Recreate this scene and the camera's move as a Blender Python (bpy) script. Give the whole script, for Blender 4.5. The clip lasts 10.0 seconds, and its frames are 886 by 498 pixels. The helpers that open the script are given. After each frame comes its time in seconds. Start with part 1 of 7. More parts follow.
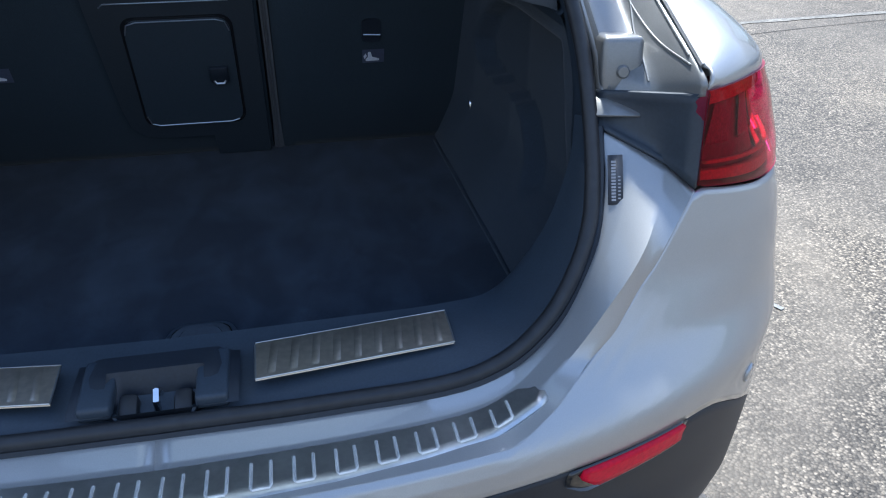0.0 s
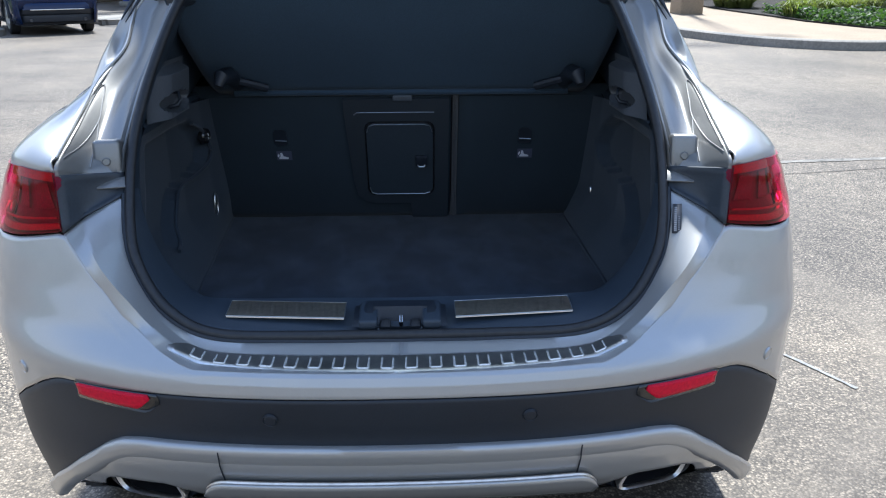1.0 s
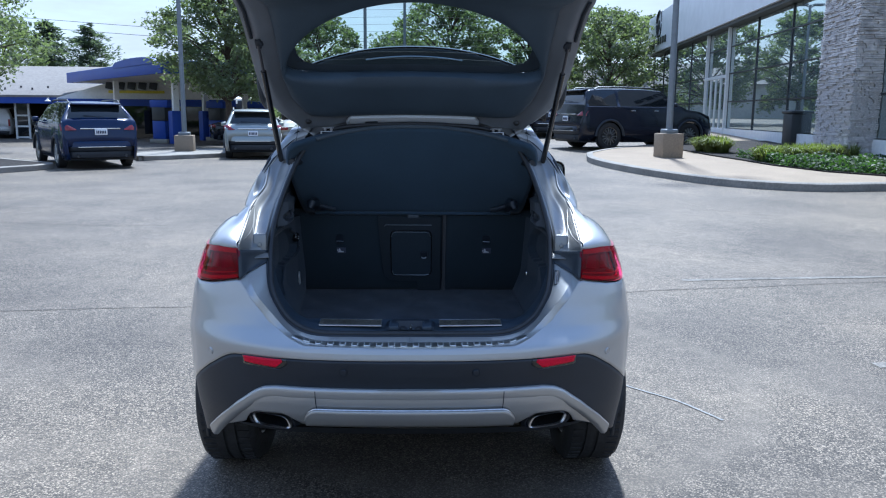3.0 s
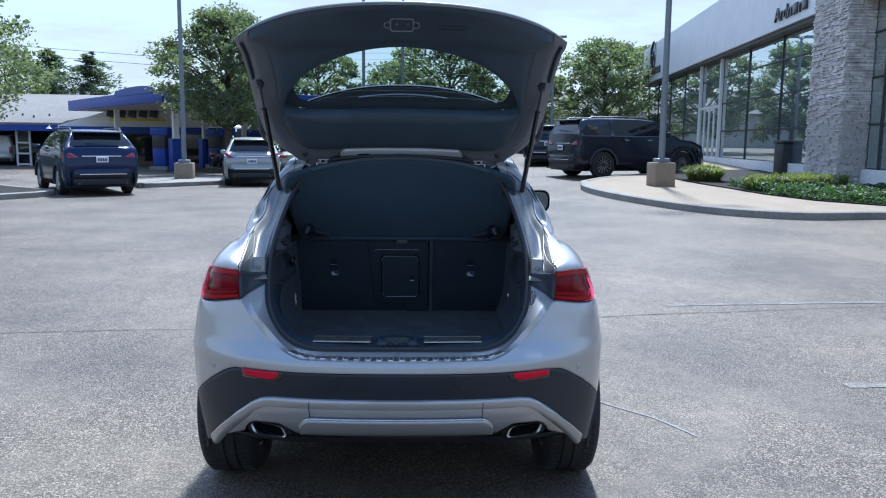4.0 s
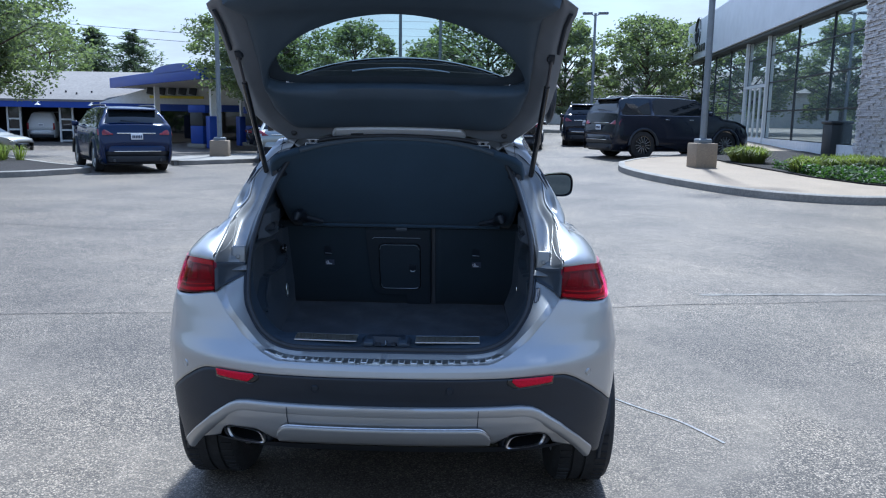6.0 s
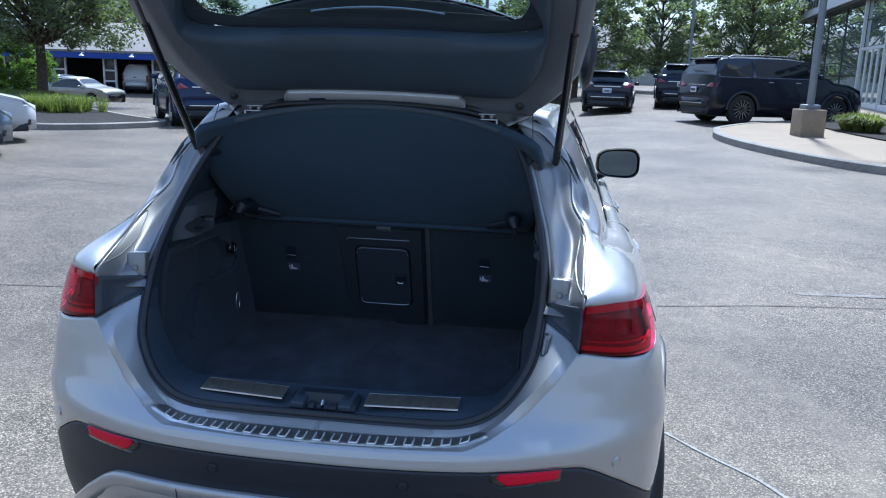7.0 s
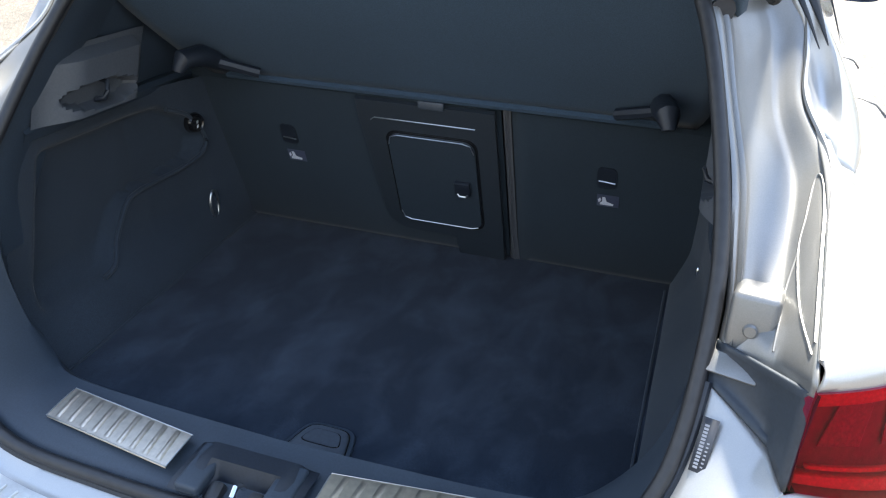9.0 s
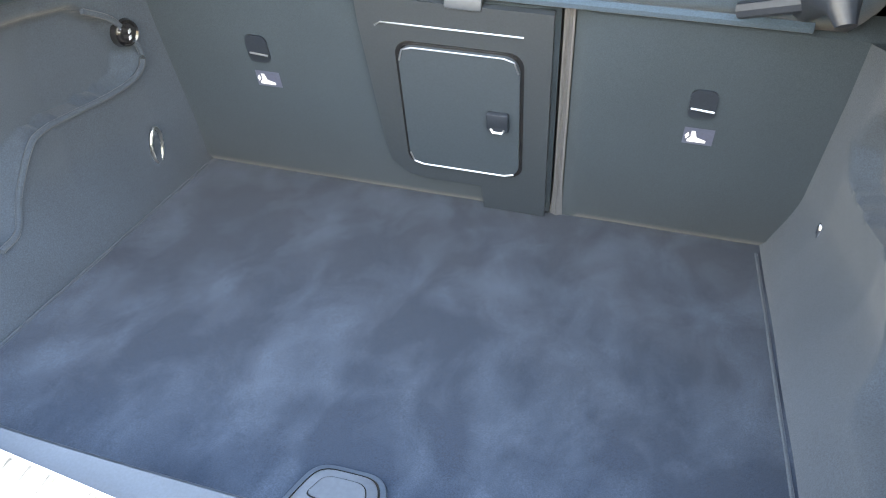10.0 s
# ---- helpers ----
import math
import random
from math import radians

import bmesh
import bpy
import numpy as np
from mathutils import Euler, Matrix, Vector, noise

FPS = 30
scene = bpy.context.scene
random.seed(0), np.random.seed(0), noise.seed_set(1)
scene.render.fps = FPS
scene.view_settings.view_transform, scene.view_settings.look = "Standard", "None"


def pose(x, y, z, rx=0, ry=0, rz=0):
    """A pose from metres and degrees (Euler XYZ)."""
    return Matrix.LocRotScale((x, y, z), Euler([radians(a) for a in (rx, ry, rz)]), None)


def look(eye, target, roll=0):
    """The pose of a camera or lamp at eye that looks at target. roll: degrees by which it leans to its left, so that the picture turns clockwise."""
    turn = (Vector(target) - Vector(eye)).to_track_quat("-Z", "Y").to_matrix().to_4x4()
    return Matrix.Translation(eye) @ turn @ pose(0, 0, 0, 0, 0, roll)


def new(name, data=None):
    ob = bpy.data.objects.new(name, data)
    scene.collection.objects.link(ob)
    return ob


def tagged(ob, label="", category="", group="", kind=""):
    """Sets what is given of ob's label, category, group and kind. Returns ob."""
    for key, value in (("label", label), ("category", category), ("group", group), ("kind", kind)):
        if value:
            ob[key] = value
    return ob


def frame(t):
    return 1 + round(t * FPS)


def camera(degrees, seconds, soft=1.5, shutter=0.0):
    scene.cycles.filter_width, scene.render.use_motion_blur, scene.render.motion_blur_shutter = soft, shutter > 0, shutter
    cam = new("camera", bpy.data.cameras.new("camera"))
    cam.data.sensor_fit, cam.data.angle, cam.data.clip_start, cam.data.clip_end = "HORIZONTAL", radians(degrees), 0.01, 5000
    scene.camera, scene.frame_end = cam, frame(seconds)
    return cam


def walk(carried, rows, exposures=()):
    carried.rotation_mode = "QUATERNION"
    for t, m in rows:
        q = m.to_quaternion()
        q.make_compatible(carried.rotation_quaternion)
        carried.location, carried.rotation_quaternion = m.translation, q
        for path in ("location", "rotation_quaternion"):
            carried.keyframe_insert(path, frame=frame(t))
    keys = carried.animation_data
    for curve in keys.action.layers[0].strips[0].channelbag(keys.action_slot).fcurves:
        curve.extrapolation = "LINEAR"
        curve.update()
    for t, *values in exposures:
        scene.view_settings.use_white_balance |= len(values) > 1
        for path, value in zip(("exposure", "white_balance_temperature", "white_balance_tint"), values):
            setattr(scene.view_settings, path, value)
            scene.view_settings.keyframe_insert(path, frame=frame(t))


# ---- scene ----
cam = camera(58.4, 10.0, soft=1.15)
PATH = [
    (0, (0.168, -0.649, 1.319), (0.506, 1.074, 0.362), -0.2),
    (0.5, (0.093, -0.928, 1.367), (0.301, 0.876, 0.529), 0.6),
    (1, (0.036, -1.281, 1.395), (0.097, 0.605, 0.733), -0.2),
    (1.5, (0.006, -1.676, 1.443), (0.072, 0.237, 0.865), 0.4),
    (2, (0.0, -2.092, 1.482), (0.041, -0.151, 1.0), 0.2),
    (2.5, (0.017, -2.421, 1.512), (0.061, -0.462, 1.113), 0.3),
    (4, (0.09, -2.893, 1.559), (0.144, -0.912, 1.287), 0.6),
    (4.5, (0.096, -2.949, 1.555), (0.152, -0.966, 1.297), 0.3),
    (5, (0.105, -2.955, 1.56), (0.153, -0.973, 1.295), 0.5),
    (5.5, (0.155, -2.886, 1.557), (0.172, -0.907, 1.271), 0.5),
    (5.7, (0.191, -2.799, 1.557), (0.187, -0.821, 1.258), 0.6),
    (6.8, (0.454, -1.852, 1.576), (0.253, 0.095, 1.166), 1.7),
    (7, (0.508, -1.683, 1.576), (0.253, 0.253, 1.145), 1.8),
    (7.5, (0.528, -1.282, 1.563), (0.146, 0.608, 1.032), 2.0),
    (8, (0.522, -0.969, 1.559), (0.027, 0.855, 0.905), 1.6),
    (8.5, (0.509, -0.706, 1.529), (-0.057, 1.048, 0.751), 1.5),
    (9, (0.472, -0.569, 1.498), (-0.107, 1.124, 0.604), 1.3),
    (9.5, (0.361, -0.432, 1.436), (-0.168, 1.222, 0.444), 1.9),
    (10, (0.244, -0.276, 1.328), (-0.183, 1.402, 0.327), 2.7),
]
EXPO = [(t, e + 0.75, k, 7.0) for t, e, k in ((0.0, 0.52, 5450), (0.6, 0.56, 5550), (1.0, 0.54, 5650), (1.5, 0.34, 5180), (2.0, 0.33, 5090), (2.5, 0.21, 5080), (4.0, 0.10, 5130), (5.7, 0.05, 5080), (7.0, 0.14, 5050), (7.5, 0.18, 5100), (8.0, 0.28, 5220), (8.5, 0.80, 5600), (9.0, 1.58, 6500), (9.5, 2.78, 7500), (10.0, 4.36, 8300))]
walk(cam, [(t, look(eye, target, roll)) for t, eye, target, roll in PATH], EXPO)

# ---- daylight: high sun ahead of the car, a little to its right, thin cloud ----
SUN_EL, SUN_AZ = 60.0, 8.0
world = bpy.data.worlds.new("daylight")
scene.world = world
world.use_nodes = True
wn, wl = world.node_tree.nodes, world.node_tree.links
wn.clear()
sky = wn.new("ShaderNodeTexSky")
sky.sky_type = 'NISHITA'
sky.sun_disc = False
sky.sun_elevation, sky.sun_rotation = radians(SUN_EL), radians(SUN_AZ)
sky.air_density, sky.dust_density, sky.ozone_density = 1.1, 1.0, 2.0
w_co = wn.new("ShaderNodeTexCoord")
w_map = wn.new("ShaderNodeMapping")
w_map.inputs["Scale"].default_value = (1.0, 1.0, 4.5)
w_noise = wn.new("ShaderNodeTexNoise")
w_noise.inputs["Scale"].default_value, w_noise.inputs["Detail"].default_value = 2.3, 7.0
w_noise.inputs["Roughness"].default_value = 0.6
w_ramp = wn.new("ShaderNodeValToRGB")
w_ramp.color_ramp.elements[0].color = (0.64, 0.64, 0.64, 1)
w_ramp.color_ramp.elements[0].position, w_ramp.color_ramp.elements[1].position = 0.40, 0.62
w_sep = wn.new("ShaderNodeSeparateXYZ")
w_low = wn.new("ShaderNodeMapRange")
w_low.interpolation_type = 'SMOOTHSTEP'
w_low.inputs["From Min"].default_value, w_low.inputs["From Max"].default_value = 0.30, 0.70
w_low.inputs["To Min"].default_value, w_low.inputs["To Max"].default_value = 0.97, 0.16
w_fac = wn.new("ShaderNodeMath")
w_fac.operation = 'MULTIPLY'
w_mix = wn.new("ShaderNodeMixRGB")
w_mix.inputs["Color2"].default_value = (2.98, 2.99, 3.10, 1)
bg = wn.new("ShaderNodeBackground")
bg.inputs["Strength"].default_value = 0.150
w_out = wn.new("ShaderNodeOutputWorld")
wl.new(w_co.outputs["Generated"], w_map.inputs["Vector"])
wl.new(w_map.outputs["Vector"], w_noise.inputs["Vector"])
wl.new(w_noise.outputs["Fac"], w_ramp.inputs["Fac"])
wl.new(w_co.outputs["Generated"], w_sep.inputs["Vector"])
wl.new(w_sep.outputs["Z"], w_low.inputs["Value"])
wl.new(w_ramp.outputs["Color"], w_fac.inputs[0])
wl.new(w_low.outputs["Result"], w_fac.inputs[1])
wl.new(w_fac.outputs[0], w_mix.inputs["Fac"])
wl.new(sky.outputs["Color"], w_mix.inputs["Color1"])
wl.new(w_mix.outputs["Color"], bg.inputs["Color"])
wl.new(bg.outputs["Background"], w_out.inputs["Surface"])
sun_data = bpy.data.lights.new("sun", 'SUN')
sun_data.energy, sun_data.angle, sun_data.color = 4.3, radians(4.0), (1.0, 0.93, 0.82)
sun = new("sun", sun_data)
sa, se = radians(SUN_AZ), radians(SUN_EL)
sun.matrix_world = look((60 * math.sin(sa) * math.cos(se), 60 * math.cos(sa) * math.cos(se), 60 * math.sin(se)), (0, 0, 0))


# ---- materials ----
def mat(name, color, rough=0.6, metal=0.0, coat=0.0, var=0.0, scale=20.0, bump=0.0, bscale=200.0, spec=0.5, color2=None, sheen=0.0, coords="Object", var2=0.0, scale2=2.0):
    """Principled surface with colour variation at two scales and fine relief."""
    m = bpy.data.materials.new(name)
    m.use_nodes = True
    nt = m.node_tree
    b = nt.nodes["Principled BSDF"]
    b.inputs["Roughness"].default_value = rough
    b.inputs["Metallic"].default_value = metal
    b.inputs["Coat Weight"].default_value = coat
    b.inputs["Coat Roughness"].default_value = 0.03
    b.inputs["Specular IOR Level"].default_value = spec
    b.inputs["Sheen Weight"].default_value = sheen
    co = nt.nodes.new("ShaderNodeTexCoord")
    c1 = (*color, 1)
    b.inputs["Base Color"].default_value = c1
    if var > 0 or color2:
        n1 = nt.nodes.new("ShaderNodeTexNoise")
        n1.inputs["Scale"].default_value, n1.inputs["Detail"].default_value = scale, 6
        nt.links.new(co.outputs[coords], n1.inputs["Vector"])
        r1 = nt.nodes.new("ShaderNodeValToRGB")
        r1.color_ramp.elements[0].position, r1.color_ramp.elements[1].position = 0.3, 0.7
        r1.color_ramp.elements[0].color = (*(color2 or [c * (1 - var) for c in color]), 1)
        r1.color_ramp.elements[1].color = (*(color if color2 else [min(1, c * (1 + var)) for c in color]), 1)
        nt.links.new(n1.outputs["Fac"], r1.inputs["Fac"])
        last = r1.outputs["Color"]
        if var2 > 0:
            n2 = nt.nodes.new("ShaderNodeTexNoise")
            n2.inputs["Scale"].default_value, n2.inputs["Detail"].default_value = scale2, 5
            nt.links.new(co.outputs[coords], n2.inputs["Vector"])
            r2 = nt.nodes.new("ShaderNodeValToRGB")
            r2.color_ramp.elements[0].position, r2.color_ramp.elements[1].position = 0.3, 0.7
            r2.color_ramp.elements[0].color = (1 - var2,) * 3 + (1,)
            r2.color_ramp.elements[1].color = (1 + var2,) * 3 + (1,)
            mx = nt.nodes.new("ShaderNodeMixRGB")
            mx.blend_type = 'MULTIPLY'
            mx.inputs["Fac"].default_value = 1
            nt.links.new(n2.outputs["Fac"], r2.inputs["Fac"])
            nt.links.new(last, mx.inputs["Color1"])
            nt.links.new(r2.outputs["Color"], mx.inputs["Color2"])
            last = mx.outputs["Color"]
        nt.links.new(last, b.inputs["Base Color"])
    if bump > 0:
        n3 = nt.nodes.new("ShaderNodeTexNoise")
        n3.inputs["Scale"].default_value, n3.inputs["Detail"].default_value = bscale, 4
        nt.links.new(co.outputs[coords], n3.inputs["Vector"])
        bp = nt.nodes.new("ShaderNodeBump")
        bp.inputs["Strength"].default_value, bp.inputs["Distance"].default_value = bump, 0.6 / bscale
        nt.links.new(n3.outputs["Fac"], bp.inputs["Height"])
        nt.links.new(bp.outputs["Normal"], b.inputs["Normal"])
    return m


def clear_mat(name, tint, base=0.05):
    """Thin clear sheet: tinted see-through with a Fresnel gloss."""
    m = bpy.data.materials.new(name)
    m.use_nodes = True
    nt = m.node_tree
    nt.nodes.clear()
    tr = nt.nodes.new("ShaderNodeBsdfTransparent")
    tr.inputs["Color"].default_value = (*tint, 1)
    gl = nt.nodes.new("ShaderNodeBsdfGlossy")
    gl.inputs["Roughness"].default_value = 0.015
    lw = nt.nodes.new("ShaderNodeLayerWeight")
    lw.inputs["Blend"].default_value = 0.5
    pw = nt.nodes.new("ShaderNodeMath")
    pw.operation = 'POWER'
    pw.inputs[1].default_value = 4.0
    fr = nt.nodes.new("ShaderNodeMath")
    fr.operation = 'MULTIPLY_ADD'
    fr.inputs[1].default_value, fr.inputs[2].default_value = 0.9, base
    nt.links.new(lw.outputs["Facing"], pw.inputs[0])
    nt.links.new(pw.outputs[0], fr.inputs[0])
    mx = nt.nodes.new("ShaderNodeMixShader")
    out = nt.nodes.new("ShaderNodeOutputMaterial")
    nt.links.new(fr.outputs[0], mx.inputs[0])
    nt.links.new(tr.outputs[0], mx.inputs[1])
    nt.links.new(gl.outputs[0], mx.inputs[2])
    nt.links.new(mx.outputs[0], out.inputs["Surface"])
    return m


SILVER = mat("silver_paint", (0.425, 0.424, 0.418), 0.43, 0.56, coat=1.0, var=0.05, scale=900, var2=0.02, scale2=5, bump=0.04, bscale=1500)
# darker and less metallic than the body silver
FRAMEPAINT = mat("dark_silver_paint", (0.19, 0.205, 0.23), 0.45, 0.4, coat=0.2, var=0.06, scale=700, var2=0.08, scale2=9)
TIPMETAL = mat("dull_exhaust_metal", (0.62, 0.62, 0.63), 0.34, 1.0, var=0.15, scale=60)
FLAPPLASTIC = mat("black_flap_plastic", (0.026, 0.033, 0.041), 0.5, var=0.12, scale=400, bump=0.2, bscale=1200)
STRAP = mat("grey_gap_strip", (0.095, 0.097, 0.105), 0.6, var=0.08, scale=200)
BEZEL = mat("grey_bezel_plastic", (0.22, 0.23, 0.25), 0.5, var=0.08, scale=200)
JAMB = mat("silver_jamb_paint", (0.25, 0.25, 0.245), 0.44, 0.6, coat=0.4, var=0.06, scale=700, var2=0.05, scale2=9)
PLASTIC = mat("grained_black_plastic", (0.014, 0.019, 0.028), 0.48, var=0.15, scale=300, bump=0.25, bscale=900, var2=0.12, scale2=7)
TRIM = mat("dark_interior_plastic", (0.032, 0.045, 0.063), 0.5, var=0.12, scale=400, bump=0.2, bscale=1200, var2=0.1, scale2=12)
HATCHTRIM = mat("soft_black_trim", (0.043, 0.065, 0.094), 0.6, var=0.12, scale=300, bump=0.2, bscale=1400, var2=0.1, scale2=6)
HANDLE = mat("blue_grey_handle_plastic", (0.062, 0.074, 0.092), 0.5, var=0.1, scale=200, bump=0.15, bscale=900)
FLAPPANEL = mat("flap_panel_plastic", (0.030, 0.041, 0.053), 0.5, var=0.1, scale=300, bump=0.2, bscale=1200)
TAGBLUE = mat("blue_grey_tag", (0.060, 0.068, 0.105), 0.5, var=0.1, scale=200)
TAGPRINT = mat("pale_tag_print", (0.66, 0.67, 0.72), 0.6, var=0.1, scale=200)
SHELFEDGE = mat("shelf_binding", (0.062, 0.080, 0.100), 0.8, var=0.15, scale=300, bump=0.3, bscale=1300)
POCKET = mat("grey_lamp_pocket_plastic", (0.036, 0.046, 0.060), 0.5, var=0.1, scale=200, bump=0.1, bscale=900)
PILLARGREY = mat("grey_pillar_plastic", (0.082, 0.091, 0.105), 0.5, var=0.1, scale=300, bump=0.15, bscale=1200)
GLOSSBLACK = mat("gloss_black", (0.012, 0.012, 0.013), 0.12, coat=0.6, var=0.1, scale=60)
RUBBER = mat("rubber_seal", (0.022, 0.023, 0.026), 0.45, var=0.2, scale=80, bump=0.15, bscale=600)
TYRE = mat("tyre_rubber", (0.02, 0.02, 0.021), 0.75, var=0.3, scale=40, bump=0.3, bscale=120)
CHROME = mat("chrome", (0.75, 0.76, 0.77), 0.12, 1.0, var=0.06, scale=70)
ALLOY = mat("alloy_wheel", (0.5, 0.51, 0.52), 0.3, 0.9, var=0.08, scale=40)
STEEL = mat("brushed_steel", (0.64, 0.64, 0.62), 0.33, 1.0, var=0.06, scale=160, bump=0.10, bscale=500, var2=0.18, scale2=14)
# paler than the plate, to paint the bright glint along its pressed ribs
RIBSTEEL = mat("rib_glint_steel", (0.82, 0.82, 0.80), 0.5, 0.75, var=0.1, scale=90)
SCUFF = mat("brushed_scuff_steel", (0.68, 0.61, 0.51), 0.36, 1.0, var=0.10, scale=120, bump=0.10, bscale=500, var2=0.10, scale2=14)
REDCELL = mat("red_reflector_cells", (0.215, 0.011, 0.040), 0.35, var=0.3, scale=260, bump=0.5, bscale=260)
CARPET = mat("boot_carpet", (0.048, 0.052, 0.062), 0.95, var=0.35, scale=700, bump=0.8, bscale=1500, sheen=0.14, var2=0.55, scale2=6.0, spec=0.15)
FELT = mat("felt_side_trim", (0.034, 0.045, 0.060), 0.95, var=0.25, scale=600, bump=0.6, bscale=1300, sheen=0.15, var2=0.12, scale2=5, spec=0.15)
SEATBACK = mat("seat_back_felt", (0.025, 0.036, 0.047), 0.93, var=0.22, scale=800, bump=0.5, bscale=1500, sheen=0.12, var2=0.08, scale2=5, spec=0.15)
SHELF = mat("parcel_shelf_fabric", (0.040, 0.064, 0.094), 0.94, var=0.2, scale=600, bump=0.5, bscale=1300, sheen=0.1, var2=0.08, scale2=4, spec=0.15)
WHITEPRINT = mat("white_print", (0.75, 0.76, 0.8), 0.6, var=0.05, scale=50)
LABELGREY = mat("grey_label", (0.060, 0.066, 0.080), 0.5, var=0.1, scale=60)
LABELINK = mat("label_print", (0.30, 0.31, 0.34), 0.6, var=0.1, scale=60)
REDLENS = clear_mat("red_lens", (0.82, 0.030, 0.25), 0.02)
REDIN = mat("red_reflector", (0.52, 0.002, 0.045), 0.35, var=0.25, scale=250, bump=0.4, bscale=260)
REDDARK = mat("dark_lamp_housing", (0.190, 0.012, 0.036), 0.4, var=0.2, scale=120, bump=0.3, bscale=300)
REDREF = mat("red_bumper_reflector", (0.60, 0.003, 0.030), 0.3, spec=0.2, var=0.15, scale=200, bump=0.2, bscale=400)
GLASS = clear_mat("hatch_glass", (0.60, 0.68, 0.66), 0.02)
MIRROR = mat("mirror_glass", (0.16, 0.21, 0.25), 0.02, 1.0, var=0.01, scale=20)
CARGLASS = mat("dark_car_glass", (0.012, 0.015, 0.017), 0.04, coat=0.3, var=0.1, scale=8)


def nap(m, dark, pale, scale, lo, hi, warp):
    """Brushed-nap marks: cloudy pale sweeps over a dark pile."""
    nt = m.node_tree
    b = nt.nodes["Principled BSDF"]
    co = nt.nodes.new("ShaderNodeTexCoord")
    mp = nt.nodes.new("ShaderNodeMapping")
    mp.inputs["Rotation"].default_value = (0, 0, radians(-18))
    mp.inputs["Scale"].default_value = (1.7, 1.0, 1.0)
    n = nt.nodes.new("ShaderNodeTexNoise")
    n.inputs["Scale"].default_value, n.inputs["Detail"].default_value, n.inputs["Distortion"].default_value = scale, 7, warp
    r = nt.nodes.new("ShaderNodeValToRGB")
    r.color_ramp.elements[0].position, r.color_ramp.elements[1].position = lo, hi
    r.color_ramp.elements[0].color, r.color_ramp.elements[1].color = (*dark, 1), (*pale, 1)
    f = nt.nodes.new("ShaderNodeTexNoise")
    f.inputs["Scale"].default_value, f.inputs["Detail"].default_value = 700, 3
    g = nt.nodes.new("ShaderNodeValToRGB")
    g.color_ramp.elements[0].position, g.color_ramp.elements[1].position = 0.3, 0.7
    g.color_ramp.elements[0].color, g.color_ramp.elements[1].color = (0.7, 0.7, 0.7, 1), (1.3, 1.3, 1.3, 1)
    mx = nt.nodes.new("ShaderNodeMixRGB")
    mx.blend_type = 'MULTIPLY'
    mx.inputs["Fac"].default_value = 1
    nt.links.new(co.outputs["Object"], mp.inputs["Vector"])
    nt.links.new(mp.outputs["Vector"], n.inputs["Vector"])
    nt.links.new(n.outputs["Fac"], r.inputs["Fac"])
    nt.links.new(co.outputs["Object"], f.inputs["Vector"])
    nt.links.new(f.outputs["Fac"], g.inputs["Fac"])
    nt.links.new(r.outputs["Color"], mx.inputs["Color1"])
    nt.links.new(g.outputs["Color"], mx.inputs["Color2"])
    nt.links.new(mx.outputs["Color"], b.inputs["Base Color"])


nap(CARPET, (0.0105, 0.0190, 0.034), (0.043, 0.060, 0.086), 7.6, 0.42, 0.84, 0.4)


# ---- mesh helpers ----
def link(name, me, material, parent=None, label="", smooth=40):
    if material:
        me.materials.append(material)
    if smooth:
        me.shade_smooth()
        me.set_sharp_from_angle(angle=radians(smooth))
    ob = new(name, me)
    if parent is not None:
        ob.parent = parent
    if label:
        ob["label"] = label
    return ob


def part(name, bm, material, parent=None, label="", smooth=40, thick=0.0, normals=True):
    """Links a bmesh as one mesh object under a thing or a part."""
    if normals:
        bmesh.ops.recalc_face_normals(bm, faces=bm.faces)
    me = bpy.data.meshes.new(name)
    bm.to_mesh(me)
    bm.free()
    ob = link(name, me, material, parent, label, smooth)
    if thick:
        so = ob.modifiers.new("thickness", 'SOLIDIFY')
        so.thickness, so.offset = thick, -1
    return ob


def thing(name, label, category, at=(0, 0, 0), group="", kind="", rz=0.0):
    ob = new(name)
    ob.empty_display_size = 0.2
    ob.matrix_world = pose(*at, 0, 0, rz)
    return tagged(ob, label, category, group, kind)


def grid(bm, P, closed=False):
    rows = [[bm.verts.new(p) for p in r] for r in P]
    n = len(rows[0])
    for a, b in zip(rows, rows[1:]):
        for j in range(n if closed else n - 1):
            k = (j + 1) % n
            bm.faces.new((a[j], a[k], b[k], b[j]))
    return rows


def cap(bm, ring):
    bm.faces.new(ring)


def box(bm, c, s, m=None, bevel=0.0, seg=2):
    """A box of size s round c, turned by m, with rounded edges."""
    M = Matrix.Translation(c) @ (m or Matrix()) @ Matrix.Diagonal((*s, 1))
    g = bmesh.ops.create_cube(bm, size=1, matrix=M)
    if bevel > 0:
        es = list({e for v in g["verts"] for e in v.link_edges})
        bmesh.ops.bevel(bm, geom=es, offset=bevel, segments=seg, affect='EDGES', profile=0.5)


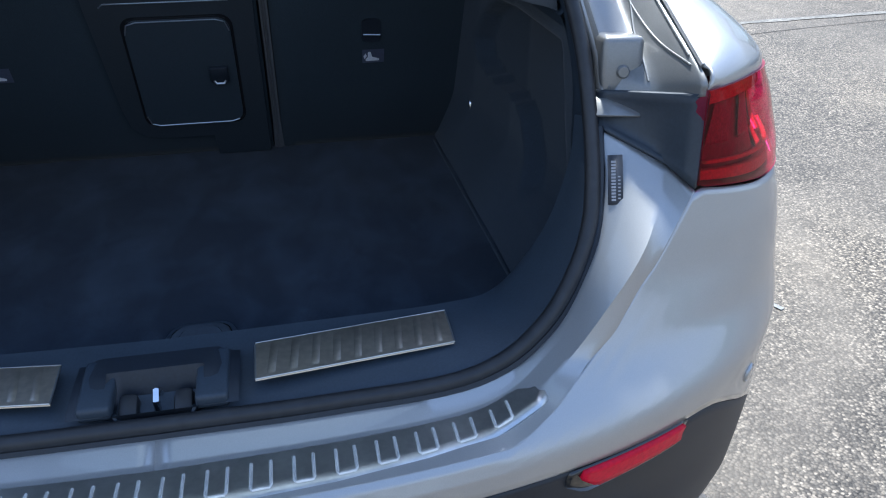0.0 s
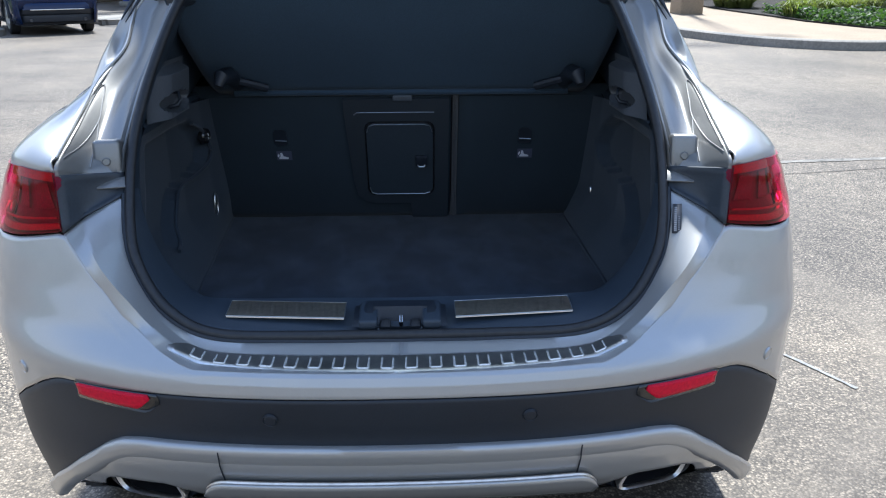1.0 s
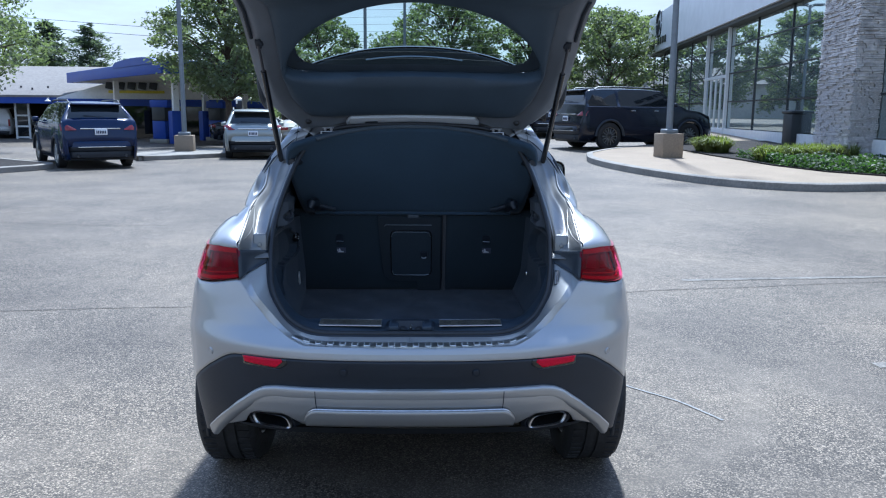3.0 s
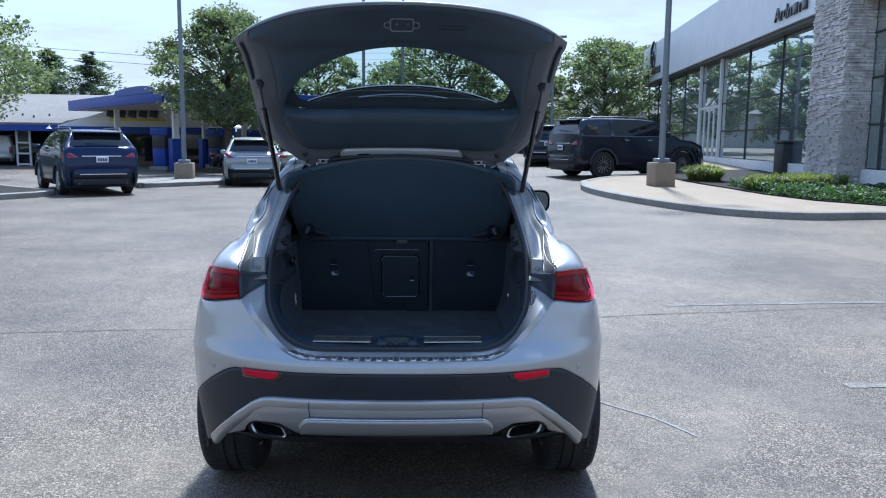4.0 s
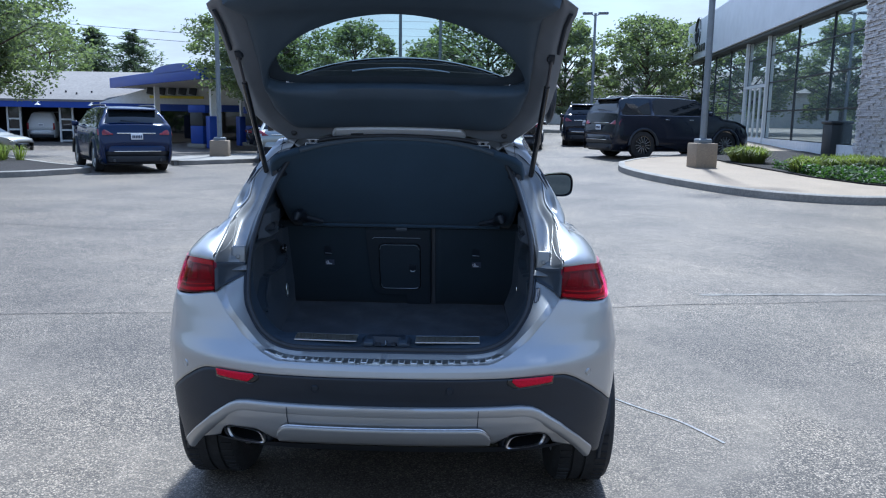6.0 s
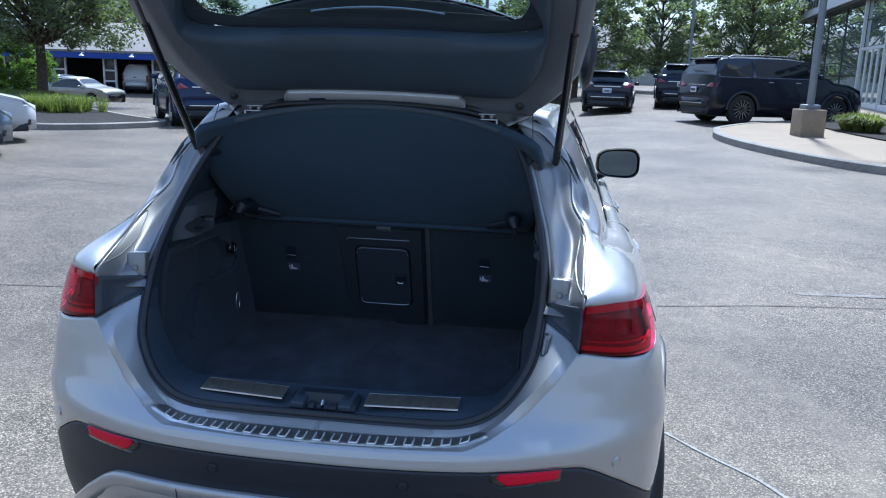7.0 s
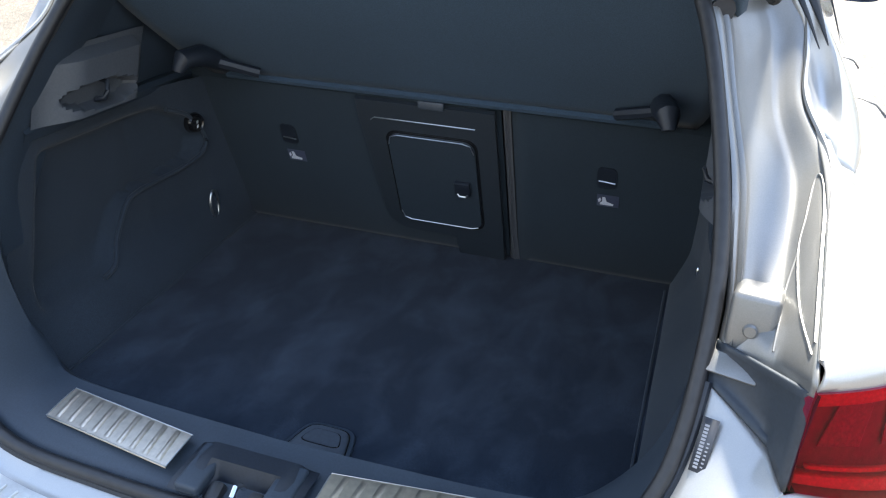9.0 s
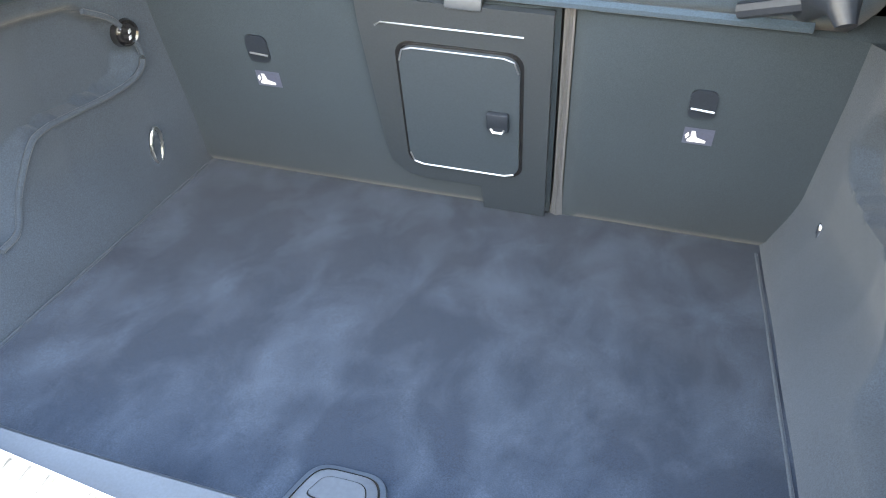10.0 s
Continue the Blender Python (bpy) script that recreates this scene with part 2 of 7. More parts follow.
def tube(bm, path, r, n=8, closed=False, squash=1.0):
    path = [Vector(p) for p in path]
    N = len(path)
    rings = []
    up = Vector((0, 0, 1))
    for i, p in enumerate(path):
        a = path[(i - 1) % N] if (closed or i) else p
        b = path[(i + 1) % N] if (closed or i < N - 1) else p
        d = (b - a).normalized()
        s = d.cross(up)
        if s.length < 0.05:
            s = d.cross(Vector((1, 0, 0)))
        s.normalize()
        u = s.cross(d)
        rr = r[i] if isinstance(r, (list, tuple)) else r
        rings.append([p + s * (math.cos(2 * math.pi * k / n) * rr) + u * (math.sin(2 * math.pi * k / n) * rr * squash) for k in range(n)])
    vs = grid(bm, rings + ([rings[0]] if closed else []), closed=True)
    if closed:
        bmesh.ops.remove_doubles(bm, verts=vs[0] + vs[-1], dist=1e-6)
    else:
        cap(bm, vs[0])
        cap(bm, vs[-1])


def lathe(bm, prof, axis_m, n=40):
    """prof: (radius, along) pairs turned about the local x axis of axis_m."""
    P = []
    for k in range(n + 1):
        a = 2 * math.pi * k / n
        P.append([axis_m @ Vector((h, math.cos(a) * r, math.sin(a) * r)) for r, h in prof])
    rows = grid(bm, P)
    bmesh.ops.remove_doubles(bm, verts=rows[0] + rows[-1], dist=1e-6)


def slab(bm, poly, z0, z1):
    """An upright prism over the outline poly [(x, y)...]; z0 and z1 may be functions of (x, y)."""
    f0 = z0 if callable(z0) else (lambda x, y: z0)
    f1 = z1 if callable(z1) else (lambda x, y: z1)
    lo = [bm.verts.new((x, y, f0(x, y))) for x, y in poly]
    hi = [bm.verts.new((x, y, f1(x, y))) for x, y in poly]
    bm.faces.new(hi)
    bm.faces.new(lo[::-1])
    for i in range(len(poly)):
        j = (i + 1) % len(poly)
        bm.faces.new((lo[i], lo[j], hi[j], hi[i]))


def spline(pts, n):
    """n points along a smooth curve through pts."""
    pts = [Vector(p) for p in pts]
    out = []
    for k in range(n):
        u = k / (n - 1) * (len(pts) - 1)
        i = min(int(u), len(pts) - 2)
        f = u - i
        p1, p2 = pts[i], pts[i + 1]
        p0 = pts[i - 1] if i else p1 * 2 - p2
        p3 = pts[i + 2] if i + 2 < len(pts) else p2 * 2 - p1
        out.append(0.5 * (2 * p1 + (p2 - p0) * f + (2 * p0 - 5 * p1 + 4 * p2 - p3) * f * f + (3 * p1 - p0 - 3 * p2 + p3) * f ** 3))
    return out


def lerp(a, b, f):
    return Vector(a) * (1 - f) + Vector(b) * f


def sstep(a, b, x):
    f = min(1, max(0, (x - a) / (b - a)))
    return f * f * (3 - 2 * f)


def ground_z(x, y):
    """The lot climbs gently towards the showroom and dips before the workshop."""
    dip = (0.62 * sstep(29.5, 36, y) - 0.37 * sstep(41.5, 45.5, y)) * sstep(-15, -18.5, x)
    return 0.022 * max(0.0, min(y, 60) - 4) * sstep(-2, 5, x) - dip


# ---- the silver car with its tailgate up ----
car = thing("crossover_car", "silver metallic crossover car with its tailgate raised, standing on asphalt", "car")


def interp(x, xs, ys):
    return float(np.interp(x, xs, ys))


RZ = [0.38, 0.45, 0.50, 0.55, 0.60, 0.66, 0.70, 0.722, 0.738, 0.752, 0.766, 0.80, 0.86, 0.957, 1.08]
RY = [0.03, -0.02, -0.055, -0.072, -0.080, -0.098, -0.106, -0.107, -0.104, -0.097, -0.078, -0.026, 0.020, 0.050, 0.062]
WZ = [0.30, 0.45, 0.60, 0.75, 0.90, 1.00, 1.05]
WX = [0.85, 0.88, 0.898, 0.902, 0.874, 0.832, 0.815]
TY = [0.42, 0.75, 1.5, 2.4, 3.0, 3.55, 4.0, 4.25, 4.37]
TT = [0.945, 0.985, 0.965, 0.985, 1.0, 1.0, 0.94, 0.80, 0.55]


def side_x(y, z):
    return interp(z, WZ, WX) * interp(y, TY, TT)


def ring(t, z, out=0.0):
    """The rear skin at height z; t runs from the middle (0) to the side by the wheel arch (1)."""
    s, t = (1 if t >= 0 else -1), abs(t)
    yr, xs = interp(z, RZ, RY), side_x(0.42, z)
    b = interp(z, [0.4, 0.50, 0.69, 0.957, 1.08], [0.02, 0.0, 0.005, 0.06, 0.075])
    p = [(0, yr), (interp(z, [0.7, 0.86], [0.47, 0.60]), yr), (xs, b), (xs, 0.42)]
    c = ((1 - t) ** 3, 3 * t * (1 - t) ** 2, 3 * t * t * (1 - t), t ** 3)
    x, y = (sum(k * q[i] for k, q in zip(c, p)) for i in (0, 1))
    if out:
        d = ((-3 * (1 - t) ** 2), 3 * (1 - t) ** 2 - 6 * t * (1 - t), 6 * t * (1 - t) - 3 * t * t, 3 * t * t)
        dx, dy = (sum(k * q[i] for k, q in zip(d, p)) for i in (0, 1))
        n = math.hypot(dx, dy)
        x, y = x + out * dy / n, y - out * dx / n
    return Vector((s * x, y, z))


def ring_t(x, z=0.7):
    """The t at which the skin at height z is x out from the middle."""
    lo, hi = 0.0, 1.0
    for _ in range(30):
        m = (lo + hi) / 2
        lo, hi = (m, hi) if ring(m, z).x < x else (lo, m)
    return lo


def edge_z(f, t):
    """The height at which the skin at t meets the edge z = f(x)."""
    z = 0.72
    for _ in range(12):
        z = 0.5 * z + 0.5 * f(abs(ring(t, z).x))
    return z


def z_clad(x):
    """Upper edge of the dark bumper cladding."""
    return interp(x, [0, 0.40, 0.60, 0.625, 0.66, 0.72, 0.772, 0.85], [0.717, 0.714, 0.712, 0.706, 0.688, 0.645, 0.597, 0.50])


def z_top(x):
    """Upper edge of the painted bumper: loading lip, crease up to the lamp, lamp's foot."""
    return interp(x, [0, 0.36, 0.42, 0.49, 0.545, 0.60, 0.70, 0.77, 0.82], [0.757, 0.758, 0.780, 0.823, 0.88, 0.955, 0.936, 0.928, 0.955])


def z_wing(x):
    """Upper edge of the silver under-bumper wing."""
    return interp(x, [0, 0.46, 0.50, 0.535, 0.60, 0.68, 0.75, 0.80], [0.607, 0.607, 0.601, 0.583, 0.532, 0.455, 0.372, 0.34])


def skin(name, material, z0, z1, t0=-1.0, t1=1.0, nt=96, nz=14, out=0.0, label="", thick=0.004, parent=None):
    bm = bmesh.new()
    P = []
    for i in range(nt + 1):
        t = t0 + (t1 - t0) * i / nt
        a, b = edge_z(z0, t), edge_z(z1, t)
        P.append([ring(t, a + (b - a) * j / nz, out(a + (b - a) * j / nz) if callable(out) else out) for j in range(nz + 1)])
    grid(bm, P)
    return part(name, bm, material, parent or car, label, thick=thick)


skin("bumper", SILVER, z_clad, z_top, nz=26, label="silver painted bumper skin")
skin("bumper_cladding", PLASTIC, lambda x: z_wing(x) - 0.012, lambda x: z_clad(x) - 0.003, nz=14, out=-0.001, label="grained black lower bumper")
tw = ring_t(0.752)
skin("underbumper_panel", SILVER, lambda x: interp(x, [0, 0.385, 0.410, 0.44, 0.54, 0.572, 0.595, 0.70, 0.755], [0.455, 0.452, 0.480, 0.502, 0.502, 0.480, 0.440, 0.395, 0.335]), lambda x: z_wing(x) - 0.010, -tw, tw, 80, 12, lambda z: interp(z, [.40, .45, .50, .545, .572, .60], [-.030, -.014, .001, .010, .013, .009]), "silver lower bumper panel")
# proud wing edge along the top of the lower panel
bm = bmesh.new()
P = []
for i in range(121):
    t = -tw + 2 * tw * i / 120
    z = edge_z(z_wing, t)
    P.append([ring(t, z + dz, o) for dz, o in ((0.004, -0.01), (0.005, 0.006), (0.001, 0.013), (-0.006, 0.017), (-0.014, 0.0165), (-0.024, 0.0150), (-0.034, 0.0125), (-0.044, 0.006), (-0.048, -0.008))])
rows = grid(bm, P)
cap(bm, rows[0])
cap(bm, rows[-1])
part("bumper_wing", bm, SILVER, car, "silver wing along the lower bumper")
# bumper seams and skid plate
for s in (-1, 1):
    bm = bmesh.new()
    t = ring_t(0.319)
    tube(bm, [ring(s * t, z, interp(z, [.50, .545, .56, .572, .60], [.003, .0112, .0150, .0172, .0165])) for z in (0.50, 0.53, 0.55, 0.572, 0.586, 0.602)], 0.0014, 5)
    part("bumper_seam", bm, PLASTIC, car)
t1 = ring_t(0.366)


def skid_top(x):
    """Upper edge of the skid plate, with rounded corners."""
    return 0.533 - 0.075 * (1 - math.sqrt(max(0.0, 1 - min(1.0, max(0.0, (abs(x) - 0.312) / 0.056)) ** 2)))


def skid_out(z):
    return interp(z, [.45, .50, .54], [-.006, .009, .020])


skin("skid_plate", SILVER, lambda x: 0.458, skid_top, -t1, t1, 72, 6, skid_out, "satin silver skid plate", 0.008)
bm = bmesh.new()
tube(bm, [ring(t, skid_top(ring(t, 0.7).x) + .002, skid_out(skid_top(ring(t, 0.7).x)) + .001) for t in [-t1 + 2 * t1 * i / 90 for i in range(91)]], 0.0032, 6)
part("skid_plate_edge", bm, TIPMETAL, car)
# under-body closing plate
bm = bmesh.new()
P = []
for i in range(41):
    t = -1 + i / 20
    p = ring(t, 0.43, -0.02)
    P.append([p, Vector((p.x * 0.96, p.y + 0.12, 0.36)), Vector((p.x * 0.9, 0.55, 0.30))])
grid(bm, P)
part("underbody", bm, PLASTIC, car)
bm = bmesh.new()
box(bm, (0, 2.2, 0.27), (1.35, 3.4, 0.06), bevel=0.02)
part("floor_pan", bm, PLASTIC, car)


# tow-eye cover, parking sensors, reflectors
def on_skin(x, z, out=0.0):
    s = 1 if x >= 0 else -1
    lo, hi = 0.0, 1.0
    for _ in range(30):
        m = (lo + hi) / 2
        lo, hi = (m, hi) if ring(m, z).x < abs(x) else (lo, m)
    p, q, r = ring(s * lo, z, out), ring(s * (lo + 0.01), z, out), ring(s * lo, z + 0.01, out)
    n = (q - p).cross(r - p).normalized()
    n = n if n.y < 0 else -n
    return p, n


def disc_m(p, n):
    return Matrix.Translation(p) @ n.to_track_quat('X', 'Z').to_matrix().to_4x4()


for x, z in ((-0.705, 0.70), (0.702, 0.70), (-0.222, 0.672), (0.224, 0.672)):
    p, n = on_skin(x, z)
    bm = bmesh.new()
    lathe(bm, [(0.0, 0.0035), (0.0095, 0.003), (0.0105, 0.0015), (0.0115, 0.0012), (0.0125, 0.0025), (0.0135, 0.0)], disc_m(p, n), 24)
    part("parking_sensor", bm, SILVER if abs(x) > 0.5 else PLASTIC, car)
for s in (-1, 1):
    for nm, mt, inset, out in (("reflector_recess", GLOSSBLACK, 0.0, 0.002), ("rear_reflector", REDREF, 0.010, 0.007)):
        bm = bmesh.new()
        P = []
        for i in range(17):
            f = i / 16
            x = 0.415 + inset * 1.5 + (0.158 - inset * 2.2) * f
            za = 0.672 + inset - 0.004 + 0.012 * f - (0.0 if f < 0.9 else 0.01 * (0.9 - f)) + 0.022 * max(0, (0.16 - f)) / 0.16
            zb = 0.7105 - inset * 0.10 + 0.001 * f
            P.append([ring(s * ring_t(x), za + (zb - za) * j / 4, out) for j in range(5)])
        grid(bm, P)
        part(nm, bm, mt, car, "red rear reflector" if mt is REDREF else "", thick=0.008)
bm = bmesh.new()
a, b = ring_t(0.425), ring_t(0.487)
loop = [ring(a + (b - a) * i / 6, 0.587, -0.003) for i in range(7)] + [ring(b, 0.587 - 0.05 * i / 4, -0.003) for i in range(1, 5)] + [ring(b + (a - b) * i / 6, 0.537, -0.003) for i in range(1, 7)] + [ring(a, 0.537 + 0.05 * i / 4, -0.003) for i in range(1, 4)]
tube(bm, loop, 0.0012, 5, closed=True)
part("tow_eye_cover", bm, PLASTIC, car)

# exhaust tips: rounded four-cornered pipes
for s in (-1, 1):
    pipe = bmesh.new()
    P = []
    for y, g in ((0.036, 1.0), (0.0, 1.03), (-0.005, 0.97), (-0.001, 0.87), (0.008, 0.85)):
        R = []
        for k in range(40):
            a = 2 * math.pi * k / 40
            cx, cz = math.copysign(abs(math.cos(a)) ** 0.5, math.cos(a)), math.copysign(abs(math.sin(a)) ** 0.5, math.sin(a))
            R.append((s * (0.492 + 0.067 * g * cx + 0.010 * cz), y + 0.042 + 0.03 * cx * 0.5, 0.452 + 0.0255 * g * cz + 0.003 * cx))
        P.append(R)
    rows = grid(pipe, P, closed=True)
    ex = part("exhaust_tip", pipe, TIPMETAL, car, "chrome-rimmed exhaust tip")
    # black sleeve and end cap added to put shade into the pipe's mouth
    inner = bmesh.new()
    P = []
    for y, g in ((0.007, .855), (0.15, .80)):
        R = []
        for k in range(40):
            a = 2 * math.pi * k / 40
            cx, cz = math.copysign(abs(math.cos(a)) ** 0.5, math.cos(a)), math.copysign(abs(math.sin(a)) ** 0.5, math.sin(a))
            R.append((s * (0.492 + 0.067 * g * cx + 0.010 * cz), y + 0.042 + 0.03 * cx * 0.5, 0.452 + 0.0255 * g * cz + 0.003 * cx))
        P.append(R)
    grid(inner, P, closed=True)
    cap(inner, [inner.verts.new((s * (0.492 + 0.06 * math.cos(2 * math.pi * k / 24)), 0.185, 0.452 + 0.024 * math.sin(2 * math.pi * k / 24))) for k in range(24)])
    part("exhaust_dark_liner", inner, RUBBER, ex)
    sur = bmesh.new()
    P = []
    for y, g in ((0.014, 1.06), (0.008, 1.16), (0.020, 1.36), (0.04, 1.42)):
        R = []
        for k in range(40):
            a = 2 * math.pi * k / 40
            cx, cz = math.copysign(abs(math.cos(a)) ** 0.55, math.cos(a)), math.copysign(abs(math.sin(a)) ** 0.55, math.sin(a))
            R.append((s * (0.492 + 0.067 * g * cx + 0.010 * cz), y + 0.042 + 0.03 * cx * 0.5, 0.452 + 0.0255 * g * cz + 0.003 * cx))
        P.append(R)
    grid(sur, P, closed=True)
    part("exhaust_surround", sur, PLASTIC, car)

# opening: rim, crease, jambs
RIM = [(0, .016, .768), (.18, .019, .768), (.34, .030, .773), (.43, .060, .811), (.485, .10, .88), (.51, .15, .95), (.52, .235, 1.066), (.512, .30, 1.15), (.488, .375, 1.25), (.455, .445, 1.341), (.40, .51, 1.43), (.30, .55, 1.475), (.15, .565, 1.49), (0, .57, 1.495)]
CREASE = [(0, -.093, .757), (.18, -.083, .757), (.34, -.052, .758), (.43, -.014, .782), (.49, .012, .823), (.545, .041, .88), (.598, .086, .953)]
FOLD = [(0, -.058, .763), (.18, -.050, .763), (.335, -.026, .765), (.415, .000, .790), (.475, .022, .845), (.537, .062, .906), (.584, .134, .966)]
RIM_LOW = RIM[:5] + [(.507, .14, .935), (.517, .185, 1.0)]
for s in (-1, 1):
    m = Vector((s, 1, 1))
    bm = bmesh.new()
    A, B = spline(RIM_LOW, 60), []
    tc = ring_t(.598, .955)
    for i, q in enumerate(spline(CREASE, 60)):
        t = min(tc, ring_t(q.x, q.z)) if i < 59 else tc
        B.append(ring(t, edge_z(z_top, t), 0.0005))
    P = []
    for a, f, b in zip(A, spline(FOLD, 60), B):
        low = Vector((0, 0, -0.0095 * (1 - sstep(.36, .46, a.x))))
        row = [a + Vector((0, 0.006, -0.010)), a, lerp(a, f, 0.14) + low * -.15, lerp(a, f, 0.42) + low, lerp(a, f, 0.48) + low, lerp(a, f, 0.93) + low * .7, f + low * .6, lerp(f, b, 0.12) + low * .5, lerp(f, b, 0.6) + low * .2, b, b + Vector((0.002, 0.001, -0.004))]
        P.append([q * m for q in row])
    grid(bm, P)
    part("opening_sill_panel", bm, SILVER, car, "silver painted panel round the boot opening", thick=0.004)
    # grey pocket beside the lamp
    bm = bmesh.new()
    c0, c1, c2, c3 = Vector((.516, .183, .998)), Vector((.600, .088, .955)), Vector((.612, .110, 1.056)), Vector((.522, .212, 1.036))
    P = []
    for i in range(9):
        r = []
        for j in range(9):
            low = lerp(c0, Vector((.584, .134, .966)), i / 5) if i <= 5 else lerp((.584, .134, .966), c1, (i - 5) / 3)
            p = lerp(low, lerp(c3, c2, i / 8), j / 8)
            p += Vector((0, 0.016, -0.006)) * (math.sin(math.pi * i / 8) ** 0.7 * (1 - abs(j / 4 - 1) ** 4))
            r.append(p * m)
        P.append(r)
    grid(bm, P)
    part("lamp_pocket", bm, POCKET, car, "dark grey plastic pocket beside the lamp", thick=0.004)
    # pillar channel up to the hinge
    IN = [(.521, .209, 1.033), (.522, .24, 1.072), (.515, .285, 1.13), (.503, .335, 1.195), (.478, .395, 1.275), (.455, .445, 1.341), (.42, .49, 1.40), (.36, .53, 1.452)]
    OUTL = [(.606, .108, 1.054), (.606, .126, 1.079), (.610, .27, 1.135), (.610, .385, 1.187), (.576, .455, 1.24), (.570, .50, 1.287), (.562, .53, 1.33), (.492, .56, 1.405), (.42, .585, 1.455)]
    bm = bmesh.new()
    P = []
    PROFILE = ((0, 0), (.035, -.002), (.07, -.001), (.09, .006), (.12, .003), (.15, .002), (.17, .008), (.20, .011), (.30, .015), (.42, .019), (.52, .023), (.60, .027), (.66, .028), (.72, .024), (.80, .016), (.88, .008), (.95, .002), (1.0, 0))
    for i, (a, b) in enumerate(zip(spline(IN, 60), spline(OUTL, 60))):
        deep = Vector((0, 0.8, -0.6)) * (1.0 - 0.25 * i / 59)
        P.append([(a + Vector((0, 0.012, -0.012))) * m] + [(lerp(a, b, f) + deep * h) * m for f, h in PROFILE])
    grid(bm, P)
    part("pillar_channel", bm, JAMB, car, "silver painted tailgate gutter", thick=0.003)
    # pressed pad with the bump stop, and the rib over the shoulder
    bm = bmesh.new()
    box(bm, Vector((.553, .232, 1.054)) * m, (.050, .060, .080), pose(0, 0, 0, -8, 0, -8 * s), 0.008, 3)
    pad = part("bump_stop_pad", bm, JAMB, car, "silver pressed pad on the jamb")
    bm = bmesh.new()
    lathe(bm, [(0, .003), (.006, .003), (.008, 0)], disc_m(Vector((.549, .2015, 1.058)) * m, Vector((-0.13 * s, -0.98, 0.13))), 16)
    part("rubber_stop", bm, JAMB, pad)
    bm = bmesh.new()
    box(bm, Vector((.541, .192, 1.024)) * m, (.052, .040, .004), pose(0, 0, 0, 32, 0, -14 * s), 0.0015)
    part("pad_tab", bm, JAMB, pad)
    bm = bmesh.new()
    tube(bm, [ring(s * t, z, .001) for t, z in ((.93, .945), (.97, .938), (1.0, .932))], .0014, 5)
    part("fender_seam", bm, PLASTIC, car)

    def on_channel(v, f):
        a, b = spline(IN, 61)[int(v * 60)], spline(OUTL, 61)[int(v * 60)]
        return (lerp(a, b, f) + Vector((0, .8, -.6)) * (interp(f, [k[0] for k in PROFILE], [k[1] for k in PROFILE]) - .0015)) * m

    bm = bmesh.new()
    tube(bm, spline([on_channel(v, f) for v, f in ((.15, .95), (.22, .95), (.30, .95), (.36, .93), (.375, .89), (.36, .84), (.30, .79), (.25, .75), (.19, .80), (.14, .93))], 50), 0.0013, 6)
    tube(bm, spline([on_channel(v, f) for v, f in ((.25, .75), (.20, .66), (.15, .62), (.10, .60))], 12), 0.0015, 6)
    part("pressed_rib", bm, JAMB, car)
# roof header between the opening and the roof
bm = bmesh.new()
P = []
for i in range(41):
    x = -0.44 + 0.88 * i / 40
    k = abs(x) / 0.44
    P.append([(x * .86, .55 - .06 * k ** 3 + .02, 1.475 - .05 * k ** 3), (x * .88, .562 - .05 * k ** 3, 1.492 - .05 * k ** 3), (x, .585, 1.500 - .035 * k ** 2), (x * 1.02, .60, 1.524 - .05 * k ** 2.5)])
grid(bm, P)
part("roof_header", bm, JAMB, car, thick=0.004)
# rubber seal round the whole opening
loop = [p + Vector((0, -0.006, 0.002)) for p in spline(RIM, 90)]
loop = loop + [Vector((-p.x, p.y, p.z)) for p in loop[-2:0:-1]]
bm = bmesh.new()
cen = Vector((0, .30, 1.12))
tube(bm, [p + (cen - p).normalized() * 0.010 for p in loop], 0.0095, 10, closed=True)
part("boot_seal", bm, RUBBER, car, "black rubber seal round the boot opening")
low = spline(RIM_LOW, 40)
low = [Vector((-p.x, p.y, p.z)) for p in low[:0:-1]] + low
bm = bmesh.new()
tube(bm, [p + Vector((0, -.006, .001)) for p in low], .005, 6)
part("seal_lip", bm, PLASTIC, car, "thin black lip beside the boot seal")

# body sides, roof, bonnet
LT0 = ring_t(0.600, 1.0)
LTA, LTB = ring_t(0.615, 1.0), ring_t(0.595, 1.0)


def lamp_z(x, t):
    a = interp(x, [.58, .60, .70, .77, .80], [.958, .957, .940, .932, .945]) + 0.055 * sstep(.80, 1.0, t)
    b = interp(x, [.58, .60, .70, .74, .77, .80], [1.059, 1.060, 1.064, 1.061, 1.054, 1.050]) + 0.002 * sstep(.85, 1.0, t)
    return a, b


SY = [0.42, 0.48, 0.52, 0.55, 0.575, 0.60, 0.75, 0.95, 1.5, 2.2, 2.75, 3.05, 3.35, 3.8, 4.15, 4.30, 4.37]
SH = [1.05, 1.048, 1.046, 1.044, 1.042, 1.04, 1.03, 1.025, 1.015, 1.00, 0.99, 0.98, 0.97, 0.93, 0.86, 0.76, 0.66]
BX = [.632, .655, .665, .67, .675, .68, .695, .71, .735, .75, .75, .74, .72, .66, .58, .44, .3]
BZ = [1.158, 1.135, 1.125, 1.12, 1.117, 1.113, 1.10, 1.09, 1.068, 1.05, 1.04, 1.03, 1.01, .965, .885, .78, .68]
RX = [.622, .622, .602, .562, .515, .49, .50, .52, .56, .57, .56, .56, .55, .45, .38, .3, .2]
RH = [1.180, 1.240, 1.30, 1.365, 1.425, 1.465, 1.475, 1.48, 1.485, 1.48, 1.40, 1.22, 1.04, .985, .90, .79, .69]
